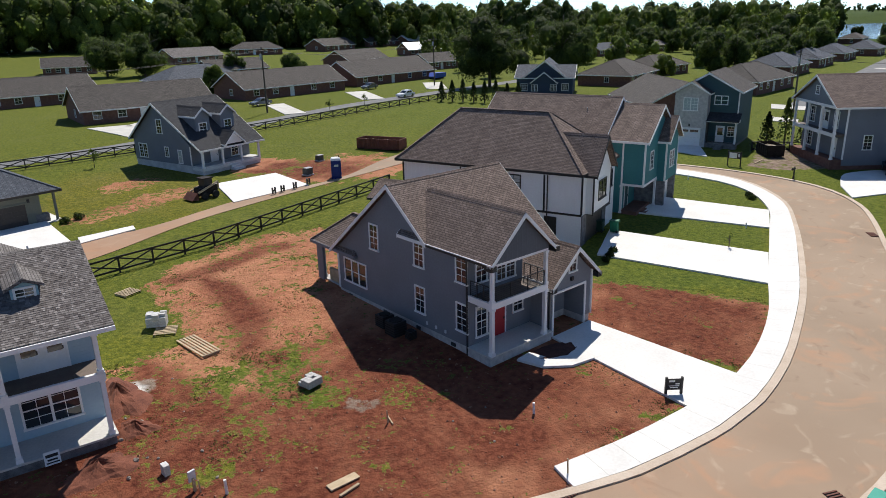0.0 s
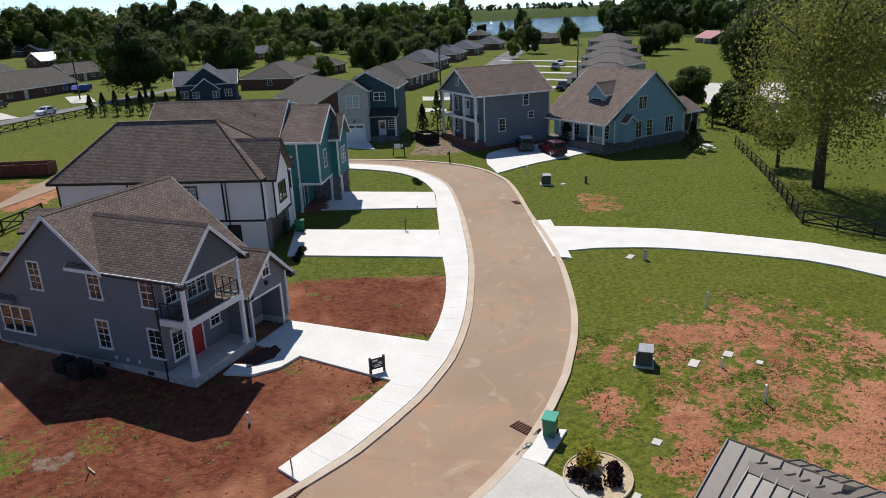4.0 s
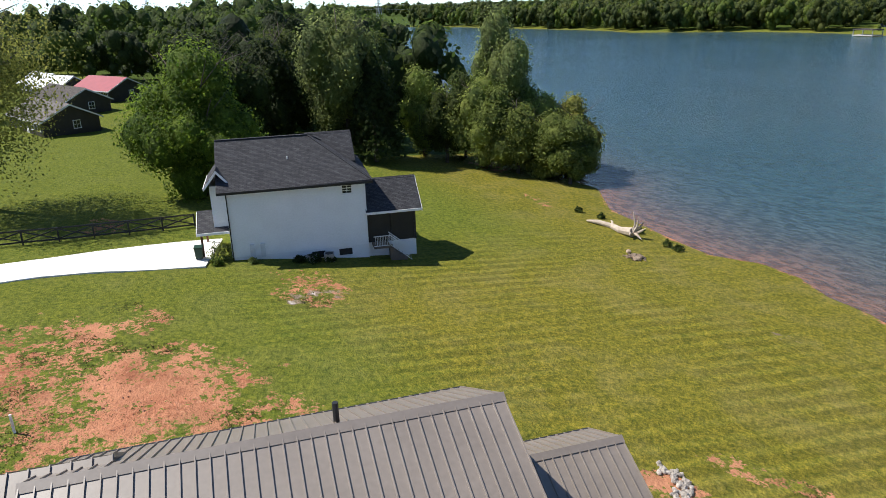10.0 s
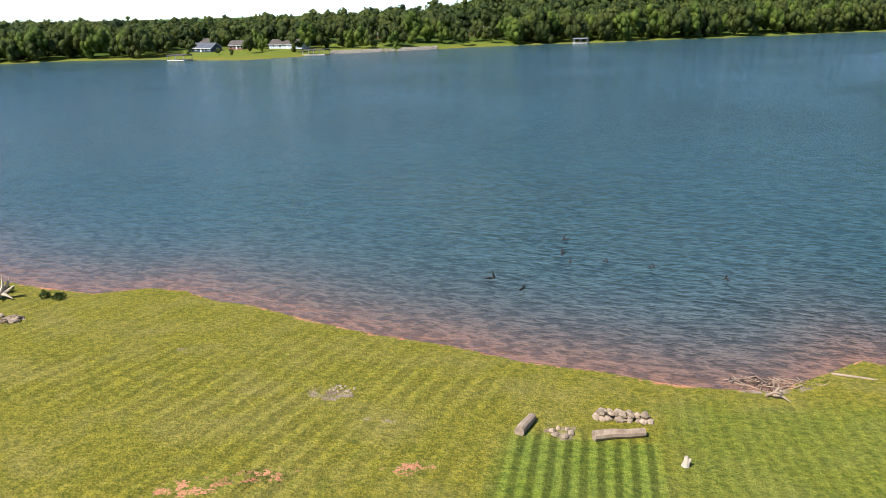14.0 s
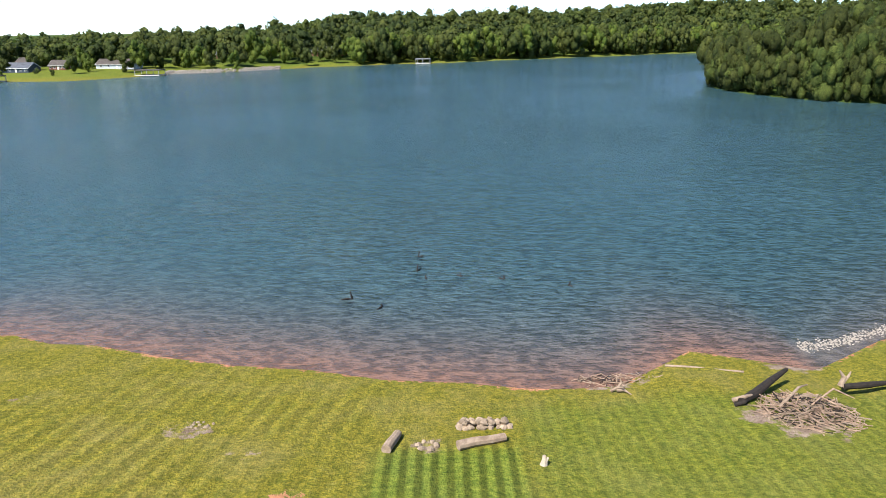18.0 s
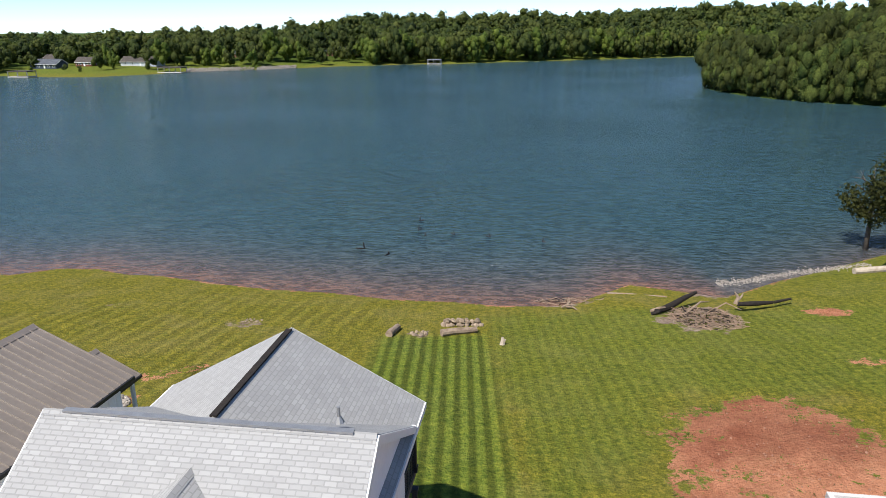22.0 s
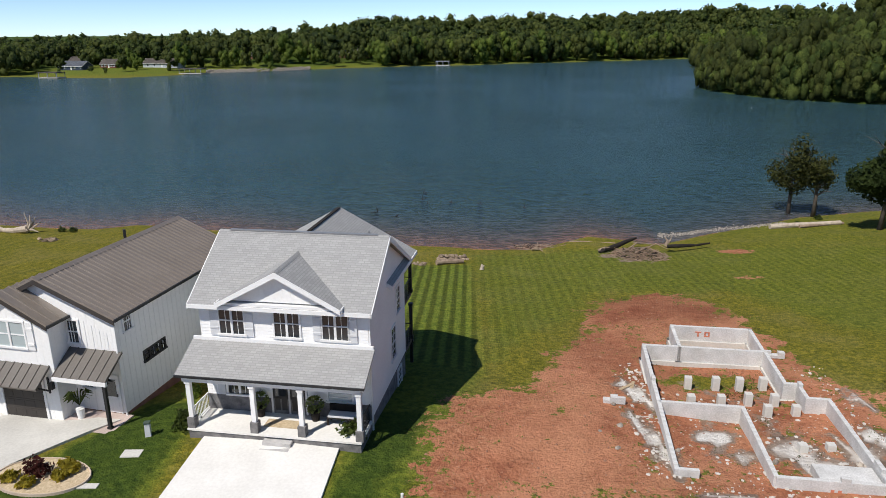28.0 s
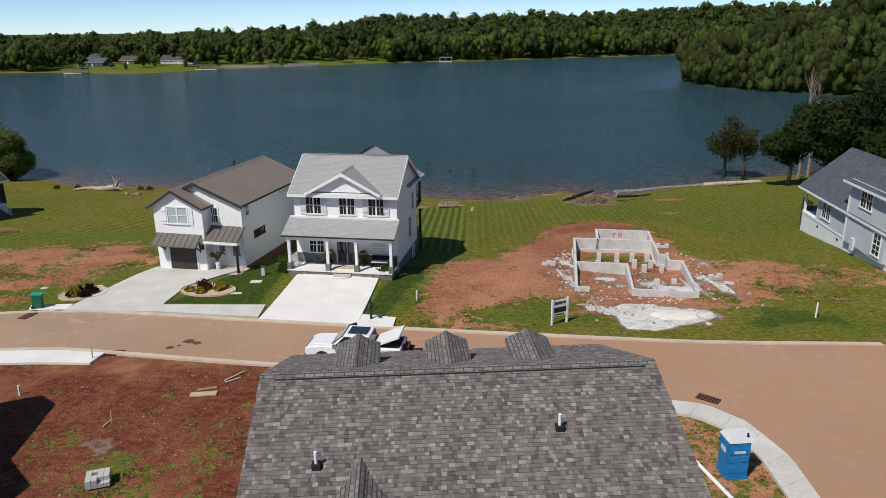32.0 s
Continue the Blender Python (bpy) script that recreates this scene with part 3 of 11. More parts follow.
ROOF_PALE = shingle_mat("pale_grey_shingles", (0.325, 0.322, 0.314), (0.38, 0.376, 0.367), 0.88, blotch=0.05)
ROOF_SLATE = shingle_mat("slate_shingles", (0.085, 0.095, 0.115), (0.14, 0.152, 0.175))
ROOF_OLD = shingle_mat("weathered_shingles", (0.078, 0.068, 0.06), (0.13, 0.114, 0.102))
ROOF_RED = mat("red_metal_roof", (0.24, 0.03, 0.04), (0.32, 0.045, 0.055), 0.6, 0.5)
ROOF_WHITE = mat("white_metal_roof", (0.55, 0.57, 0.58), (0.68, 0.69, 0.7), 0.6, 0.5)
LEAF_THIN = leaf_mat("leaves_thin", (0.045, 0.055, 0.014), (0.13, 0.135, 0.036))
LEAF_MID = leaf_mat("leaves_mid", (0.034, 0.062, 0.012), (0.14, 0.175, 0.036))
LEAF_BRIGHT = leaf_mat("leaves_bright", (0.062, 0.118, 0.014), (0.235, 0.295, 0.046))
LEAF_DARK = leaf_mat("leaves_dark", (0.019, 0.036, 0.009), (0.072, 0.1, 0.023))
LEAF_LAKE = leaf_mat("leaves_lakeside", (0.034, 0.054, 0.011), (0.13, 0.15, 0.031))
LEAF_OLIVE = leaf_mat("leaves_olive", (0.115, 0.14, 0.028), (0.36, 0.36, 0.085), 0.55)
LEAF_TOWN = leaf_mat("leaves_town", (0.06, 0.1, 0.02), (0.24, 0.3, 0.06), 0.6)
LEAF_SHADE = leaf_mat("leaves_shade_tree", (0.032, 0.062, 0.014), (0.14, 0.19, 0.04), 0.6)
LEAF_MAPLE = leaf_mat("leaves_fresh_broad", (0.055, 0.115, 0.012), (0.24, 0.34, 0.042), 0.55)
LEAF_BANK = leaf_mat("leaves_bank", (0.11, 0.165, 0.036), (0.39, 0.45, 0.11), 0.58)
LEAF_WILLOW = leaf_mat("leaves_grey_green", (0.12, 0.165, 0.052), (0.37, 0.43, 0.14), 0.58)
LEAF_PLUM = leaf_mat("leaves_plum", (0.012, 0.006, 0.01), (0.05, 0.018, 0.028))
LEAF_GOLD = leaf_mat("leaves_gold", (0.26, 0.22, 0.015), (0.58, 0.47, 0.06))
LEAF_MAROON = leaf_mat("leaves_maroon", (0.05, 0.014, 0.014), (0.14, 0.04, 0.03))


# ---- mesh tools ----
class Shape:
    """Collects faces; obj() links them as one mesh, with a texture layer in metres."""

    def __init__(self):
        self.v, self.f = [], []

    def poly(self, *pts):
        k = len(self.v)
        self.v += [tuple(p) for p in pts]
        self.f.append(tuple(range(k, k + len(pts))))
        return self

    def prism(self, pts, d):
        """A polygon pushed out by the vector d."""
        d, k, n = Vector(d), len(self.v), len(pts)
        self.v += [tuple(p) for p in pts] + [tuple(Vector(p) + d) for p in pts]
        self.f += [tuple(range(k, k + n)), tuple(range(k + 2 * n - 1, k + n - 1, -1))]
        self.f += [(k + i, k + n + i, k + n + (i + 1) % n, k + (i + 1) % n) for i in range(n)]
        return self

    def box(self, x0, x1, y0, y1, z0, z1):
        return self.prism([(x0, y0, z0), (x1, y0, z0), (x1, y1, z0), (x0, y1, z0)], (0, 0, z1 - z0))

    def beam(self, p, q, w, h):
        """A bar from p to q, w wide and h high."""
        p, q = Vector(p), Vector(q)
        a = (q - p).normalized()
        s = a.cross((0, 0, 1)) if abs(a.z) < 0.99 else Vector((1, 0, 0))
        s = s.normalized() * (w / 2)
        u = s.cross(a).normalized() * (h / 2)
        return self.prism([p - s - u, p + s - u, p + s + u, p - s + u], q - p)

    def tube(self, pts, radii, n=8):
        """A tapered limb along points."""
        rings = []
        for i, p in enumerate(pts):
            p = Vector(p)
            a = (Vector(pts[min(i + 1, len(pts) - 1)]) - Vector(pts[max(i - 1, 0)])).normalized()
            s = a.cross((0.3, 0.9, 0.31)).normalized()
            u = a.cross(s)
            k = len(self.v)
            self.v += [tuple(p + (s * math.cos(c) + u * math.sin(c)) * radii[i]) for c in (2 * math.pi * j / n for j in range(n))]
            rings.append(k)
        for a, b in zip(rings, rings[1:]):
            self.f += [(a + j, a + (j + 1) % n, b + (j + 1) % n, b + j) for j in range(n)]
        self.f += [tuple(range(rings[0] + n - 1, rings[0] - 1, -1)), tuple(range(rings[-1], rings[-1] + n))]
        return self

    def mesh(self, name, material, smooth_it=False):
        me = bpy.data.meshes.new(name)
        me.from_pydata(self.v, [], self.f)
        bm = bmesh.new()
        bm.from_mesh(me)
        bmesh.ops.recalc_face_normals(bm, faces=bm.faces)
        lay = bm.loops.layers.uv.new("UVMap")
        for f in bm.faces:
            n = f.normal
            f.smooth = smooth_it
            if abs(n.z) > 0.995 or n.length < 0.5:
                for l in f.loops:
                    l[lay].uv = l.vert.co.xy
            else:
                h = Vector((0, 0, 1)).cross(n).normalized()
                s = n.cross(h)
                for l in f.loops:
                    l[lay].uv = (l.vert.co.dot(h), l.vert.co.dot(s))
        bm.to_mesh(me)
        bm.free()
        me.materials.append(material)
        return me

    def obj(self, name, material, parent=None, label="", smooth_it=False):
        return put(name, self.mesh(name, material, smooth_it), parent, label)


def put(name, me, parent=None, label="", at=None):
    ob = new(name, me)
    ob.parent = parent
    if at is not None:
        ob.matrix_basis = at
    return tagged(ob, label=label)


def thing(name, x, y, z, turn, label, category, group="", kind=""):
    ob = new(name)
    ob.empty_display_size = 0.3
    ob.matrix_basis = pose(x, y, z, 0, 0, turn)
    return tagged(ob, label, category, group, kind)


def blob(s, c, r, seed, n1=6, n2=9, rough_amount=0.25):
    """An uneven rock or mound."""
    rnd = random.Random(seed)
    k, c = len(s.v), Vector(c)
    r = (r, r, r) if isinstance(r, (int, float)) else r
    for i in range(n1 + 1):
        for j in range(n2):
            a, b = math.pi * i / n1, 2 * math.pi * j / n2
            q = 1 + rnd.uniform(-rough_amount, rough_amount)
            s.v.append((c.x + r[0] * q * math.sin(a) * math.cos(b), c.y + r[1] * q * math.sin(a) * math.sin(b), c.z + r[2] * q * math.cos(a)))
    for i in range(n1):
        for j in range(n2):
            s.f.append((k + i * n2 + j, k + (i + 1) * n2 + j, k + (i + 1) * n2 + (j + 1) % n2, k + i * n2 + (j + 1) % n2))
    return s

# ---- ground, lake, roads ----
def curve_pts(pts, step=2.0):
    """A smooth line through the points."""
    p = [Vector(q) for q in pts]
    p = [p[0] * 2 - p[1]] + p + [p[-1] * 2 - p[-2]]
    out = []
    for a, b, c, d in zip(p, p[1:], p[2:], p[3:]):
        m = max(1, int((c - b).length / step))
        for i in range(m):
            t = i / m
            out.append(0.5 * (2 * b + (c - a) * t + (2 * a - 5 * b + 4 * c - d) * t * t + (3 * b - a - 3 * c + d) * t ** 3))
    return out + [p[-2]]


def even(pts, n):
    """n points evenly along a line."""
    d = [0.0]
    for a, b in zip(pts, pts[1:]):
        d.append(d[-1] + (b - a).length)
    return [Vector((np.interp(d[-1] * i / (n - 1), d, [q.x for q in pts]), np.interp(d[-1] * i / (n - 1), d, [q.y for q in pts]))) for i in range(n)]


def inside(x, y, poly):
    """Signed distance to a polygon, positive inside."""
    best, odd = np.full(x.shape, 1e9), np.zeros(x.shape, bool)
    for (ax, ay), (bx, by) in zip(poly, poly[1:] + poly[:1]):
        dx, dy = bx - ax, by - ay
        t = np.clip(((x - ax) * dx + (y - ay) * dy) / (dx * dx + dy * dy), 0, 1)
        best = np.minimum(best, np.hypot(x - ax - t * dx, y - ay - t * dy))
        odd ^= ((ay > y) != (by > y)) & (x < dx * (y - ay) / ((by - ay) or 1e-9) + ax)
    return np.where(odd, best, -best)


def spread(a, b, first, growth):
    out, s = [], first
    while abs(b - a) > s:
        a += math.copysign(s, b - a)
        out.append(a)
        s *= growth
    return out


xs = spread(-112, -4500, 1.0, 1.07)[::-1] + list(np.arange(-112, 62, 0.7)) + spread(62, 4500, 1.0, 1.07)
ys = spread(-30, -4500, 1.0, 1.07)[::-1] + list(np.arange(-30, 126, 0.7)) + spread(126, 4500, 1.0, 1.06)
gx, gy = np.meshgrid(np.array(xs), np.array(ys))
gz = height(gx, gy)
gz = gz + np.where(gz < -4.7, 0, 1) * 0.05 * np.sin(gx * 0.9 + np.sin(gy * 0.7)) * np.sin(gy * 0.8) * smooth(48, 70, gy)
nx, ny = len(xs), len(ys)
verts = np.stack([gx, gy, gz], -1).reshape(-1, 3)
quad = np.arange((ny - 1) * nx).reshape(ny - 1, nx)[:, :-1].reshape(-1)
faces = np.stack([quad, quad + 1, quad + nx + 1, quad + nx], 1)
gm = bpy.data.meshes.new("ground")
gm.from_pydata(verts.tolist(), [], faces.tolist())
gm.shade_smooth()
px, py = verts[:, 0], verts[:, 1]
# shares of cover: red clay, pale sand, lush turf
clay = np.zeros(len(px))
dry = np.zeros(len(px))
lush = np.zeros(len(px))


wob = 0.5 * np.sin(px * 0.83 + 1.7 * np.sin(py * 0.61 + 0.4)) * np.sin(py * 0.92 + 1.3 * np.sin(px * 0.47)) + 0.32 * np.sin(px * 2.1 + 2.0 * np.sin(py * 1.3)) * np.sin(py * 1.9 + 1.8 * np.sin(px * 1.6 + 1))


def lay_poly(dst, poly, amount, soft=1.2):
    np.maximum(dst, amount * smooth(-soft, soft, inside(px, py, poly) + (1.6 * wob if soft > 1 else 0)), out=dst)


def lay_disc(dst, cx, cy, rx, ry, turn, amount):
    c, s = math.cos(radians(turn)), math.sin(radians(turn))
    d = np.hypot(((px - cx) * c + (py - cy) * s) / rx, (-(px - cx) * s + (py - cy) * c) / ry)
    np.maximum(dst, amount * smooth(1.3, 0.55, d + 0.55 * wob), out=dst)


# building lot of the slate-grey house
lay_poly(clay, [(-34, 24), (-33, 40.5), (-20, 41.5), (-10, 41.4), (0, 39), (3, 31), (-4, 22), (-7.4, 22), (-8.9, 17), (-8.6, 9.6), (-11, 7.8), (-14, 4.6), (-18, 2.6), (-24, 3), (-31, 8)], 0.74)
lay_disc(clay, -22, 37, 7, 5, 0, 1.0)
lay_disc(clay, -5, 34, 6, 6, 0, 0.85)
lay_disc(clay, -15, 12, 3, 8, -25, 0.85)
lay_disc(clay, -20, 24, 4, 9, 8, 0.95)
for cx, cy, rx, ry, k in ((-11.8, 25.8, 4.2, 2.2, 0.3), (-13.6, 29.8, 2.8, 2.2, 0.27), (-6.5, 34.5, 2.5, 1.5, 0.3), (-8.2, 18.5, 1.6, 3.6, 0.36), (-8.9, 32.2, 2.0, 1.3, 0.25)):
    d = np.hypot((px - cx) / rx, (py - cy) / ry)
    clay -= k * smooth(1.2, 0.5, d) * (clay > 0)
lay_poly(clay, [(-36.2, 26), (-43.3, 35.6), (-39, 38.6), (-34.5, 40.3), (-32.3, 37), (-31.4, 31)], 1.0, 0.5)
lay_poly(clay, [(-30, 39), (-19.8, 43), (-10.6, 41.8), (4, 39.4), (3, 34.6), (-20, 34.6)], 0.92, 0.5)
lay_poly(clay, [(-11.9, 8.7), (-14.3, 12.3), (-14.8, 19.5), (-13.1, 23.1), (-11.1, 24.2), (-11.7, 20.8), (-12.1, 15.9)], 0.95, 0.6)
lay_poly(lush, [(-8.9, 17), (-9.9, 21.5), (-10.1, 25.4), (-14, 25), (-15.4, 29.2), (-14.3, 31), (-11.8, 33), (-11.8, 29.2), (-9.5, 27.8), (-7.5, 23)], 0.7, 0.8)
lay_poly(dry, [(-7.7, 38.7), (-7.2, 40.6), (0.2, 39.9), (4.2, 39.1), (3, 38.2), (-5, 38.1)], 0.8, 0.4)
lay_disc(clay, -13, -24, 4, 3, 20, 0.62)
lay_disc(clay, -29, -25, 5, 4, 20, 0.95)
lay_disc(clay, -36, -21, 8, 4, 20, 0.85)
lay_disc(clay, -41, -16, 8, 3.5, 25, 0.8)
lay_disc(clay, -15, -16, 5, 3, 20, 0.6)
lay_disc(clay, -33, -17, 7, 4, 20, 0.9)
lay_disc(clay, -12, -14, 6, 2.5, 30, 0.5)
lay_poly(dry, [(-77.5, 8.5), (-92, 0.5), (-91, 8), (-88, 13), (-84.5, 15.1), (-79, 12.5)], 0.6, 0.6)
lay_disc(clay, -8, -12, 4, 2, 20, 0.52)
# open lots and the lot with the footing walls
for c in ((-42.6, 54.2, 4.2, 1.7, 125, 0.78), (-43.5, 57.6, 2.6, 1.4, 60, 0.72), (-46.3, 63.2, 2.2, 1.3, 0, 0.66), (-38.4, 65, 4.2, 3.2, 20, 0.8), (-35.4, 64.8, 3.2, 2.8, 60, 0.84), (-38.5, 64, 7.5, 6.5, 35, 0.46), (-32.6, 56.2, 2.6, 1.7, 35, 0.8), (-32.6, 52.4, 1.8, 1.3, 0, 0.66), (-41, 59, 10, 8, 0, 0.44), (-28.8, 57, 1.8, 0.9, 120, 0.72), (-30.5, 53, 1.2, 1.0, 0, 0.6), (-33.3, 70.4, 1.5, 2.6, 0, 0.45), (-68, 38.5, 4, 2.5, 30, 0.52), (-50, 78.5, 5, 3, 0, 0.33), (-47.5, 66, 3, 2, 0, 0.4),
          (-86, 118, 6, 2, 0, 0.5), (-66, 112, 3, 1, 0, 0.45), (-72, 66, 3, 2, 0, 0.4), (-27, 64, 5, 3.5, 0, 0.5), (-37, 49, 1.6, 4, 40, 0.45)):
    lay_disc(clay, *c)
lay_poly(clay, [(-1.2, 50.4), (0.4, 56.9), (2, 62), (4.8, 62.9), (8.2, 65.1), (13.4, 76.5), (16.4, 82.6), (19.5, 83.9), (22.4, 83), (24.2, 77.2), (23.6, 70), (25, 63.9), (26.3, 57.1), (26, 52.6), (22, 50.4), (12, 49), (5, 50), (2.5, 48)], 0.82, 1.3)
lay_disc(clay, 6, 58, 5, 5, 0, 1.0)
lay_disc(clay, 10.5, 68, 2.6, 8, -28, 1.0)
lay_disc(clay, 4, 47.6, 5, 1.6, 0, 0.5)
lay_disc(clay, 28.5, 60, 3.2, 6, 25, 0.72)
lay_disc(clay, 36, 55, 3, 1.4, 0, 0.5)
lay_disc(clay, 30, 90, 1.6, 0.8, 0, 0.5)
lay_poly(clay, [(-44, 58), (-36.5, 66), (-32.4, 71.4), (-29.5, 72.4), (-25.6, 66), (-25.2, 61.6), (-27, 57.6), (-31, 56)], 0.5, 1.5)
lay_poly(clay, [(-33, 66), (-31, 71), (-29, 71.6), (-26, 65.6), (-27, 60), (-31, 59)], 0.74, 1.3)
for cx, cy, rx, ry, k in ((6.5, 49.6, 4.2, 1.5, 0.55), (10, 51.6, 2.6, 1.6, 0.5), (16, 46.6, 9, 1.1, 0.6), (24, 49, 3, 1.8, 0.5), (17.2, 65.6, 3.6, 0.9, 0.75), (17.8, 64.2, 3.4, 0.6, 0.45), (25.4, 68.5, 1.8, 5, 0.6), (27.5, 64, 2.6, 2.2, 0.45), (22.6, 53, 0.9, 2.2, 0.5), (8, 50.6, 3.4, 2.0, 0.5), (11, 48.8, 2.2, 1.6, 0.5), (3.5, 66.5, 2.4, 2, 0.4)):
    d = np.hypot((px - cx) / rx, (py - cy) / ry)
    clay -= k * smooth(1.25, 0.5, d + 0.4 * wob) * (clay > 0)
lay_disc(clay, 17, 78, 5, 5, 0, 1.0)
lay_disc(clay, 33, 101, 2.2, 1.2, 0, 0.75)
lay_disc(clay, 33, 57, 6, 3, 0, 0.42)
lay_disc(clay, 13.4, 33, 1.8, 2.6, 0, 0.62)
lay_disc(clay, 28.5, 57, 3.4, 5, 10, 0.46)
lay_disc(clay, 14, 26, 4, 5, 0, 0.55)
lay_disc(clay, -19.9, 84.0, 1.6, 0.9, 20, 0.8)
lay_disc(clay, -24, 78.2, 1.6, 1.2, 0, 0.6)
lay_disc(clay, -18.6, 88.6, 2.6, 1.2, 20, 0.36)
lay_disc(clay, -16.2, 89.8, 1.8, 0.8, 20, 0.36)
lay_disc(clay, -8, 84, 2, 0.8, 10, 0.36)
lay_disc(clay, -9, 92, 1.6, 0.8, 10, 0.45)
np.maximum(clay, 0.5 * smooth(-4.9, -5.08, verts[:, 2]) * (py < 135) * (px > -110) * (px < 62), out=clay)
for c in ((-28.3, 104, 2.0, 1.0, 10, 0.4), (-15.8, 99.8, 2.4, 1.3, 10, 0.5), (-12.5, 97.2, 2.2, 0.9, -20, 0.36), (21.4, 99.2, 3.8, 2.9, 15, 0.56), (-46, 107.5, 2.0, 1.2, 0, 0.45), (-1.3, 97.4, 1.1, 1.0, 0, 0.52), (15.6, 50.2, 3.4, 2.0, 4, 1.0), (18.6, 49.4, 2.4, 2.2, -15, 1.0), (15.4, 47.6, 2.6, 1.4, 0, 1.0), (12.6, 50.8, 1.2, 1.2, 30, 0.9), (11.6, 57.5, 0.8, 4.5, 8, 0.8), (12.3, 63, 0.8, 3.5, 14, 0.76), (15, 58.6, 1.6, 1.3, 0, 0.8), (15.6, 56.4, 1.0, 1.2, 0, 0.7), (18.6, 56.4, 1.6, 2.4, 0, 0.72), (13.2, 53.2, 2.2, 0.5, 0, 0.7),
          (17, 60, 4, 6, 0, 0.42), (23.2, 57, 0.8, 4, 10, 0.76), (21.2, 56.4, 0.7, 3, 10, 0.72), (24.3, 62.6, 0.6, 2, 5, 0.7), (-47.6, 76.6, 1.3, 0.7, 0, 0.55), (-47.4, 79.4, 1.2, 0.7, 0, 0.55), (33, 112, 6, 1.2, 20, 0.55), (26, 107.5, 3, 1.2, 0, 0.6), (-15.1, 32.2, 1.5, 1.0, 20, 0.44), (-4.8, 24.5, 1.8, 1.2, 0, 0.8), (12.4, 105.8, 3.0, 0.9, 12, 0.54)):
    lay_disc(dry, *c)
for c in ((-48.2, 78.0, 0.8, 0.5, 0, 0.72), (-47.2, 75.6, 0.7, 0.4, 0, 0.7), (-47.0, 79.6, 0.9, 0.4, 0, 0.7)):
    lay_disc(dry, *c)
lay_poly(lush, [(22, 46), (24, 51), (29.5, 49.5), (34, 46.5)], 0.9, 1.3)
lay_poly(lush, [(3, 48), (6, 51.2), (9, 52.4), (12, 50.4), (12.4, 47.2)], 0.8, 1.3)
lay_poly(lush, [(-19.6, 51.6), (-11.8, 50.8), (-11.6, 60), (-12.4, 62), (-15, 61.5), (-16.6, 58)], 1.0, 0.4)
lay_poly(lush, [(-4.8, 49.2), (-2.2, 48.8), (-1.5, 53.5), (0.2, 57), (0.4, 60), (-3.6, 60), (-3.6, 55)], 1.0, 0.5)
lay_poly(lush, [(-3.8, 49.6), (-1.2, 49.6), (1, 58), (3.5, 66), (4, 97), (-4.2, 97), (-5.3, 86), (-2.5, 74), (-3, 60)], 0.8, 0.8)
lay_poly(lush, [(-63.5, 21), (-68.6, 14), (-66, 5), (-52, 14), (-40, 23), (-35, 28), (-46, 33.8)], 0.8, 0.5)
lay_poly(lush, [(-52, 42.6), (-45, 46.4), (-39, 49.4), (-42, 56), (-47, 66), (-54, 63), (-59, 53), (-56, 46)], 0.42, 2.0)
lay_poly(lush, [(4.2, 68), (10, 76), (14, 84.5), (26, 85), (31, 74), (46, 62), (50, 100), (30, 103), (4.2, 103)], 0.52, 1.5)
lush = np.maximum(lush, 0.72 * smooth(-42, -64, px) * smooth(112, 98, py))
lush = np.maximum(lush, 0.62 * smooth(36, 10, py))
lush = np.maximum(lush, 0.58 * smooth(-18, -26, px) * smooth(84, 74, py))
for cx, cy, rx, ry in ((-12, -20, 9, 13), (-33, -20, 9, 7)):
    lush *= 1 - 0.75 * smooth(1.25, 0.7, np.hypot((px - cx) / rx, (py - cy) / ry) + 0.3 * wob)
lush = np.maximum(lush, 0.36 * smooth(24, 42, px))
lush = np.maximum(lush, 0.75 * smooth(0, 8, py - np.interp(px, FAR_X, FAR_Y)))
lay_poly(lush, [(-26, 49.8), (-32, 50), (-34, 56), (-27, 62), (-23.5, 60)], 0.5, 1.5)
# ground under the woods gets the full share, the darkest green tone
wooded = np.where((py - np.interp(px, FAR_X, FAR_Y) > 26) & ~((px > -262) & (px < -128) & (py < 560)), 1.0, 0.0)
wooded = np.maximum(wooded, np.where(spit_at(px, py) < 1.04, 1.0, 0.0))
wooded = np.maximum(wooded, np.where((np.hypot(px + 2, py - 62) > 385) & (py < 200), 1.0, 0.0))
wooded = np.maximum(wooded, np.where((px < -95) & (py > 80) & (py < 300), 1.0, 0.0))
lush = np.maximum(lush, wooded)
cover = np.stack([np.clip(clay, 0, 1), dry, lush, np.ones(len(px))], 1).astype(np.float32)
lay = gm.attributes.new("cover", "FLOAT_COLOR", "POINT")
lay.data.foreach_set("color", cover.ravel())
mow = np.zeros((len(px), 4), np.float32)
stripes, swaths, fresh = np.zeros(len(px)), np.zeros(len(px)), np.zeros(len(px))
lay_poly(stripes, [(-5, 70), (3.6, 66), (4, 97.5), (-4.2, 97.5)], 1.0, 0.4)
lay_poly(stripes, [(4, 66), (12, 80), (30, 84), (46, 70), (48, 104), (30, 104), (4, 104)], 0.26, 1.0)
lay_poly(swaths, [(-60, 72), (-6, 78), (-3, 108), (-55, 114)], 1.0, 3)
lay_disc(fresh, -18, 34, 14, 10, 0, 1.0)
lay_disc(fresh, -32, -20, 8, 6, 0, 1.0)
lay_disc(fresh, -3, 31, 6, 6, 0, 1.0)
lay_disc(fresh, 18, 80, 6.5, 4, 0, 0.55)
lay_disc(fresh, 12, 70, 3, 8, 35, 0.35)
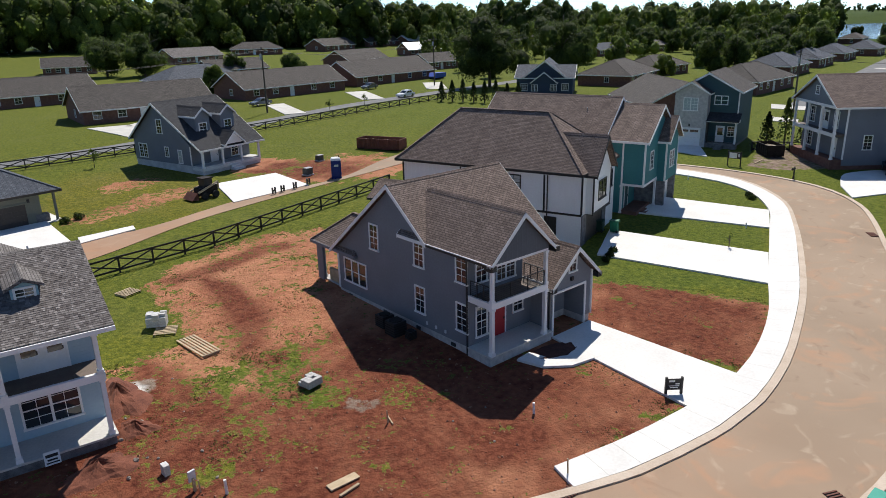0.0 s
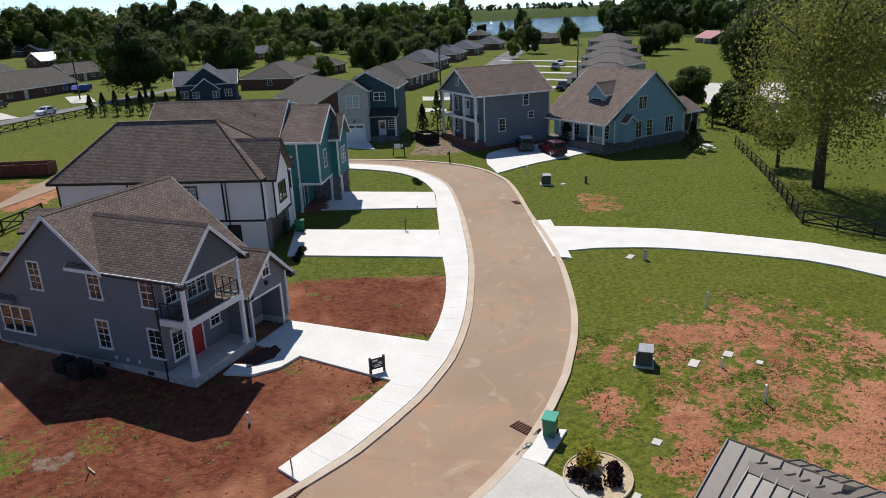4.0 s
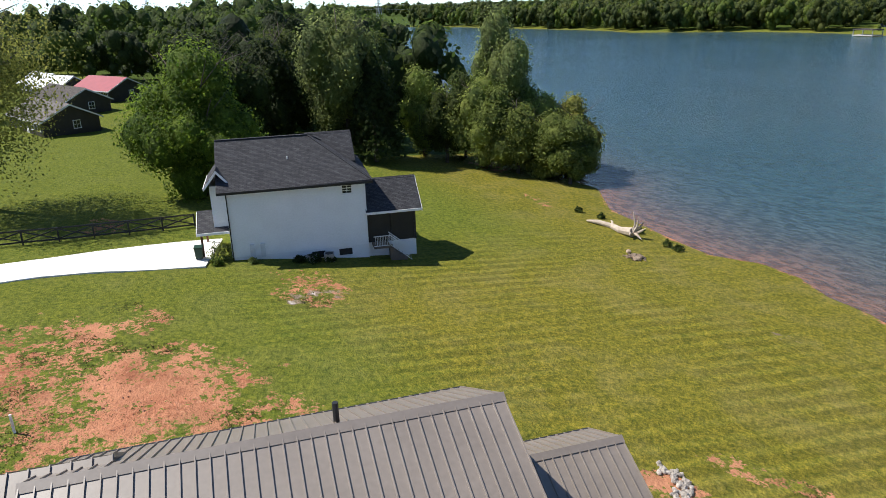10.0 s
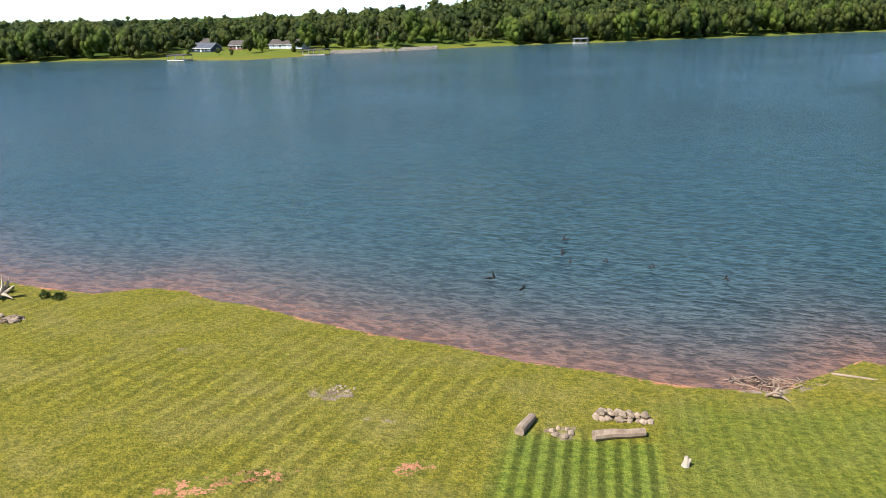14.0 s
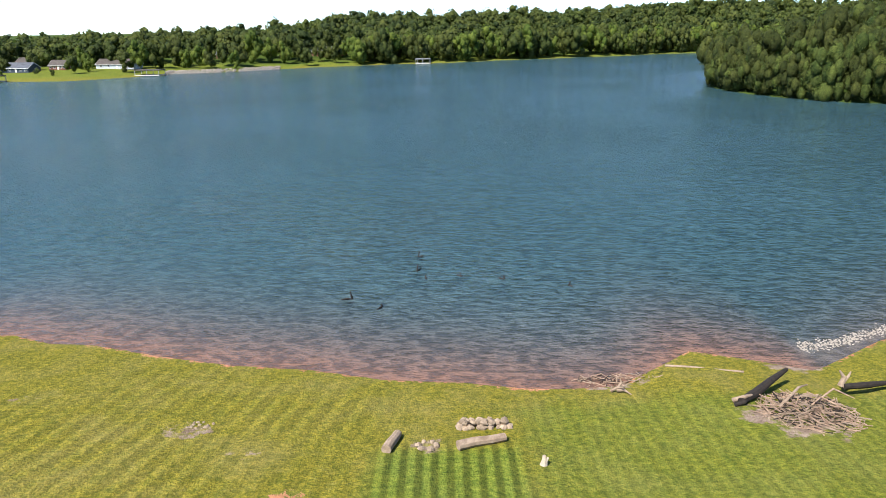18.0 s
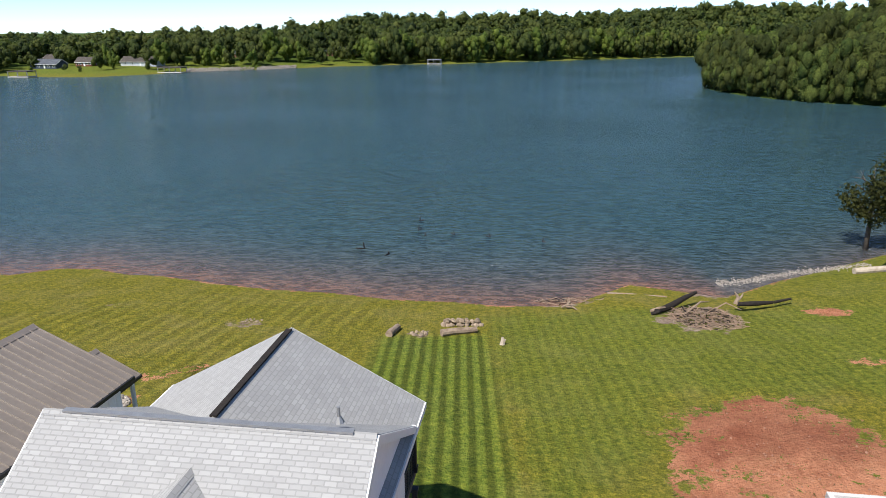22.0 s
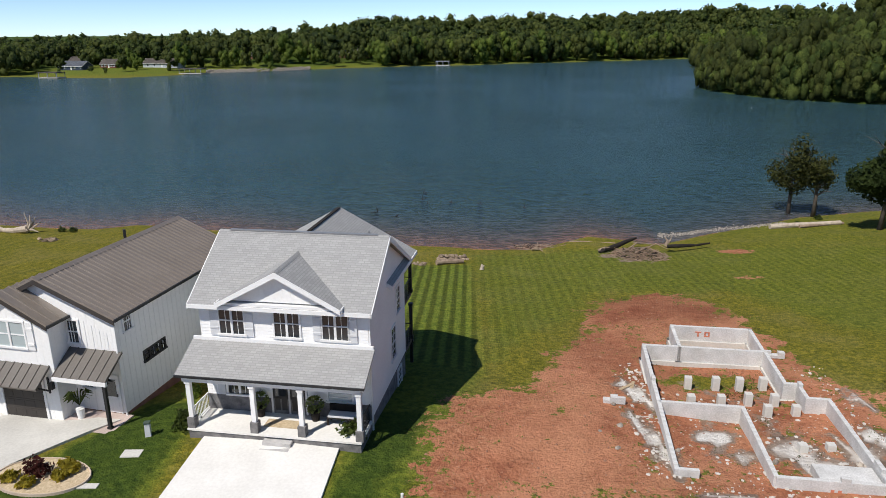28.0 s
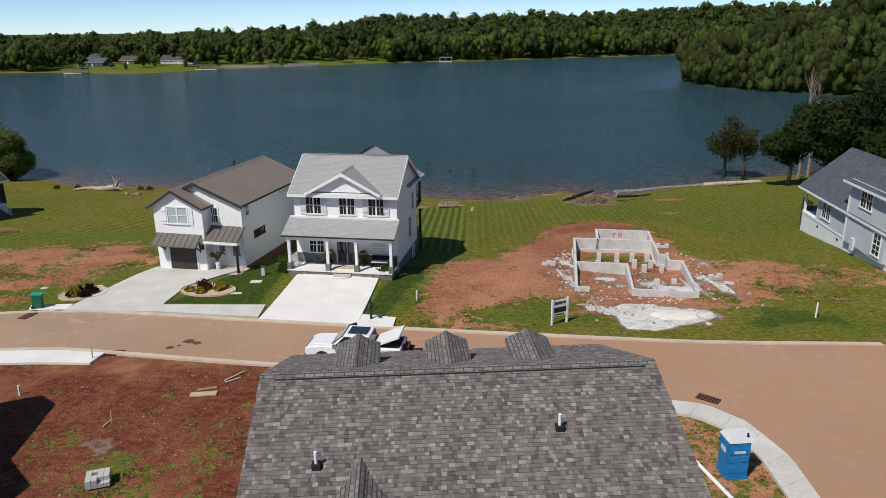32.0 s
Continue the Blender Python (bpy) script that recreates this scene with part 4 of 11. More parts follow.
lay_poly(fresh, [(-11.9, 8.7), (-14.3, 12.3), (-14.8, 19.5), (-13.1, 23.1), (-11.1, 24.2), (-11.7, 20.8), (-12.1, 15.9)], 1.0, 0.6)
lay_poly(fresh, [(-9.4, 8.7), (-10.4, 10.6), (-12.4, 10.2), (-15.2, 9.2), (-18.4, 7.6), (-21, 7.4), (-20.6, 5.6), (-18.1, 5.2), (-14.9, 7), (-12.2, 8.2)], 0.9, 0.5)
lay_poly(fresh, [(-6.2, 21.1), (-7.5, 23), (-9.7, 28.7), (-11.7, 33.6), (-13.4, 34.6), (-15.8, 39.6), (-14, 41.4), (-4, 40), (-3, 30)], 1.0, 0.7)
lay_disc(fresh, -37, 34, 7, 8, 0, 1.0)
mow[:, 0], mow[:, 1], mow[:, 2] = stripes, swaths, fresh
lay2 = gm.attributes.new("mow", "FLOAT_COLOR", "POINT")
lay2.data.foreach_set("color", mow.ravel())
gm.materials.append(GROUND)
tagged(new("ground", gm), "grass and red clay ground sloping to the lake", "ground", kind="structure")

wx = spread(-120, -4500, 6, 1.12)[::-1] + list(np.arange(-120, 80, 2.0)) + list(np.arange(80, 400, 8.0)) + spread(400, 4500, 8, 1.12)
wy = [-4500, -700, -20, 60] + list(np.arange(98, 150, 2.0)) + list(np.arange(154, 400, 8.0)) + spread(400, 4500, 8, 1.12)
ax_, ay_ = np.meshgrid(np.array(wx), np.array(wy))
wv = np.stack([ax_, ay_, np.full(ax_.shape, WATER)], -1).reshape(-1, 3)
q = np.arange((len(wy) - 1) * len(wx)).reshape(len(wy) - 1, len(wx))[:, :-1].reshape(-1)
wm = bpy.data.meshes.new("water")
wm.from_pydata(wv.tolist(), [], np.stack([q, q + 1, q + len(wx) + 1, q + len(wx)], 1).tolist())
off = wv[:, 1] - np.interp(wv[:, 0], SHORE_X, SHORE_Y)
silt = np.where((wv[:, 1] > 90) & (wv[:, 1] < 200), np.exp(-np.clip(off, 0, 99) / 6.5), 0) * np.where(wv[:, 0] > 26, 0.45, 1)
sl = wm.attributes.new("silt", "FLOAT_COLOR", "POINT")
sl.data.foreach_set("color", np.stack([silt, (1 - 0.5 * silt) * (1 - 0.6 * np.maximum(smooth(1.16, 1.04, spit_at(wv[:, 0], wv[:, 1])) * (wv[:, 1] > 150), 0.5 * smooth(-24, -5, wv[:, 1] - np.interp(wv[:, 0], FAR_X, FAR_Y)))), silt, np.ones_like(silt)], 1).astype(np.float32).ravel())
wm.materials.append(WATER_M)
tagged(new("water", wm), "wind-rippled blue lake, muddy along the bank", "lake", kind="structure")


def ribbon(name, left, right, rise, material, thick=0.25, step=1.5, across=4, smooth_line=True):
    """A paved strip between two edges, laid on the ground."""
    a, b = ([curve_pts(e) if smooth_line else [Vector(q) for q in e] for e in (left, right)])
    n = max(2, int(max(sum((q - p).length for p, q in zip(e, e[1:])) for e in (a, b)) / step) + 1)
    a, b = even(a, n), even(b, n)
    s = Shape()
    m = across + 1
    for p, q in zip(a, b):
        for j in range(m):
            w = p.lerp(q, j / across)
            s.v.append((w.x, w.y, g(w.x, w.y) + rise))
    for i in range(n - 1):
        for j in range(across):
            k = i * m + j
            s.f.append((k, k + 1, k + m + 1, k + m))
    top = len(s.v)
    rim = [j for j in range(m)] + [i * m + m - 1 for i in range(1, n)] + [(n - 1) * m + j for j in range(m - 2, -1, -1)] + [i * m for i in range(n - 2, 0, -1)]
    for k in rim:
        s.v.append((s.v[k][0], s.v[k][1], s.v[k][2] - thick))
    for i in range(len(rim)):
        j = (i + 1) % len(rim)
        s.f.append((rim[i], rim[j], top + j, top + i))
    return s.mesh(name, material)


def paving(name, label, left, right, rise, material, smooth_line=True, across=4):
    return tagged(new(name, ribbon(name, left, right, rise, material, smooth_line=smooth_line, across=across)), label, name, kind="structure")


def slabs(name, label, left, right, rise, material, length=1.8):
    """A walk of single slabs with open joints."""
    a, b = curve_pts(left), curve_pts(right)
    n = int(sum((q - p).length for p, q in zip(a, a[1:])) / length) + 1
    a, b = even(a, 3 * n - 2), even(b, 3 * n - 2)
    root = tagged(new(name), label, name, kind="structure")
    for i in range(n - 1):
        u, w = a[3 * i:3 * i + 4], b[3 * i:3 * i + 4]
        e = 0.036 / max(0.2, (u[3] - u[0]).length)
        me = ribbon("slab", [u[0].lerp(u[1], e)] + u[1:], [w[0].lerp(w[1], e)] + w[1:], rise, material, 0.2, length / 3, 1, False)
        put("slab", me, root)


LAKE_EDGE = [(29, 43.6), (20, 44.1), (13, 44.8), (2, 46.1), (-5.7, 47.2), (-18.3, 49.2), (-23.6, 50), (-27, 50.1), (-30.5, 49.7), (-33.8, 49.1), (-37.5, 48.0), (-41.4, 46.5), (-45.9, 44.2), (-51.1, 41.1), (-56, 37.6), (-60.4, 34.2), (-67, 29.5), (-71.6, 25.6), (-74.6, 21), (-75.4, 16), (-74, 9.5), (-70.3, 2), (-65, -6)]
LAND_EDGE = [(17.5, 34), (12.6, 37.3), (4, 39.4), (-10.6, 41.8), (-19.8, 43.5), (-22.5, 43.95), (-28.4, 43.85), (-32.1, 43.2), (-36.8, 41.5), (-41.6, 39.1), (-47.5, 35.7), (-55, 30.6), (-60.8, 26.3), (-66.8, 21.2), (-70.4, 15.4), (-71.2, 10.6), (-69.6, 5), (-66.6, 0), (-61, -7)]
paving("road", "curving road dusted with red-brown clay", LAKE_EDGE, LAND_EDGE, 0.05, ROAD, across=6)
# turning bulb at the end of the road
bulb = Shape()
for i in range(24):
    a = 2 * math.pi * i / 24
    for r in (0.01, 5, 10, 14.5):
        x, y = 30.5 + r * math.cos(a), 31.5 + r * math.sin(a) * 0.86
        bulb.v.append((x, y, g(x, y) + 0.058))
for i in range(24):
    for j in range(3):
        bulb.f.append((i * 4 + j, i * 4 + j + 1, (i + 1) % 24 * 4 + j + 1, (i + 1) % 24 * 4 + j))
tagged(bulb.obj("road_bulb", ROAD), "wide turning end of the dusty road", "road", kind="structure")
paving("back_road", "straight dusty road behind the lots", [(40, 12), (10, 6.2), (-4.8, 1.8), (-17.6, -6.1), (-41.6, -15.5), (-58, -22), (-72, -27)], [(40, 4), (10, -1.2), (0.3, -4.6), (-10.2, -4.9), (-21.5, -10.3), (-33.5, -13.3), (-44, -20.5), (-60, -29), (-72, -35)], 0.05, ROAD)
paving("street", "grey asphalt street between brick houses", [(20, -36), (-2, -42.8), (-17, -47.2), (-36.8, -55.5), (-60.3, -68.8), (-88.7, -79), (-140, -96)], [(20, -40), (-2, -47), (-17, -52), (-38.7, -61), (-62, -74), (-90, -84), (-140, -101)], 0.05, STREET)
paving("lane", "far grey lane among brick houses", [(-130, -14), (-200, -40), (-330, -90), (-520, -160)], [(-130, -21), (-200, -48), (-330, -98), (-520, -168)], 0.06, STREET)


def kerb(line, side, label):
    pts = curve_pts(line)
    inner, outer = [], []
    for i, p in enumerate(pts):
        d = (pts[min(i + 1, len(pts) - 1)] - pts[max(0, i - 1)]).normalized()
        nrm = Vector((-d.y, d.x)) * side
        inner.append(p - nrm * 0.02)
        outer.append(p + nrm * 0.42)
    tagged(new("kerb", ribbon("kerb", inner, outer, 0.13, KERB, 0.3, 1.2, 2, False)), label, "kerb", kind="structure")


kerb(LAKE_EDGE, -1, "low rolled concrete kerb stained with clay")
kerb(LAND_EDGE[1:], 1, "low rolled concrete kerb stained with clay")
slabs("pavement", "white concrete walk of slabs beside the road", [(-19.7, 43.1), (-22.5, 43.5), (-28.3, 43.4), (-32, 42.75), (-36.6, 41.1), (-41.4, 38.7), (-47.3, 35.3), (-54.8, 30.2), (-60.6, 26), (-66.5, 21), (-70, 15.2), (-70.8, 10.6), (-69.2, 5.2)], [(-19.9, 41.6), (-23.5, 41.7), (-28.5, 41.4), (-33.5, 40.6), (-38.2, 38.7), (-42.6, 36.2), (-46.5, 33.4), (-52.3, 29.4), (-57.8, 25.6), (-63, 21.9), (-67.3, 16.7), (-68.4, 11.8), (-67.2, 6.6)], 0.14, CONCRETE)
slabs("side_walk", "pale concrete walk curving round the road end", [(4, 38.9), (12.4, 36.8), (15.2, 36.0), (16.6, 34.2), (17.3, 31), (17.1, 28), (16.5, 20)], [(4, 37.6), (11.4, 35.6), (14.2, 34.8), (15.4, 33.4), (15.9, 31), (15.8, 28), (15.2, 20)], 0.14, OLD_CONCRETE)


def drive(label, pts, material=CONCRETE, rise=0.12, n=10):
    """A driveway between four corners."""
    a, b, c, d = [Vector(p) for p in pts]
    tagged(new("driveway", ribbon("driveway", [a, d], [b, c], rise, material, 0.3, 1.2, n, False)), label, "driveway", kind="structure")


drive("bright new concrete driveway of the slate-grey house", [(-27.9, 31.9), (-31.4, 31.3), (-33.6, 40.7), (-28.7, 41.5)])
drive("bright concrete driveway of the half-timbered house", [(-40.4, 22.4), (-45.8, 18.2), (-52.1, 29.5), (-46.4, 33.5)])
drive("bright concrete driveway of the teal house", [(-51.8, 15.8), (-57.7, 12.2), (-62.9, 22.0), (-58.0, 25.5)])
drive("broad white concrete driveway before the porch", [(-10.4, 58.2), (-3.7, 57.2), (-4.5, 47.3), (-11.5, 48.4)])
drive("pale concrete driveway of the metal-roofed house", [(-23.4, 60.8), (-18.6, 59.4), (-19.4, 50.0), (-26.2, 50.5)], OLD_CONCRETE)
drive("pale concrete path to the entrance", [(-18.9, 60.1), (-15.5, 59.3), (-17.5, 57.0), (-19.2, 55)], OLD_CONCRETE, 0.125, 3)
drive("white concrete apron with the mailbox", [(-4.3, 49.2), (-1.9, 48.6), (-2.0, 46.9), (-4.5, 47.2)], CONCRETE, 0.13, 2)
drive("narrow concrete strip along the kerb", [(-19.8, 51.4), (-11.6, 51.1), (-11.6, 48.9), (-19.8, 50.1)], OLD_CONCRETE, 0.13, 2)
drive("white concrete strip holding the green bin", [(-29, 51.4), (-26, 51.6), (-26, 50.2), (-28.6, 50.2)], CONCRETE, 0.13, 2)
paving("drive_curve", "long curving concrete drive to the white lakeside house", [(-58.2, 37.6), (-60.2, 41.5), (-62.2, 46), (-63.1, 50.8), (-63.5, 55.9), (-63.9, 61), (-64.3, 66.2), (-64.4, 71.5), (-64, 75)], [(-52.9, 41.4), (-54.8, 43.3), (-57, 47.2), (-58.1, 51.6), (-58.8, 56.2), (-59.3, 60.5), (-58.8, 64), (-57.6, 68.1), (-57, 72)], 0.1, CONCRETE)
drive("white concrete apron where the long drive meets the kerb", [(-58.7, 35.4), (-59.9, 36.8), (-51.4, 42.4), (-50.9, 41.0)], CONCRETE, 0.128, 4)
paving("drive_fork", "concrete drive with two parked cars", [(-77.5, 20.4), (-83, 17.5), (-88, 18.5), (-95, 22)], [(-73.8, 23.8), (-81, 25.5), (-86, 27.5), (-91.5, 29.2)], 0.12, CONCRETE)
drive("concrete driveway before the stone-fronted house", [(-82.9, -2.6), (-81, -5.6), (-77.2, -3.4), (-78.2, 2.4)])
drive("white concrete driveway of the dormered grey house", [(-20.9, -18.5), (-28.4, -19.9), (-29.6, -12.2), (-20.4, -9.4)])
drive("wide white driveway of the olive house", [(-3.6, -12.6), (5, -10), (5, -2.6), (-5.2, -3.2)])
drive("pale concrete driveway beside the lane", [(-128.2, -23.2), (-130.2, -16.8), (-126, -14.4), (-122.8, -19.5)], OLD_CONCRETE, 0.1, 2)
drive("pale concrete driveway beside the lane", [(-114.1, -13.9), (-115.1, -9.0), (-111.8, -7.0), (-110, -11.6)], OLD_CONCRETE, 0.1, 2)
drive("long concrete driveway of a brick house", [(-13.2, -70.9), (-19.9, -70.8), (-20.4, -58.0), (-17.6, -56.4)], OLD_CONCRETE, 0.1, 4)
drive("narrow white walk beside the back road", [(-5.6, -5.3), (-10.3, -6.4), (-10.3, -5.2), (-5.6, -3.4)], CONCRETE, 0.13, 2)
paving("curved_walk", "curved concrete walk to the front steps", [(-24.4, 33.0), (-24.9, 34.3), (-26.4, 35.2), (-28.3, 35.2), (-29.4, 34.0)], [(-25.5, 32.7), (-25.9, 33.7), (-27, 34.2), (-28, 34), (-28.6, 32.6)], 0.14, CONCRETE, across=2)
paving("gravel_drive", "pale gravel turning place behind the tall tree", [(-125.5, 41), (-137.7, 34.3), (-149, 29.6), (-163, 25), (-177, 23.3)], [(-127.4, 48.6), (-140, 47), (-155, 45), (-170, 43), (-186, 40)], 0.06, OLD_CONCRETE)
for k, (x0, y0, x1, y1, w) in enumerate(((-20, -68, -30, -80, 4), (-48, -66, -50, -84, 4), (-70, -78, -74, -96, 5), (-92, -88, -100, -104, 5), (-150, -28, -158, 6, 3.5), (-165, -34, -172, 0, 3.5), (-182, -40, -188, -6, 3.5), (-200, -46, -206, -12, 3.5), (-218, -52, -224, -20, 3.5))):
    d = Vector((x1 - x0, y1 - y0)).normalized()
    s = Vector((-d.y, d.x)) * (w / 2)
    p, q = Vector((x0, y0)), Vector((x1, y1))
    drive("plain concrete driveway of a brick house", [p - s, p + s, q + s, q - s], OLD_CONCRETE, 0.1, 2)
mb = Shape()
for i in range(14):
    a = 2 * math.pi * i / 14
    mb.v.append((-26.9 + 1.6 * math.cos(a), 33.3 + 0.75 * math.sin(a), g(-26.9, 33.3) + 0.13))
mb.f.append(tuple(range(14)))
tagged(Shape().prism(mb.v, (0, 0, -0.3)).obj("mulch_bed", MULCH), "dark mulch bed inside the curved walk", "planting bed", kind="structure")

# ---- house parts ----
SHARED = {}


def shared(key, make):
    if key not in SHARED:
        SHARED[key] = make()
    return SHARED[key]


def window(house, x, y, z, w, h, turn=0, units=1, cols=2, rows=2, trim=WHITE, glass=GLASS, far=False):
    """Casing, sash bars, sill and recessed panes; x, y, z is the middle of its foot, local -y looks out."""
    c, u = 0.1, w / units
    e = [(-w / 2 - c, 0), (-w / 2 - c, h + c), (w / 2 + c, h + c), (w / 2 + c, 0), (w / 2, 0), (w / 2, h), (-w / 2, h), (-w / 2, 0)]
    ob = put("window", shared(("win", w, h, trim.name), lambda: Shape().prism([(a, -0.06, b) for a, b in e], (0, 0.08, 0)).mesh("window", trim)), house, at=pose(x, y, z, 0, 0, turn))
    bars = [(-w / 2 + u * i - 0.06, -w / 2 + u * i + 0.06, -0.055, 0.02, 0, h, "mullion") for i in range(1, units)]
    for i in range(units):
        a = -w / 2 + u * i
        bars.append((a, a + u, -0.04, 0.01, h / 2 - 0.03, h / 2 + 0.03, "meeting_rail"))
        bars += [(a + u * j / cols - 0.014, a + u * j / cols + 0.014, -0.03, 0.01, 0, h, "muntin") for j in range(1, cols)]
        bars += [(a, a + u, -0.029, 0.01, h / 2 * half + h / 2 * j / rows - 0.014, h / 2 * half + h / 2 * j / rows + 0.014, "muntin") for j in range(1, rows) for half in (0, 1)]
    if far:
        s = Shape()
        for b in bars:
            s.box(*b[:6])
        put("sash", shared(("sash", w, h, units, cols, rows, trim.name), lambda: s.mesh("sash", trim)), ob)
    else:
        for x0, x1, y0, y1, z0, z1, kind in bars:
            put(kind, shared(("bar", round(x1 - x0, 3), round(z1 - z0, 3), y0, trim.name), lambda: Shape().box((x0 - x1) / 2, (x1 - x0) / 2, y0, y1, 0, z1 - z0).mesh(kind, trim)), ob, at=pose((x0 + x1) / 2, 0, z0))
    put("pane", shared(("pane", w, h, glass.name), lambda: Shape().box(-w / 2, w / 2, -0.012, 0.03, 0, h).mesh("pane", glass)), ob)
    put("sill", shared(("sill", w, trim.name), lambda: Shape().box(-w / 2 - 0.14, w / 2 + 0.14, -0.1, 0.02, -0.1, 0).mesh("sill", trim)), ob)
    return ob


def door(house, x, y, z, w, h, turn, material, trim=WHITE, lights=False, label=""):
    s = Shape().box(-w / 2 - 0.1, -w / 2, -0.06, 0.02, 0, h + 0.1).box(w / 2, w / 2 + 0.1, -0.06, 0.02, 0, h + 0.1).box(-w / 2, w / 2, -0.06, 0.02, h, h + 0.1)
    ob = put("door", s.mesh("door", trim), house, label, pose(x, y, z, 0, 0, turn))
    leaf = Shape().box(-w / 2, w / 2, -0.03, 0.03, 0, h)
    for a, b, c, d in ((0.1, 0.45, 0.08, 0.4), (0.55, 0.9, 0.08, 0.4), (0.1, 0.45, 0.5, 0.92), (0.55, 0.9, 0.5, 0.92)):
        leaf.box(-w / 2 + a * w, -w / 2 + b * w, -0.042, -0.02, c * h, d * h)
    put("door_leaf", leaf.mesh("door_leaf", material), ob)
    if lights:
        put("pane", Shape().box(-w * 0.36, w * 0.36, -0.05, -0.03, h * 0.45, h * 0.92).mesh("pane", GLASS), ob)
    put("door_handle", Shape().box(w * 0.36, w * 0.42, -0.09, -0.03, 0.95, 1.1).mesh("door_handle", BLACK), ob)
    return ob


def garage_door(house, x, y, z, w, h, turn, material, trim=WHITE, glazed=False, open_up=False):
    s = Shape().box(-w / 2 - 0.14, -w / 2, -0.07, 0.02, 0, h + 0.14).box(w / 2, w / 2 + 0.14, -0.07, 0.02, 0, h + 0.14).box(-w / 2, w / 2, -0.07, 0.02, h, h + 0.14)
    ob = put("garage_door", s.mesh("garage_door", trim), house, at=pose(x, y, z, 0, 0, turn))
    if open_up:
        return ob
    rows, cols = 4, max(4, int(w / 0.62))
    for r in range(rows):
        p = Shape().box(-w / 2, w / 2, -0.02, 0.03, r * h / rows + 0.006, (r + 1) * h / rows - 0.006)
        for c in range(cols):
            a = -w / 2 + w * c / cols
            p.box(a + 0.06, a + w / cols - 0.06, -0.032, -0.015, (r + 0.2) * h / rows, (r + 0.8) * h / rows)
        panel = put("panel", p.mesh("panel", material), ob)
        if glazed and r == rows - 1:
            for c in (0, 1):
                a = -w / 2 + w * (0.06 + 0.48 * c)
                put("pane", Shape().box(a, a + w * 0.4, -0.045, -0.03, (r + 0.25) * h / rows, (r + 0.75) * h / rows).mesh("pane", GLASS), panel)
    return ob


def wall(house, x0, x1, y0, y1, z0, z1, material, name="wall", label=""):
    return Shape().box(x0, x1, y0, y1, z0, z1).obj(name, material, house, label)


def gable_wall(house, axis, a0, a1, prof, material, label=""):
    """A block whose ends have the outline prof; axis 'x' or 'y' is the way it runs."""
    s = Shape()
    if axis == "x":
        s.prism([(a0, p, z) for p, z in prof], (a1 - a0, 0, 0))
    else:
        s.prism([(p, a0, z) for p, z in prof], (0, a1 - a0, 0))
    return s.obj("wall", material, house, label)


def gable_roof(house, axis, a0, a1, r, zr, e0, z0, e1, z1, material, trim=WHITE, thick=0.14, boards=True, cap=True, label=""):
    """Two slopes from the ridge at r, zr down to the eaves at e0, z0 and e1, z1; from a0 to a1."""
    def pt(a, p, z):
        return (a, p, z) if axis == "x" else (p, a, z)
    run = (a1 - a0, 0, 0) if axis == "x" else (0, a1 - a0, 0)
    s = Shape()
    for e, z in ((e0, z0), (e1, z1)):
        s.prism([pt(a0, r, zr), pt(a0, e, z), pt(a0, e, z - thick), pt(a0, r, zr - thick)], run)
    roof = s.obj("roof", material, house, label)
    if boards:
        for a, sg in ((a0, -1), (a1, 1)):
            for e, z in ((e0, z0), (e1, z1)):
                d = 0.05 * sg
                b = Shape().prism([pt(a, r, zr - 0.02), pt(a, e, z - 0.02), pt(a, e, z - 0.26), pt(a, r, zr - 0.30)], (d, 0, 0) if axis == "x" else (0, d, 0))
                b.obj("rake_board", trim, roof)
        for e, z in ((e0, z0), (e1, z1)):
            sg = 0.05 if e > r else -0.05
            b = Shape().prism([pt(a0, e, z + 0.0), pt(a0, e + sg, z - 0.0), pt(a0, e + sg, z - 0.2), pt(a0, e, z - 0.2)], run)
            b.obj("fascia", trim, roof)
    if cap:
        q = Shape()
        k0, k1 = (zr - z0) / abs(r - e0), (zr - z1) / abs(r - e1)
        q.prism([pt(a0, r - 0.16 * (1 if e0 < r else -1), zr + 0.02 - 0.16 * k0), pt(a0, r, zr + 0.045), pt(a0, r + 0.16 * (1 if e1 > r else -1), zr + 0.02 - 0.16 * k1), pt(a0, r, zr - 0.02)], run)
        q.obj("ridge_cap", material, roof)
    return roof


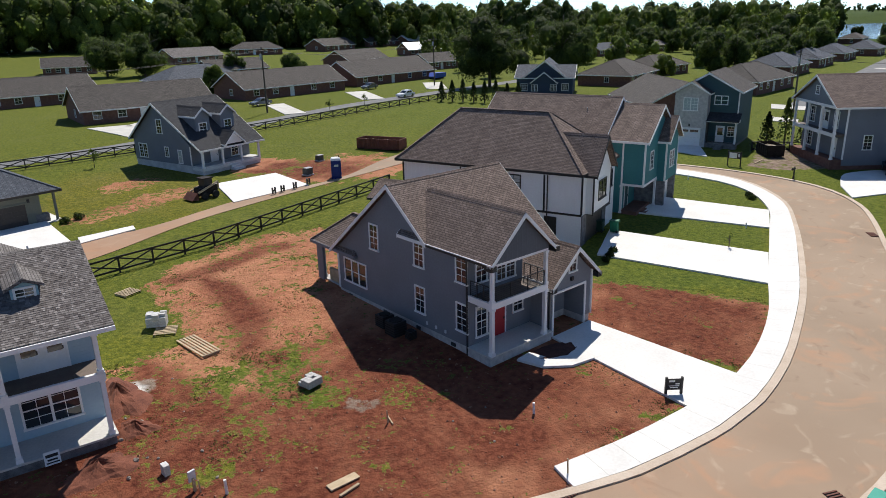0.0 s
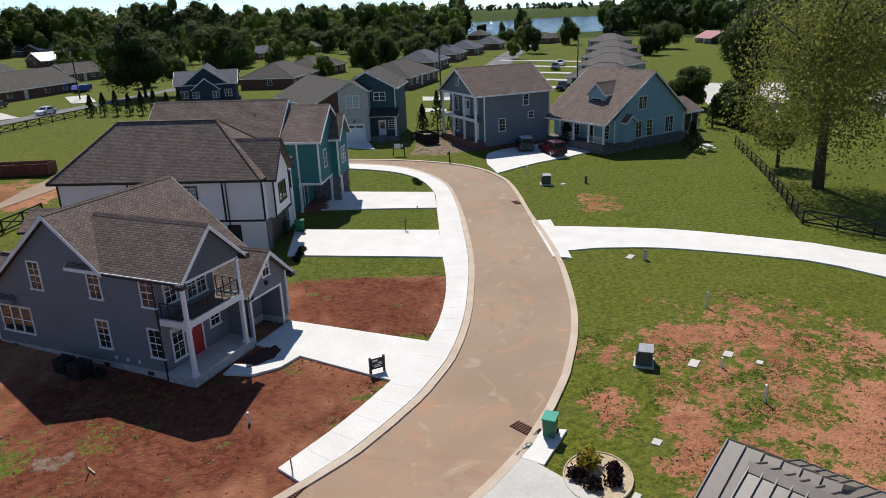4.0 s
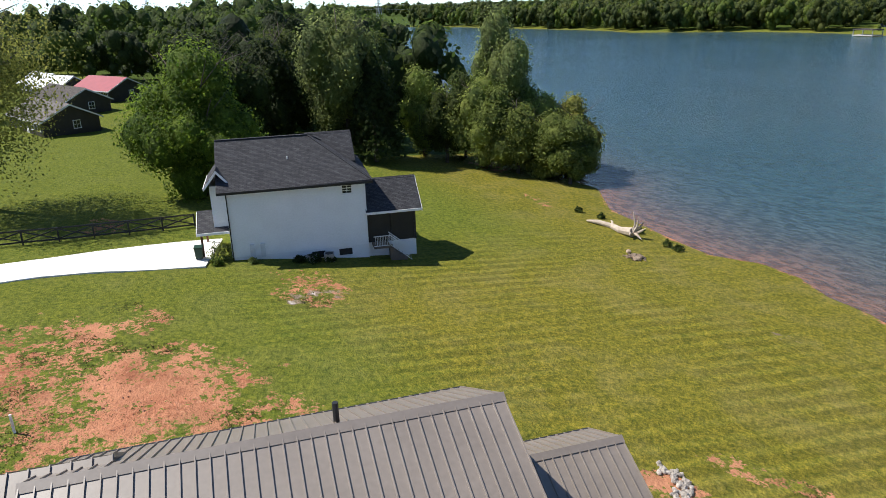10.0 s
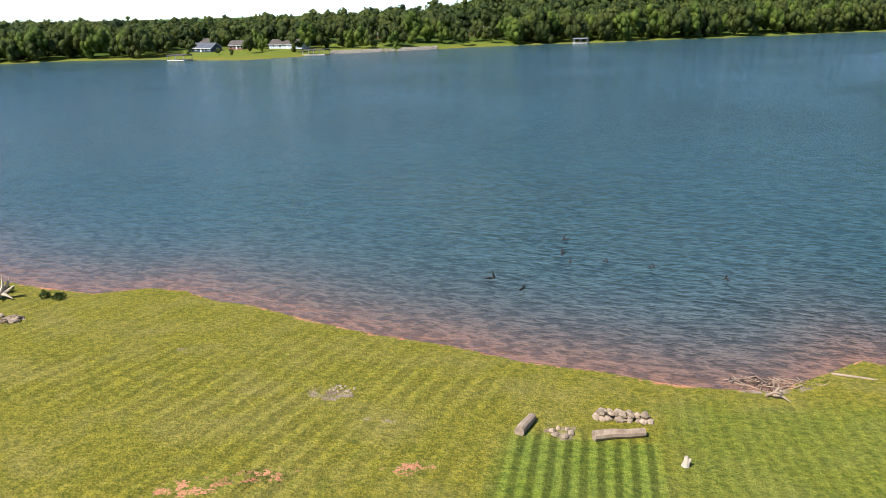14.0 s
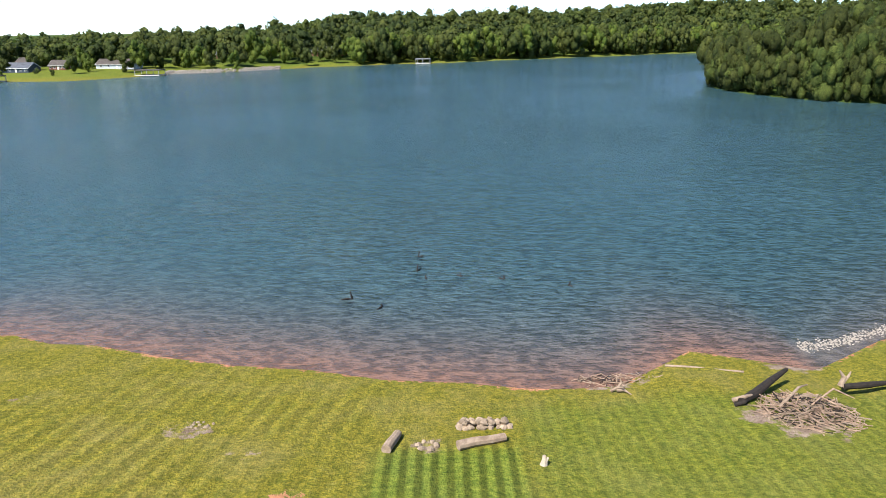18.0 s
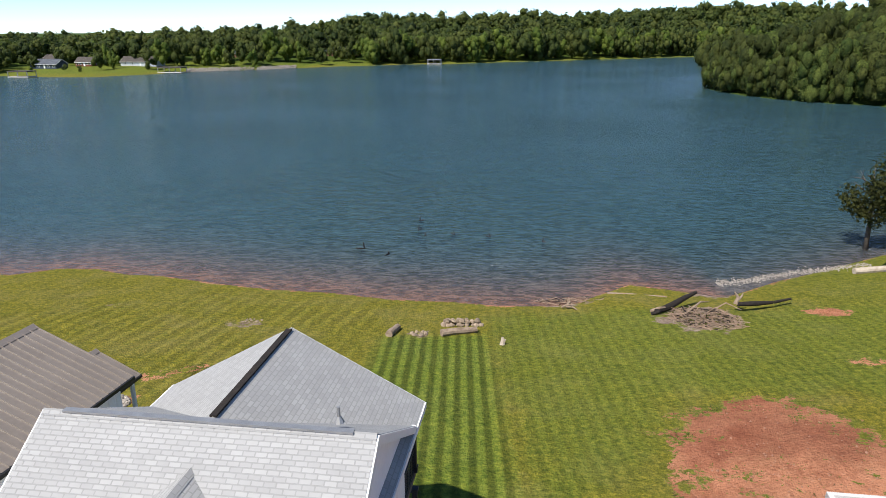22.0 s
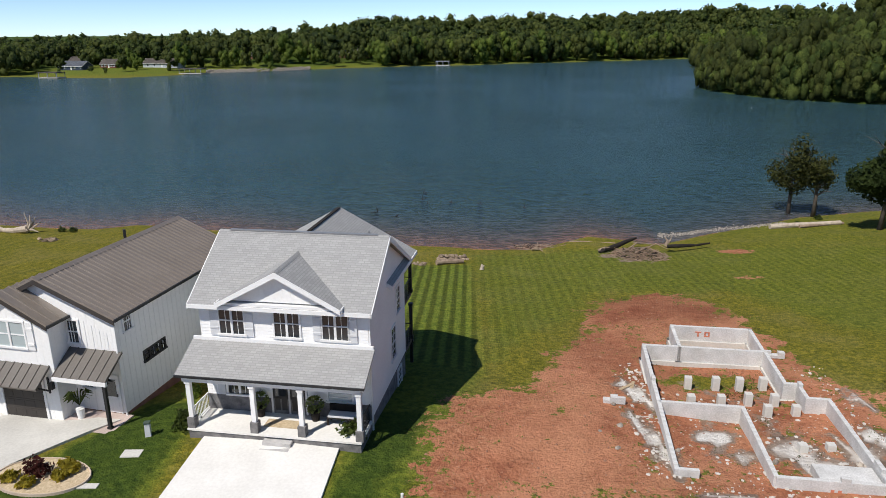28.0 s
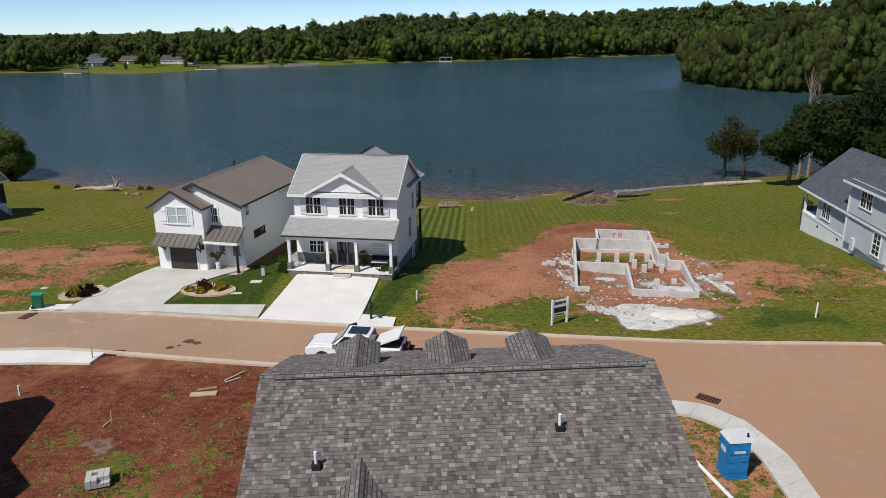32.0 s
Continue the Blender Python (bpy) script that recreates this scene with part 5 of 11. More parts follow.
def hip_roof(house, x0, x1, y0, y1, ze, zr, inset, material, axis="y", trim=WHITE, front=None, thick=0.14, label=""):
    """Ridge along the axis, hipped at both ends by inset (front: another inset for the first end)."""
    f = inset if front is None else front
    if axis == "y":
        m = (x0 + x1) / 2
        a, b = (m, y0 + f, zr), (m, y1 - inset, zr)
    else:
        m = (y0 + y1) / 2
        a, b = (x0 + f, m, zr), (x1 - inset, m, zr)
    c = [(x0, y0, ze), (x1, y0, ze), (x1, y1, ze), (x0, y1, ze)]
    s = Shape()
    sides = [(c[0], c[1], a), (c[1], c[2], b, a), (c[2], c[3], b), (c[3], c[0], a, b)] if axis == "y" else [(c[0], c[1], b, a), (c[1], c[2], b), (c[2], c[3], a, b), (c[3], c[0], a)]
    for p in sides:
        s.prism(p, (0, 0, -thick))
    roof = s.obj("roof", material, house, label)
    for p, q in ((a, b), (c[0], a), (c[3], b if axis == "y" else a), (c[1], a if axis == "y" else b), (c[2], b)):
        if (Vector(p) - Vector(q)).length > 0.1:
            Shape().beam(Vector(p) + Vector((0, 0, 0.0)), Vector(q) + Vector((0, 0, 0.0)), 0.24, 0.05).obj("ridge_cap", material, roof)
    Shape().box(x0, x1, y0 - 0.05, y0, ze - 0.22, ze).box(x0, x1, y1, y1 + 0.05, ze - 0.22, ze).box(x0 - 0.05, x0, y0, y1, ze - 0.22, ze).box(x1, x1 + 0.05, y0, y1, ze - 0.22, ze).obj("fascia", trim, roof)
    return roof


def post(house, x, y, z0, z1, w=0.2, material=WHITE, base=0.0, base_mat=None):
    s = Shape().box(x - w / 2, x + w / 2, y - w / 2, y + w / 2, z0, z1).box(x - w / 2 - 0.04, x + w / 2 + 0.04, y - w / 2 - 0.04, y + w / 2 + 0.04, z1 - 0.14, z1)
    ob = s.obj("post", material, house)
    if base:
        Shape().box(x - w / 2 - 0.08, x + w / 2 + 0.08, y - w / 2 - 0.08, y + w / 2 + 0.08, z0, z0 + base).obj("post_base", base_mat or STONE, ob)
    else:
        Shape().box(x - w / 2 - 0.04, x + w / 2 + 0.04, y - w / 2 - 0.04, y + w / 2 + 0.04, z0, z0 + 0.2).obj("post_base", base_mat or material, ob)
    return ob


def railing(house, p, q, h=0.95, material=BLACK, wires=False, gap=0.13):
    p, q = Vector(p), Vector(q)
    up = Vector((0, 0, 1))
    rail = Shape().beam(p + up * h, q + up * h, 0.06, 0.05).obj("railing", material, house)
    Shape().beam(p + up * 0.1, q + up * 0.1, 0.05, 0.04).obj("lower_rail", material, rail)
    n = int((q - p).length / gap)
    if wires:
        for i in range(1, 7):
            Shape().beam(p + up * (0.1 + 0.12 * i), q + up * (0.1 + 0.12 * i), 0.015, 0.015).obj("rail_wire", material, rail)
        for i in range(4):
            w = p.lerp(q, i / 3)
            Shape().beam(w, w + up * h, 0.05, 0.05).obj("rail_post", material, rail)
    else:
        for i in range(1, n):
            w = p.lerp(q, i / n)
            Shape().beam(w + up * 0.1, w + up * h, 0.025, 0.025).obj("baluster", material, rail)
    return rail


def steps(house, x0, x1, y, z0, z1, n, material=CONCRETE, tread=0.3):
    """Steps that come down towards -y."""
    for i in range(n):
        Shape().box(x0, x1, y - tread * (i + 1), y - tread * i, z0, z1 - (z1 - z0) * (i + 1) / (n + 1)).obj("step", material, house)


def downpipe(house, x, y, z0, z1, material):
    Shape().box(x - 0.04, x + 0.04, y - 0.04, y + 0.04, z0, z1).obj("downpipe", material, house)


def roof_vent(house, x, y, z, material=METAL):
    Shape().tube([(x, y, z - 0.15), (x, y, z + 0.35)], [0.05, 0.05]).tube([(x, y, z - 0.12), (x, y, z + 0.06)], [0.16, 0.07]).obj("roof_vent", material, house)


def dormer(house, x, w, y0, y1, zb, ze, zr, face, roofm, trim=WHITE, win_w=0.8, win_h=0.9, boards=True):
    """A gabled dormer that looks to -y; y0 its front, y1 where its ridge runs into the roof."""
    gable_wall(house, "y", y0, y1 - 0.6, [(x - w / 2, zb), (x + w / 2, zb), (x + w / 2, ze), (x, zr - 0.12), (x - w / 2, ze)], face)
    gable_roof(house, "y", y0 - 0.25, y1, x, zr, x - w / 2 - 0.22, ze - 0.15, x + w / 2 + 0.22, ze - 0.15, roofm, trim, boards=boards)
    window(house, x, y0, zb + 0.35, win_w, win_h, units=1)


# ---- the slate-grey house with the red door ----
def slate_house():
    h = thing("slate_house", -22.31, 31.26, 0, -170.62, "new slate-grey two-storey house with white trim and brown shingles", "house")
    h.matrix_basis = h.matrix_basis @ pose(4.7, 5.5, 0) @ Matrix.Diagonal((0.958, 0.958, 0.976, 1)) @ pose(-4.7, -5.5, 0)
    F = 1.0
    gable_wall(h, "x", 0, 9.4, [(0, F), (14.0, F), (14.0, 4.05), (7.22, 9.45), (0, 3.75)], SLATE_LAP, "slate-grey lap siding")
    wall(h, 0.03, 9.37, 0.03, 13.97, 0.0, F, PALE_STONE, "foundation", "pale stone footing")
    for v in (1.2, 4.6, 8.2, 12.4):
        Shape().box(-0.02, 0.06, v, v + 0.4, 0.62, 0.84).obj("vent", BLACK, h)
    gable_wall(h, "y", 0.004, 6.0, [(0.004, F), (4.6, F), (4.6, 6.75), (2.37, 8.85), (0.004, 6.75)], SLATE_LAP, "slate-grey lap siding")
    gable_roof(h, "x", -0.35, 4.72, 7.22, 9.72, 3.4, 6.698, 14.6, 3.85, ROOF_BROWN, label="brown shingle main roof")
    gable_roof(h, "x", 4.72, 9.75, 7.22, 9.722, -0.45, 3.652, 14.6, 3.852, ROOF_BROWN, label="brown shingle main roof")
    gable_roof(h, "y", -2.25, 6.3, 2.37, 9.2, -0.3, 6.72, 5.04, 6.72, ROOF_BROWN, label="brown shingle cross gable")
    # gable face over the balcony
    gable_wall(h, "y", -1.95, -1.75, [(0.0, 6.55), (4.74, 6.55), (4.74, 6.8), (2.37, 8.95), (0.0, 6.8)], SLATE_BATTEN)
    for e, zz in ((-0.3, 6.6), (5.04, 6.6)):
        Shape().box(e - 0.05, e + 0.35, -2.3, -1.7, zz - 0.28, zz + 0.02).obj("eave_return", BLACK, h)
    # two-storey porch
    wall(h, -0.05, 5.3, -1.9, 0.05, 0.1, 0.98, PALE_STONE, "porch_base", "pale stone porch base")
    wall(h, -0.1, 5.35, -1.95, 0.0, 0.98, 1.06, OLD_CONCRETE, "porch_floor")
    wall(h, 0.0, 4.75, -1.9, -0.03, 4.02, 4.2, DECK, "balcony_floor")
    wall(h, -0.02, 4.77, -1.97, -1.78, 3.92, 4.3, WHITE, "beam")
    wall(h, -0.03, 0.14, -1.78, 0.0, 3.92, 4.3, WHITE, "beam")
    wall(h, 4.6, 4.77, -1.78, 0.0, 3.92, 4.3, WHITE, "beam")
    wall(h, 0.0, 4.74, -1.94, -1.78, 6.4, 6.6, WHITE, "beam")
    for x in (0.12, 4.62):
        post(h, x, -1.86, 1.06, 3.95, 0.22)
        post(h, x, -1.86, 4.25, 6.42, 0.2)
    railing(h, (0.2, -1.86, 4.25), (4.5, -1.86, 4.25), 0.95, BLACK, True)
    railing(h, (0.1, -1.75, 4.25), (0.1, -0.1, 4.25), 0.95, BLACK, True)
    railing(h, (4.64, -1.75, 4.25), (4.64, -0.1, 4.25), 0.95, BLACK, True)
    door(h, 2.55, 0, 1.06, 0.95, 2.1, 0, RED, WHITE, label="white-framed red front door")
    window(h, 1.05, 0, 1.5, 0.8, 1.8)
    window(h, 4.2, 0, 2.2, 0.75, 0.8, cols=2, rows=1)
    window(h, 1.05, 0, 4.9, 0.8, 1.4)
    window(h, 3.1, 0, 4.6, 1.5, 1.4, units=2)
    # garage wing
    gable_wall(h, "y", -1.6, 1.0, [(5.4, 0.95), (5.75, 0.95), (5.75, 3.2), (8.75, 3.2), (8.75, 0.95), (9.4, 0.95), (9.4, 4.0), (7.6, 5.65), (5.4, 4.0)], SLATE_LAP, "slate-grey garage wing")
    wall(h, 5.4, 5.75, -1.58, 1.0, 0.1, 0.95, PALE_STONE, "foundation")
    wall(h, 8.75, 9.38, -1.58, 1.0, 0.1, 0.95, PALE_STONE, "foundation")
    gable_roof(h, "y", -2.05, 4.5, 7.6, 6.0, 5.1, 3.85, 9.9, 3.85, ROOF_BROWN, label="brown shingle garage gable")
    Shape().box(5.05, 5.5, -2.1, -1.6, 3.55, 3.85).obj("eave_return", BLACK, h)
    Shape().box(9.5, 9.95, -2.1, -1.6, 3.55, 3.85).obj("eave_return", BLACK, h)
    garage_door(h, 7.25, -1.6, 0.45, 3.0, 2.75, 0, WHITE, open_up=True)
    wall(h, 5.8, 8.7, 0.9, 0.97, 0.4, 3.2, SLATE_LAP, "garage_back")
    Shape().box(6.4, 8.4, 0.2, 0.8, 0.45, 1.3).obj("garage_shelf", BLACK, h)
    window(h, 7.5, -1.6, 4.35, 0.6, 1.0, rows=1)
    Shape().box(7.3, 7.5, -1.75, -1.6, 3.75, 4.0).obj("wall_lamp", BLACK, h)
    # side windows
    for v, z, w, hh in ((9.3, 4.95, 0.85, 1.65), (4.5, 4.95, 0.85, 1.65), (0.55, 4.95, 0.85, 1.65), (4.5, 1.9, 0.85, 1.65), (0.55, 1.9, 0.85, 1.65)):
        window(h, 0, v, z, w, hh, -90)
    window(h, 0, 11.8, 1.85, 2.6, 1.6, -90, units=3, cols=1, rows=1)
    downpipe(h, -0.06, 0.06, 0.5, 6.7, BLACK)
    downpipe(h, 5.3, -1.66, 0.3, 3.8, BLACK)
    Shape().box(-0.36, -0.28, -1.9, 3.6, 6.52, 6.66).obj("gutter", BLACK, h)
    for u, v in ((-0.03, 14.0), (9.4, 14.0), (9.42, -1.6)):
        wall(h, u - 0.03, u + 0.05, v - 0.12, v + 0.02, F, 4.0, WHITE, "corner_board")
    # covered back porch
    wall(h, 0.3, 9.0, 14.0, 17.0, 0.1, 0.95, PALE_STONE, "porch_base")
    hip_roof(h, -0.3, 4.8, 11.5, 17.3, 4.0, 5.95, 2.2, ROOF_BROWN, "y", SLATE_LAP, label="brown shingle porch roof")
    wall(h, 0.0, 0.2, 16.2, 17.0, 0.95, 3.95, SLATE_LAP)
    wall(h, 0.0, 4.5, 16.85, 17.0, 3.55, 3.95, SLATE_LAP, "beam")
    for u in (0.5, 4.4):
        post(h, u, 16.85, 0.95, 3.95 if u < 5 else 3.3, 0.18)
    Shape().box(0.4, 0.6, 14.6, 16.0, 0.95, 1.9).obj("timber", WOOD, h)
    Shape().box(-1.9, -0.2, 4.6, 7.4, 0.35, 0.52).obj("equipment_pad", CONCRETE, h)
    wall(h, -0.03, 0.0, 13.86, 14.02, F, 4.0, WHITE, "corner_board")
    for n in range(3):
        Shape().box(-0.06, 0.0, 2.0 + n * 0.9, 2.14 + n * 0.9, 1.25, 1.45).obj("outlet", PALE_PLASTIC, h)
    return h


# ---- pale blue house under the grey roof ----
def pale_house():
    h = thing("pale_blue_house", 7.6, 30.2, 0, 183.9, "pale blue house with a long grey shingle roof and porches", "house")
    L, D = 11.6, 12.2
    wall(h, 0, L, 1.9, D, 0.95, 6.35, PALE_LAP, label="pale blue lap siding")
    gable_wall(h, "x", 0.002, L - 0.002, [(1.9, 6.3), (D, 6.3), (5.96, 8.5)], PALE_LAP)
    wall(h, 0.03, L - 0.03, 1.93, D - 0.03, 0, 0.95, BLOCK, "foundation")
    wall(h, 0, L, 0.0, 1.95, 0.1, 0.95, STONE, "porch_base", "stone porch base")
    wall(h, -0.1, L + 0.1, -0.12, 1.9, 0.95, 1.05, OLD_CONCRETE, "porch_floor")
    wall(h, 0, L, 0.0, 1.9, 3.95, 4.1, DECK, "balcony_floor")
    wall(h, -0.02, L + 0.02, -0.04, 0.14, 3.85, 4.2, WHITE, "beam")
    wall(h, -0.02, L + 0.02, -0.04, 0.14, 6.1, 6.4, WHITE, "beam")
    for u in (0.15, 3.9, 7.7, L - 0.15):
        post(h, u, 0.1, 1.05, 3.9, 0.2)
        post(h, u, 0.1, 4.15, 6.15, 0.2)
    global pale_roof
    pale_roof = gable_roof(h, "x", -0.6, L + 0.7, 5.96, 8.78, -0.35, 6.42, D + 0.5, 6.35, ROOF_GREY, cap=False, boards=False, label="grey shingle roof with a dark ridge vent")
    Shape().box(-0.6, L + 0.7, -0.42, -0.35, 6.22, 6.42).obj("fascia", WHITE, h)
    Shape().prism([(-0.6, 5.66, 8.70), (-0.6, 5.96, 8.83), (-0.6, 6.26, 8.70), (-0.6, 5.96, 8.72)], (12.9, 0, 0)).obj("ridge_cap", ROOF_GREY, h)
    Shape().box(-0.2, L + 0.2, 6.2, 6.25, 8.69, 8.735).obj("ridge_vent", BLACK, h)
    for u in (3.05, 6.1, 9.35):
        gable_wall(h, "y", 2.6, 4.4, [(u - 0.55, 7.0), (u + 0.55, 7.0), (u + 0.55, 8.0), (u, 8.25), (u - 0.55, 8.0)], SKY_LAP)
        gable_roof(h, "y", 2.35, 5.3, u, 8.48, u - 0.8, 8.12, u + 0.8, 8.12, ROOF_GREY, WHITE, boards=False)
        window(h, u, 2.6, 7.3, 0.7, 0.65, units=1)
    gable_roof(h, "y", 9.1, D + 0.9, 8.98, 7.64, 7.75, 6.95, 10.2, 6.95, ROOF_GREY, boards=False, label="small grey shingle rear gable")
    window(h, 9.4, 1.9, 1.6, 2.3, 1.7, units=2, cols=2, rows=2)
    window(h, 5.0, 1.9, 1.6, 2.3, 1.7, units=2, cols=2, rows=2)
    door(h, 8.95, 1.9, 4.1, 0.85, 2.0, 0, WHITE, WHITE, True)
    door(h, 10.0, 1.9, 4.1, 0.85, 2.0, 0, WHITE, WHITE, True)
    door(h, 2.5, 1.9, 4.1, 0.85, 2.0, 0, WHITE, WHITE, True)
    window(h, L, 6, 1.8, 0.9, 1.6, 90)
    window(h, L, 9, 4.4, 0.9, 1.4, 90)
    for u, v, z in ((10.22, 9.38, 7.8), (3.11, 8.47, 8.13)):
        Shape().tube([(u, v, z - 0.3), (u, v, z + 0.28)], [0.05, 0.05]).obj("roof_vent", WHITE, h)
        Shape().box(u - 0.12, u + 0.12, v - 0.12, v + 0.12, z - 0.25, z - 0.08).obj("vent_collar", BLACK, h)
    sgn = put("sign", Shape().box(-0.32, 0.32, -0.02, 0.02, 0, 0.62).mesh("sign", SIGN_WHITE), h, "white sale sign leaning on the porch", pose(8.9, -0.2, 0.6, -12, 0, 0))
    Shape().box(-0.25, 0.25, -0.03, -0.02, 0.36, 0.5).box(-0.26, 0.26, -0.03, -0.02, 0.08, 0.14).box(-0.2, 0.2, -0.03, -0.02, 0.2, 0.28).obj("print", BLACK, sgn)
    return h


# ---- white board-and-timber house behind ----
def timbered_house():
    h = thing("timbered_house", -40.9, 20.3, 0, -151.5, "white boarded house with black trim and brown hip roof", "house")
    wall(h, 0, 8.6, 0.3, 17.6, 0.4, 6.78, WHITE_BATTEN, label="white board siding")
    wall(h, 0.03, 8.57, 0.33, 17.57, 0.0, 0.4, BLOCK, "foundation")
    hip_roof(h, -0.45, 9.05, 0.1, 18.1, 6.85, 11.05, 4.4, ROOF_BROWN, "y", BLACK, front=4.9, label="brown shingle hip roof")
    for v in (0.32, 3.6, 7.5, 11.5, 17.5):
        wall(h, -0.03, 0.02, v - 0.08, v + 0.08, 3.4, 6.5, BLACK, "timber")
    wall(h, -0.035, 0.02, 0.3, 17.6, 3.25, 3.42, BLACK, "timber")
    downpipe(h, -0.07, 3.3, 0.5, 6.5, BLACK)
    wall(h, 0.9, 5.3, -0.35, 0.4, 3.3, 6.6, WHITE_BATTEN, label="white board bay over the garage")
    gable_wall(h, "y", -0.35, 4.0, [(0.9, 6.6), (5.3, 6.6), (3.1, 9.1)], WHITE_BATTEN)
    gable_roof(h, "y", -0.75, 6.0, 3.1, 9.55, 0.4, 6.65, 5.8, 6.65, ROOF_BROWN, BLACK, label="brown shingle front gable")
    wall(h, 0.85, 5.35, -0.4, -0.3, 3.2, 3.42, BLACK, "timber")
    for u in (0.9, 5.3):
        wall(h, u - 0.08, u + 0.08, -0.4, -0.3, 3.42, 6.5, BLACK, "timber")
    window(h, 3.1, -0.36, 4.3, 1.8, 1.5, units=2, trim=BLACK)
    garage_door(h, 3.1, 0.3, 0.75, 4.0, 2.3, 0, DARK_BROWN, BLACK)
    wall(h, 0.0, 1.0, 0.22, 0.32, 0.6, 3.3, STONE, "stone_pier")
    wall(h, 5.2, 6.2, 0.22, 0.32, 0.6, 3.3, STONE, "stone_pier")
    window(h, 0, 6.4, 5.0, 1.2, 1.2, -90, trim=BLACK, glass=BLIND_GLASS)
    door(h, 0, 3.0, 0.8, 0.9, 2.1, -90, BLACK, BLACK)
    window(h, 7.3, 0.3, 4.3, 1.1, 1.4, trim=BLACK)
    wall(h, -0.5, 3.4, 17.6, 20.6, 0.2, 2.9, WHITE_BATTEN)
    gable_roof(h, "y", 17.6, 21.2, 1.4, 4.3, -0.9, 2.9, 3.8, 2.9, ROOF_BROWN, BLACK, label="brown shingle rear wing")
    roof_vent(h, 2.4, 14.5, 9.2)
    return h


def teal_house():
    h = thing("teal_house", -50.4, 14.8, 0, -153.2, "teal lap-sided house with white trim and brown shingles", "house")
    wall(h, 0, 8.4, 0, 15, 0.9, 7.9, TEAL_LAP, label="teal lap siding")
    wall(h, 0.03, 8.37, 0.03, 14.97, 0.2, 0.9, BRICK, "foundation")
    gable_wall(h, "y", 0, 15, [(0, 7.9), (8.4, 7.9), (4.2, 10.6)], TEAL_LAP)
    gable_roof(h, "y", 1.6, 15.4, 4.2, 11.35, -0.45, 7.85, 8.85, 7.85, ROOF_BROWN, label="brown shingle main roof")
    # storey over the entrance, under a lower ridge
    wall(h, 0, 8.4, -2.1, 0, 3.75, 7.9, TEAL_LAP, label="teal siding over the entrance")
    gable_wall(h, "y", -2.1, 1.6, [(0, 7.9), (8.4, 7.9), (4.2, 10.2)], TEAL_LAP)
    gable_roof(h, "y", -2.5, 1.6, 4.2, 10.75, -0.45, 7.846, 8.85, 7.846, ROOF_BROWN, label="brown shingle lower roof")
    wall(h, 4.3, 8.4, -2.9, -2.08, 3.4, 7.4, TEAL_LAP, label="teal bay over the garage")
    gable_wall(h, "y", -2.9, -0.5, [(4.3, 7.4), (8.4, 7.4), (6.35, 9.1)], TEAL_LAP)
    gable_roof(h, "y", -3.3, 0.5, 6.35, 9.5, 3.9, 7.3, 8.8, 7.3, ROOF_BROWN, label="brown shingle front gable")
    for x0, x1 in ((4.3, 4.7), (8.0, 8.4)):
        wall(h, x0, x1, -2.88, 0, 0.6, 3.4, STONE, "stone_pier")
    garage_door(h, 6.35, -2.2, 0.9, 3.2, 2.3, 0, WHITE)
    wall(h, 4.7, 8.0, -2.1, -0.1, 3.3, 3.74, TEAL_LAP, "garage_head")
    window(h, 6.35, -2.9, 4.6, 1.5, 1.5, units=2)
    window(h, 2.2, -2.1, 5.0, 0.9, 1.6)
    wall(h, 0.0, 4.3, -1.6, 0.0, 0.5, 1.2, BRICK, "porch_base")
    wall(h, -0.08, 4.3, -2.16, 0.0, 3.6, 3.8, WHITE, "beam")
    post(h, 0.06, -0.02, 0.9, 3.6, 0.2)
    post(h, 4.2, -2.0, 0.9, 3.6, 0.2)
    door(h, 1.6, 0, 1.2, 0.95, 2.1, 0, DTEAL_LAP, WHITE)
    steps(h, 1.0, 2.4, -1.6, 0.7, 1.2, 3, BRICK)
    for x, y, z in ((0, -0.05, 0.9), (0, -2.1, 3.8), (0, 15, 0.9), (8.4, 0, 0.9), (4.3, -2.9, 3.4), (8.4, -2.9, 3.4)):
        wall(h, x - 0.05, x + 0.1, y - 0.05, y + 0.1, z, 7.7 if y > -2.5 else 7.3, WHITE, "corner_board")
    wall(h, -0.06, 0.0, -2.1, 15, 7.62, 7.84, WHITE, "frieze")
    roof_vent(h, 2.6, 4.6, 10.0)
    return h


def navy_house():
    h = thing("navy_house", -100, -62, 0, 136, "dark navy house with white-trimmed front gables", "house")
    wall(h, -3, 9, 0, 12, 2.0, 6.4, NAVY_LAP, label="navy lap siding")
    gable_wall(h, "y", 0, 12, [(-1, 6.4), (7, 6.4), (3, 9.4)], NAVY_LAP)
    gable_roof(h, "y", -0.5, 12.5, 3, 9.8, -1.6, 6.3, 7.6, 6.3, ROOF_SLATE)
    gable_roof(h, "x", -3.5, 9.5, 6, 8.6, -0.4, 6.2, 12.4, 6.2, ROOF_SLATE)
    gable_wall(h, "y", -1.5, 1, [(0.6, 2.0), (5.4, 2.0), (5.4, 5.4), (3, 7.2), (0.6, 5.4)], NAVY_LAP)
    gable_roof(h, "y", -1.9, 3, 3, 7.6, 0.1, 5.3, 5.9, 5.3, ROOF_SLATE)
    for u in (1.0, 5.0):
        window(h, u, -1.5 if u < 5.4 else 0, 3.6, 1.2, 1.2, units=2)
    window(h, 7.4, 0, 3.6, 1.3, 1.3, units=2)
    window(h, -1.4, 0, 3.6, 1.3, 1.3, units=2)
    return h


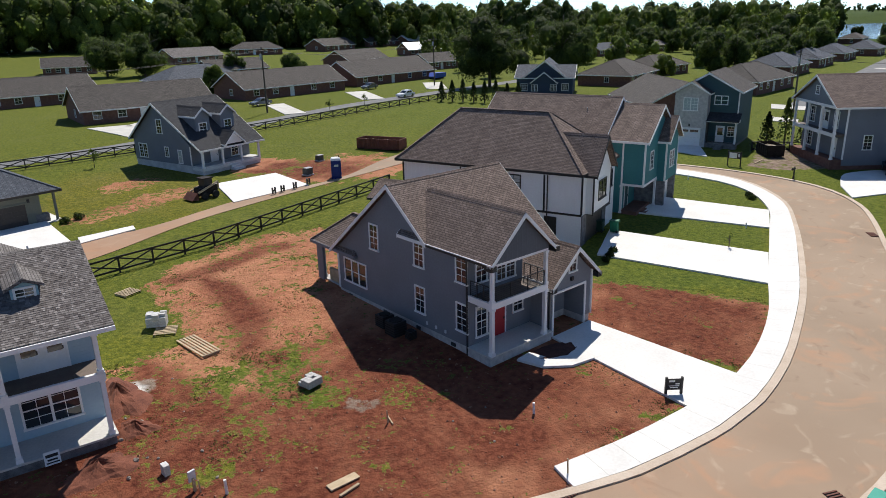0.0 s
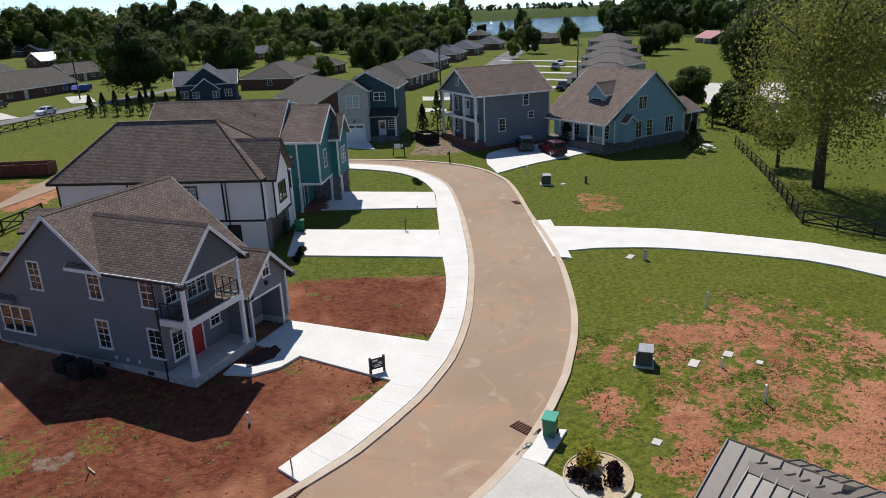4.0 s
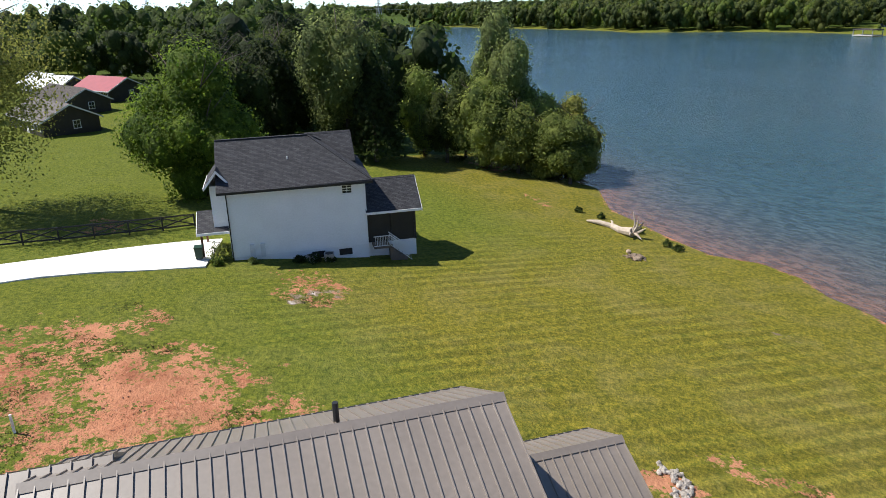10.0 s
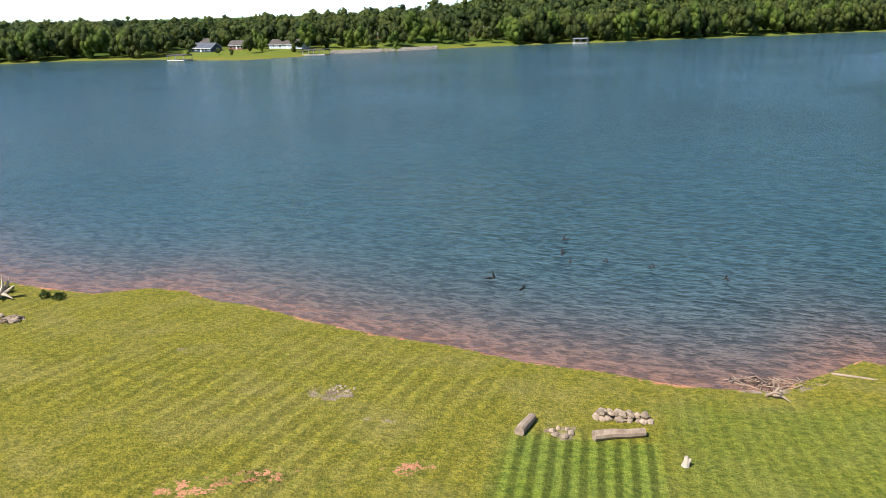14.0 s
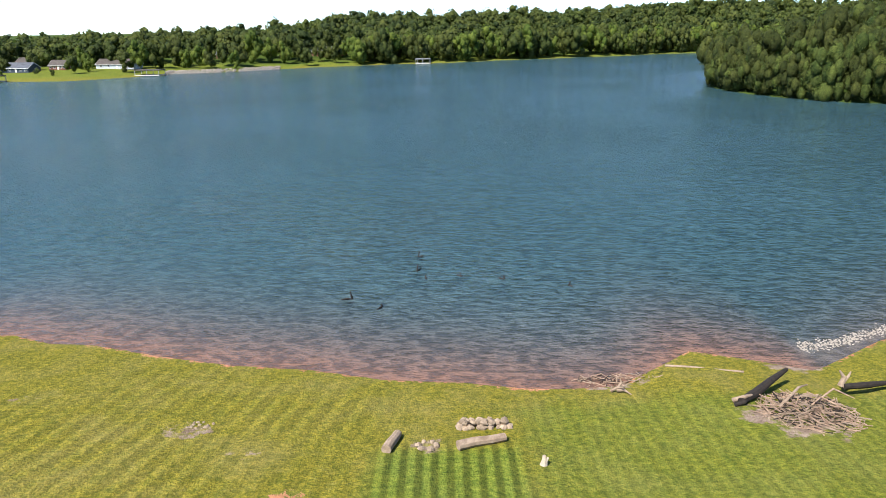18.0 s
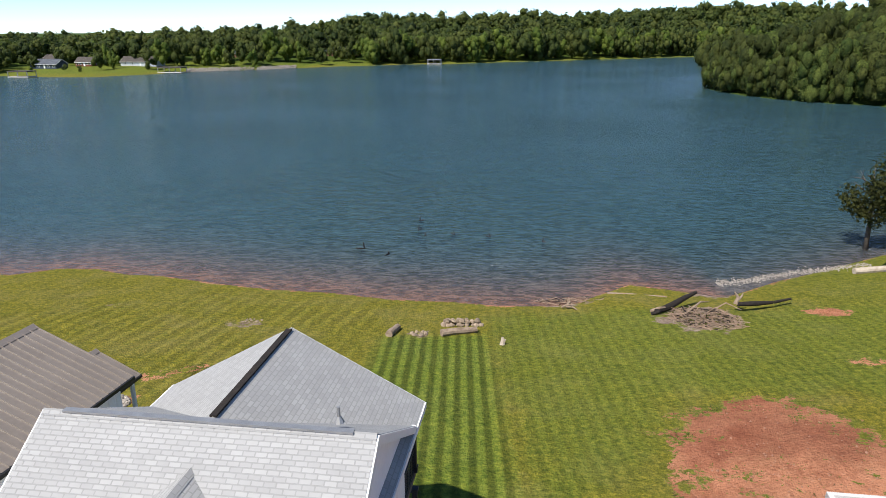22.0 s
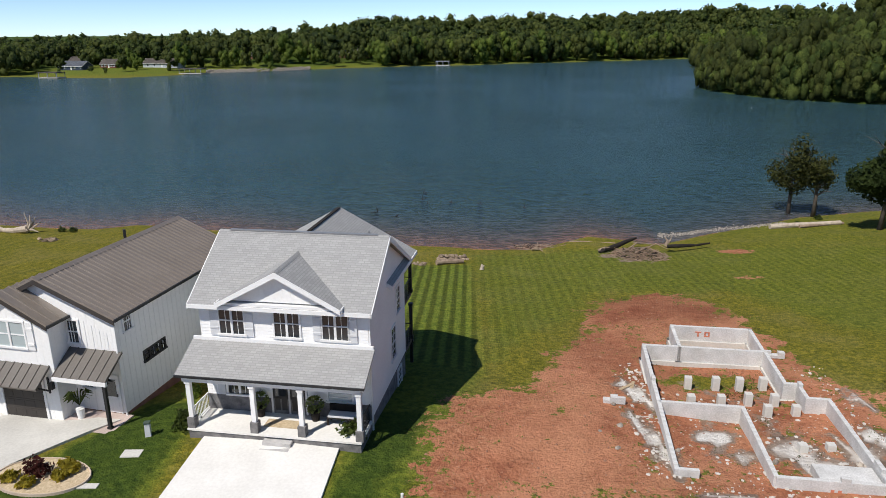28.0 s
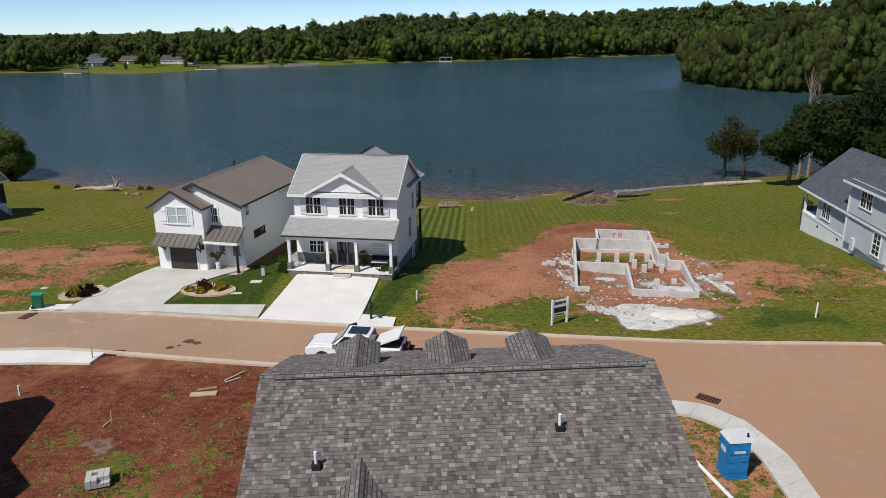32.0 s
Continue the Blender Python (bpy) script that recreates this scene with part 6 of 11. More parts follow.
def stone_house():
    h = thing("stone_house", -81.2, -6.0, 0, 116.2, "tall stone-fronted house with dark teal siding", "house")
    wall(h, -0.1, 4.3, 0, 10, 1.0, 8.5, PALE_STONE, "stone_front", "grey ledge stone garage bay")
    gable_wall(h, "y", 0, 4.0, [(-0.1, 8.5), (4.3, 8.5), (2.05, 9.75)], PALE_STONE)
    gable_roof(h, "y", -0.4, 5, 2.05, 10.1, -0.6, 8.55, 4.7, 8.55, ROOF_OLD)
    wall(h, 4.3, 8.0, 1.5, 11, 1.6, 8.8, DTEAL_LAP, label="dark teal lap siding")
    wall(h, 4.3, 7.97, 1.53, 10.97, 0.8, 1.6, STONE, "foundation")
    gable_wall(h, "y", 1.52, 11, [(-0.1, 8.5), (8.0, 8.7), (3.9, 10.9)], DTEAL_LAP)
    gable_roof(h, "y", 1.1, 11.4, 3.9, 11.2, -0.6, 8.55, 8.5, 8.7, ROOF_OLD)
    window(h, 2.05, 0, 6.2, 1.8, 1.6, units=2, glass=BLIND_GLASS)
    garage_door(h, 2.15, 0, 1.3, 2.7, 2.4, 0, WHITE, glazed=True)
    window(h, 5.7, 1.5, 7.0, 1.6, 1.05, units=2, cols=1, rows=1)
    wall(h, 4.3, 8.3, 0.2, 1.5, 1.0, 1.9, STONE, "porch_base")
    wall(h, 4.2, 8.4, 0.1, 1.5, 4.7, 5.0, WHITE, "beam")
    gable_roof(h, "x", 4.2, 8.5, 1.5, 5.9, 0.0, 4.95, 1.6, 5.85, ROOF_DARK, cap=False, boards=False)
    post(h, 8.1, 0.3, 1.9, 4.7, 0.2)
    post(h, 4.5, 0.3, 1.9, 4.7, 0.16, BLACK)
    door(h, 5.9, 1.5, 1.9, 0.95, 2.1, 0, WHITE, WHITE, True)
    window(h, 7.3, 1.5, 2.8, 0.8, 1.2)
    railing(h, (4.5, 0.3, 1.9), (5.6, 0.3, 1.9), 0.9, BLACK)
    railing(h, (6.6, 0.3, 1.9), (8.0, 0.3, 1.9), 0.9, BLACK)
    steps(h, 5.6, 6.6, 0.2, 1.1, 1.9, 4, STONE)
    wall(h, 7.9, 8.04, 1.44, 1.6, 1.6, 8.6, WHITE, "corner_board")
    Shape().box(2.0, 2.2, -0.15, 0, 4.0, 4.35).obj("wall_lamp", BLACK, h)
    return h


def porch_house():
    h = thing("grey_porch_house", -89.7, 6.3, 0, 57.7, "blue-grey house with white two-storey front porch", "house")
    W, D = 10.4, 11.6
    wall(h, 0, W, 1.3, D, 1.3, 8.3, GREY_LAP, label="blue-grey lap siding")
    wall(h, 0.03, W - 0.03, 1.33, D - 0.03, 0.5, 1.3, BRICK, "foundation")
    wall(h, 0.03, W - 0.03, 0, 1.33, 0.5, 2.0, BRICK, "porch_base")
    gable_wall(h, "y", 0.0, D, [(0, 8.2), (W, 8.2), (W / 2, 11.2)], GREY_LAP)
    gable_roof(h, "y", -0.4, D + 0.4, W / 2, 11.5, -0.5, 8.15, W + 0.5, 8.15, ROOF_BROWN, label="brown shingle roof")
    wall(h, 0, W, 0, 1.3, 4.75, 5.0, DECK, "balcony_floor")
    wall(h, -0.05, W + 0.05, -0.06, 0.1, 4.65, 5.05, WHITE, "beam")
    wall(h, -0.05, W + 0.05, -0.06, 0.1, 7.9, 8.2, WHITE, "beam")
    for u in (0.15, 3.5, 6.9, W - 0.15):
        post(h, u, 0.05, 2.0, 4.7, 0.24)
        post(h, u, 0.05, 5.0, 7.95, 0.24)
    for u in (2.2, 8.0):
        window(h, u, 1.3, 5.5, 1.0, 1.8)
    window(h, 2.2, 1.3, 2.5, 1.0, 1.9)
    for u in (4.6, 5.7):
        door(h, u, 1.3, 5.0, 0.9, 2.2, 0, WHITE, WHITE, True)
    door(h, 8.2, 1.3, 2.0, 1.0, 2.2, 0, WHITE, WHITE)
    window(h, W / 2, 0, 9.2, 0.7, 0.9)
    window(h, W, 4, 3.2, 0.9, 1.6, 90)
    window(h, W, 7.8, 6.4, 0.8, 1.4, 90)
    window(h, W, 8.6, 4.6, 0.8, 0.8, 90, rows=1)
    for y in (1.3, D):
        wall(h, W - 0.02, W + 0.04, y - 0.1, y + 0.1, 2.0, 8.2, WHITE, "corner_board")
    roof_vent(h, 7.6, 9.0, 9.6)
    return h


def sky_house():
    h = thing("sky_blue_house", -89.5, 31.0, 0, 67.4, "sky-blue cottage with dormer, wide porch and brown roof", "house")
    W = 11.2
    gable_wall(h, "x", -W, 0, [(1.9, 1.75), (16.0, 1.75), (16.0, 4.9), (9.07, 10.2), (1.9, 4.7)], SKY_LAP, "sky-blue lap siding")
    wall(h, -W + 0.03, -0.03, 0.0, 16, 0.0, 1.75, STONE, "foundation")
    gable_roof(h, "x", -W - 0.4, 0.4, 9.07, 10.55, -0.35, 4.45, 16.4, 4.75, ROOF_BROWN, label="brown shingle roof")
    wall(h, -W, 0, 0.0, 1.9, 1.6, 1.8, DECK, "porch_floor")
    wall(h, -W, 0, 0.0, 0.2, 4.1, 4.4, WHITE, "beam")
    for u in (-W + 0.2, -8.2, -5.6, -2.8, -0.2):
        post(h, u, 0.12, 1.8, 4.15, 0.22)
    railing(h, (-8.0, 0.12, 1.8), (-5.8, 0.12, 1.8), 0.9, WHITE)
    railing(h, (-2.6, 0.12, 1.8), (-0.4, 0.12, 1.8), 0.9, WHITE)
    dormer(h, -4.6, 3.0, 3.4, 8.2, 5.6, 7.8, 9.2, SKY_LAP, ROOF_BROWN, win_w=1.7, win_h=1.1)
    for u in (-9.5, -6.8, -1.4):
        window(h, u, 1.9, 2.2, 1.0, 1.8)
    door(h, -4.2, 1.9, 1.8, 1.0, 2.1, 0, BLACK, WHITE)
    window(h, 0, 7.2, 5.7, 1.5, 1.6, 90, units=2)
    for v in (6.6, 8.8):
        window(h, 0, v, 2.0, 1.1, 2.1, 90, units=1)
    window(h, 0, 12.9, 2.0, 1.6, 2.1, 90, units=2)
    gable_wall(h, "x", -0.2, 0.7, [(3.4, 1.75), (4.9, 1.75), (4.9, 4.5), (4.15, 5.0), (3.4, 4.5)], SKY_LAP)
    gable_roof(h, "x", -0.2, 1.0, 4.15, 5.3, 3.0, 4.4, 5.3, 4.4, ROOF_BROWN)
    wall(h, -6, 0, 16, 19.4, 1.6, 4.3, BLACK, label="dark screened back porch")
    wall(h, -6, 0, 16, 19.4, 0.0, 1.6, STONE, "foundation")
    gable_roof(h, "y", 16, 19.9, -3, 6.0, -6.5, 4.3, 0.5, 4.3, ROOF_BROWN)
    for v in (16.2, 17.8, 19.3):
        post(h, 0.02, v, 1.6, 4.3, 0.14, WHITE)
    for i in range(4):
        Shape().box(0.05 + 0.3 * i, 0.35 + 0.3 * i, 18.2, 19.3, 0.1, 1.5 - 0.36 * i).obj("step", DECK, h)
    wall(h, -0.02, 0.04, 1.85, 2.02, 1.75, 4.7, WHITE, "corner_board")
    wall(h, -0.02, 0.04, 15.9, 16.02, 1.75, 4.8, WHITE, "corner_board")
    return h


def lakeside_house():
    h = thing("white_lakeside_house", -57.9, 74.4, 0, 73.8, "two-storey white lap-sided house with charcoal roof", "house")
    L, W = 11.3, 9.0
    wall(h, 0, L, 0, W, -1.0, 4.75, WHITE_LAP, label="white lap siding")
    wall(h, 0.03, L - 0.03, 0.03, W - 0.03, -3.0, -1.0, WHITE, "foundation", "white painted block footing")
    gable_wall(h, "x", 0, 4, [(0, 4.7), (W, 4.7), (W / 2, 7.7)], WHITE_LAP)
    s = Shape()
    t = 0.14
    a, b = (-0.6, W / 2, 8.0), (7.1, W / 2, 8.0)
    c = [(-0.6, -0.5, 4.6), (11.9, -0.5, 4.75), (11.9, W + 0.5, 4.75), (-0.6, W + 0.5, 4.6)]
    for p in ((c[0], c[1], b, a), (c[1], c[2], b), (c[2], c[3], a, b)):
        s.prism(p, (0, 0, -t))
    roof = s.obj("roof", ROOF_DARK, h, "charcoal shingle roof, hipped towards the lake")
    Shape().beam(a, b, 0.3, 0.06).beam(b, c[1], 0.25, 0.06).beam(b, c[2], 0.25, 0.06).obj("ridge_cap", ROOF_DARK, roof)
    Shape().box(-0.6, 11.9, -0.58, -0.5, 4.45, 4.66).obj("gutter", BLACK, roof)
    gable_roof(h, "x", 7.0, 11.0, 6.3, 7.8, 3.6, 5.6, 9.5, 5.2, ROOF_DARK, BLACK, label="charcoal shingle cross gable")
    downpipe(h, 0.08, -0.06, -1.5, 4.5, BLACK)
    downpipe(h, L - 0.05, -0.06, -2.2, 4.5, WHITE)
    window(h, 9.75, 0, 3.65, 0.75, 0.85)
    for x in (1.65, 2.5):
        Shape().box(x - 0.19, x + 0.19, -0.22, 0.0, -1.1, 0.02).obj("meter_box", PALE_PLASTIC, h)
    for x in (7.0, 9.3):
        Shape().box(x - 0.55, x + 0.55, -0.03, 0.02, -1.75, -1.2).obj("crawl_vent", BLACK, h)
    for x in (6.4, 7.8):
        ac = Shape().box(x - 0.4, x + 0.4, -1.2, -0.4, -2.1, -1.2).obj("air_conditioner", METAL, h)
        Shape().tube([(x, -0.8, -1.22), (x, -0.8, -1.17)], [0.33, 0.33], 14).obj("fan_grille", BLACK, ac)
    # screened porch and steps towards the lake
    wall(h, L, 15.5, 0.3, 5.0, -2.9, -1.0, WHITE, "foundation")
    wall(h, L, 15.5, 0.3, 5.0, -1.0, 1.7, BLACK, "screen", "black insect screens")
    for x, y in ((15.45, 0.3), (13.4, 0.28), (15.45, 5.0)):
        post(h, x, y, -1.0, 1.75, 0.14, BLACK)
    wall(h, L, 15.6, 0.2, 5.1, 1.62, 1.9, WHITE, "beam")
    gable_roof(h, "x", L - 0.1, 16.0, 2.6, 4.1, -0.3, 1.85, 5.5, 1.85, ROOF_DARK, WHITE, label="charcoal shingle porch roof")
    wall(h, L + 0.3, 13.0, -1.2, 0.3, -1.15, -1.0, DECK, "landing")
    for i in range(6):
        Shape().box(13.0 + 0.28 * i, 13.3 + 0.28 * i, -1.2, -0.2, -2.9, -1.2 - 0.25 * i).obj("step", DECK, h)
    railing(h, (L + 0.3, -1.2, -1.0), (13.0, -1.2, -1.0), 0.95, WHITE)
    railing(h, (13.0, -1.2, -1.0), (14.8, -1.2, -2.5), 0.95, WHITE)
    railing(h, (13.0, -0.2, -1.0), (14.8, -0.2, -2.5), 0.95, WHITE)
    wall(h, 13.4, 16.4, -1.6, 0.2, -2.85, -2.6, OLD_CONCRETE, "patio")
    # street end
    wall(h, -1.2, 0, 1.0, 5.0, 0.9, 4.9, WHITE_LAP)
    gable_roof(h, "y", 0.5, 5.5, -0.5, 6.3, -1.6, 4.9, 0.6, 5.0, ROOF_DARK, WHITE)
    gable_roof(h, "x", -2.6, 0.2, 3.0, 2.4, 0.4, 1.2, 5.6, 1.2, ROOF_DARK, WHITE)
    for y in (0.8, 5.2):
        post(h, -2.3, y, -1.4, 1.3, 0.16, RUST)
    roof_vent(h, 5.2, 2.2, 6.3, WHITE)
    return h


# ---- white house with the metal roof ----
def metal_house():
    h = thing("metal_roof_house", -15.28, 59.85, 0, -13.0, "white boarded house with a taupe standing-seam metal roof", "house")
    W, D, Z = 7.6, 12.0, 0.15
    gable_wall(h, "y", 0, D, [(-W - 0.4, Z), (-0.2, Z), (-0.2, 5.55), (-4.2, 7.25), (-W - 0.4, 5.55)], WHITE_BATTEN, "white board-and-batten walls")
    wall(h, -W - 0.37, -0.23, 0.03, D - 0.03, -2.6, Z, BRICK, "foundation", "red-brown brick footing")

    def metal_slope(y0, y1, r, zr, e, ze, n, label):
        roof = Shape().prism([(r, y0, zr), (e, y0, ze), (e, y0, ze - 0.1), (r, y0, zr - 0.1)], (0, y1 - y0, 0)).obj("roof", METAL_ROOF, h, label)
        for i in range(n + 1):
            y = y0 + 0.03 + (y1 - y0 - 0.06) * i / n
            Shape().beam((r, y, zr + 0.02), (e, y, ze + 0.02), 0.035, 0.06).obj("seam", METAL_ROOF, roof)
        Shape().prism([(e, y0, ze + 0.01), (e + 0.08 * (1 if e > r else -1), y0, ze), (e + 0.08 * (1 if e > r else -1), y0, ze - 0.14), (e, y0, ze - 0.14)], (0, y1 - y0, 0)).obj("gutter", BLACK, roof)
        return roof
    metal_slope(-0.35, D + 0.45, -4.2, 7.45, 0.15, 5.6, 34, "taupe standing-seam metal roof")
    metal_slope(-0.35, D + 0.45, -4.2, 7.45, -W - 0.65, 5.45, 34, "taupe standing-seam metal roof")
    Shape().prism([(-4.45, -0.37, 7.37), (-4.2, -0.37, 7.53), (-3.95, -0.37, 7.37), (-4.2, -0.37, 7.39)], (0, D + 0.84, 0)).obj("ridge_cap", METAL_ROOF, h)
    for sg, e, ze in ((1, 0.15, 5.6), (-1, -W - 0.65, 5.45)):
        Shape().prism([(-4.2, -0.37, 7.4), (e, -0.37, ze - 0.05), (e, -0.37, ze - 0.3), (-4.2, -0.37, 7.14)], (0, 0.05, 0)).obj("rake_board", DARK_BROWN, h)
    for i in range(28):
        Shape().box(-0.2, -0.185, 0.3 + i * 0.42, 0.35 + i * 0.42, 0.2, 5.45).obj("batten", WHITE, h)
    for i in range(6):
        Shape().box(-2.8 + i * 0.42, -2.75 + i * 0.42, -0.015, 0.0, 0.2, 5.4 + 0.19 - 0.19 * i).obj("batten", WHITE, h)
    # garage gable
    gable_wall(h, "y", -1.2, 0.1, [(-7.6, 0.0), (-3.05, 0.0), (-3.05, 5.45), (-5.55, 6.75), (-7.6, 5.45)], WHITE_BATTEN, "white garage bay")
    metal_slope(-1.55, 1.6, -5.55, 7.0, -2.75, 5.5, 6, "taupe metal garage gable")
    metal_slope(-1.55, 1.6, -5.55, 7.0, -7.95, 5.45, 6, "taupe metal garage gable")
    Shape().prism([(-5.55, -1.58, 6.95), (-2.75, -1.58, 5.45), (-2.75, -1.58, 5.25), (-5.55, -1.58, 6.7)], (0, 0.05, 0)).prism([(-5.55, -1.58, 6.95), (-7.95, -1.58, 5.4), (-7.95, -1.58, 5.2), (-5.55, -1.58, 6.7)], (0, 0.05, 0)).obj("rake_board", DARK_BROWN, h)
    window(h, -5.35, -1.2, 4.05, 1.8, 1.35, units=2, cols=1, rows=1, glass=BLIND_GLASS)
    for x in (-6.6, -4.1):
        sh = Shape().box(x - 0.2, x + 0.2, -1.26, -1.2, 3.95, 5.45).obj("shutter", WHITE, h)
        Shape().box(x - 0.2, x + 0.2, -1.29, -1.25, 4.2, 4.32).obj("shutter_bar", WHITE, sh)
        Shape().box(x - 0.2, x + 0.2, -1.29, -1.25, 5.05, 5.17).obj("shutter_bar", WHITE, sh)
    garage_door(h, -5.2, -1.2, 0.0, 2.5, 2.2, 0, DARK_BROWN, WHITE)

    def awning(x0, x1, y0, y1, z0, z1, n):
        a = Shape().prism([(x0, y1, z1), (x0, y0, z0), (x0, y0, z0 - 0.08), (x0, y1, z1 - 0.08)], (x1 - x0, 0, 0)).obj("awning", AWNING, h, "dark brown standing-seam awning")
        for i in range(n + 1):
            x = x0 + 0.03 + (x1 - x0 - 0.06) * i / n
            Shape().beam((x, y1, z1 + 0.02), (x, y0, z0 + 0.02), 0.035, 0.05).obj("seam", AWNING, a)
        return a
    awning(-7.5, -3.3, -2.3, -1.2, 2.35, 3.15, 8)
    for x in (-6.9, -3.55):
        Shape().beam((x, -1.2, 1.7), (x, -2.1, 2.35), 0.09, 0.09).beam((x, -1.22, 1.6), (x, -1.22, 2.5), 0.09, 0.09).obj("bracket", BLACK, h)
    awning(-3.0, 0.1, -1.5, 0.0, 2.75, 3.7, 6)
    wall(h, -3.0, 0.1, -1.55, -1.4, 2.5, 2.72, WHITE, "beam")
    post(h, -0.1, -1.4, 0.0, 2.6, 0.16, BLACK)
    wall(h, -3.0, 0.2, -1.9, 0, -0.2, 0.1, PINK_SLAB, "porch_floor")
    wall(h, -3.0, -0.6, -2.3, -1.9, -0.2, -0.02, PINK_SLAB, "step")
    door(h, -0.9, 0, 0.15, 0.9, 2.1, 0, WHITE, WHITE, True)
    window(h, -2.2, 0, 1.5, 0.5, 0.9, rows=1)
    window(h, -2.6, 0, 4.0, 0.6, 1.2, rows=1)
    window(h, -0.2, 1.0, 4.5, 0.55, 1.0, 90, rows=1)
    window(h, -0.2, 2.9, 2.25, 1.8, 0.5, 90, units=4, cols=1, rows=1, trim=BLACK)
    Shape().box(-3.35, -3.2, -1.4, -1.2, 1.9, 2.3).obj("wall_lamp", BLACK, h)
    downpipe(h, -0.13, -0.06, -0.3, 5.5, WHITE)
    # low rear wing
    gable_wall(h, "y", D, D + 3.6, [(-7.7, -2.5), (-3.75, -2.5), (-3.75, 2.8), (-5.75, 3.65), (-7.7, 2.8)], WHITE_BATTEN)
    metal_slope(D, D + 5.5, -5.75, 3.85, -3.4, 2.75, 16, "taupe metal rear roof")
    metal_slope(D, D + 5.5, -5.75, 3.85, -8.05, 2.75, 16, "taupe metal rear roof")
    Shape().prism([(-5.98, D, 3.78), (-5.75, D, 3.93), (-5.52, D, 3.78)], (0, 5.52, 0)).obj("ridge_cap", METAL_ROOF, h)
    for x in (-7.7, -3.75):
        post(h, x, D + 5.2, -2.9, 2.75, 0.16, WHITE)
    Shape().tube([(-4.75, 7.6, 6.95), (-4.75, 7.6, 7.85)], [0.09, 0.09]).obj("roof_vent", BLACK, h)
    return h


# ---- white house with the pale roof and front porch ----
def white_house():
    h = thing("white_porch_house", -2.3, 58.5, 0, -9.2, "white house with pale grey shingles and a stone-footed porch", "house")
    X0, X1, F = -8.55, 0.0, 0.85
    gable_wall(h, "x", X0, X1, [(-0.6, F), (7.4, F), (7.4, 6.75), (3.0, 9.0), (-0.6, 6.55)], WHITE_LAP, "white lap siding")
    wall(h, X0 + 0.03, X1 - 0.03, -0.5, 7.3, -2.6, F, STONE, "foundation", "dark ledge stone footing")
    gable_roof(h, "x", X0 - 0.3, X1 + 0.3, 3.0, 9.3, -1.1, 6.7, 7.9, 6.6, ROOF_PALE, label="pale grey shingle roof")
    Shape().box(X0 + 0.3, X1 - 0.3, 2.9, 3.1, 9.3, 9.36).obj("ridge_vent", METAL, h)
    # rear wing with its ridge running back, open porches on two floors
    wall(h, -8.3, -0.6, 7.4, 8.6, F, 6.5, WHITE_LAP)
    gable_wall(h, "y", 7.3, 9.2, [(-8.6, 6.4), (-0.1, 6.4), (-4.37, 8.75)], WHITE_LAP)
    gable_roof(h, "y", 3.2, 9.6, -4.37, 9.08, -9.05, 6.52, 0.32, 6.52, ROOF_PALE, cap=False, label="pale grey shingle rear gable")
    Shape().box(-4.47, -4.27, 3.6, 9.4, 9.06, 9.12).obj("ridge_vent", CHAR, h)
    for z0, z1 in ((F, 3.2), (3.9, 6.4)):
        for x in (-8.4, -4.4, -0.05):
            post(h, x, 9.3, z0, z1, 0.18, BLACK)
        wall(h, -8.5, 0.0, 7.4, 9.4, z0 - 0.18, z0, DECK, "deck")
        railing(h, (-0.05, 7.5, z0), (-0.05, 9.3, z0), 0.95, BLACK, True)
        railing(h, (-8.4, 9.35, z0), (-0.1, 9.35, z0), 0.95, BLACK, True)
    for x in (-8.4, -4.4, -0.05):
        post(h, x, 9.3, -2.8, F - 0.1, 0.18, BLACK)
    # front gable
    gable_wall(h, "y", -0.95, 0.5, [(-6.85, 6.95), (-1.55, 6.95), (-4.2, 8.35)], WHITE_BATTEN)
    gable_roof(h, "y", -1.3, 2.6, -4.2, 8.6, -7.3, 6.9, -1.1, 6.9, ROOF_PALE, label="pale shingle front gable")
    Shape().box(-7.1, -1.3, -1.1, -0.55, 6.72, 6.86).obj("gable_shelf", WHITE, h)
    for x in (-6.88, -4.05, -1.62):
        window(h, x, -0.6, 5.05, 1.25, 1.4, units=2, cols=2, rows=1)
    for x in (-7.78, -5.98, -2.5, -0.75):
        sh = Shape().box(x - 0.22, x + 0.22, -0.66, -0.6, 4.95, 6.5).obj("shutter", PALE_PLASTIC, h)
        Shape().box(x - 0.22, x + 0.22, -0.69, -0.65, 5.3, 5.4).obj("shutter_bar", PALE_PLASTIC, sh)
        Shape().box(x - 0.22, x + 0.22, -0.69, -0.65, 6.05, 6.15).obj("shutter_bar", PALE_PLASTIC, sh)
    # porch
    Shape().prism([(X0 - 0.45, -0.6, 4.72), (X0 - 0.45, -2.7, 3.72), (X0 - 0.45, -2.7, 3.58), (X0 - 0.45, -0.6, 4.58)], (X1 - X0 + 0.75, 0, 0)).obj("roof", ROOF_PALE, h, "pale grey shingle porch roof")
    Shape().box(X0 - 0.45, X1 + 0.3, -2.78, -2.7, 3.6, 3.7).obj("gutter", BLACK, h)
    Shape().box(X0 - 0.4, X1 + 0.25, -0.7, -0.61, 4.66, 4.84).obj("flashing_board", WHITE, h)
    wall(h, X0 - 0.2, X1 + 0.1, -2.55, -2.35, 3.3, 3.56, WHITE, "beam")
    wall(h, X0 - 0.1, X1, -2.6, -0.55, -0.4, F - 0.12, STONE, "porch_base", "dark ledge stone porch base")
    wall(h, X0 - 0.15, X1 + 0.05, -2.66, -0.6, F - 0.12, F - 0.02, CONCRETE, "porch_floor")
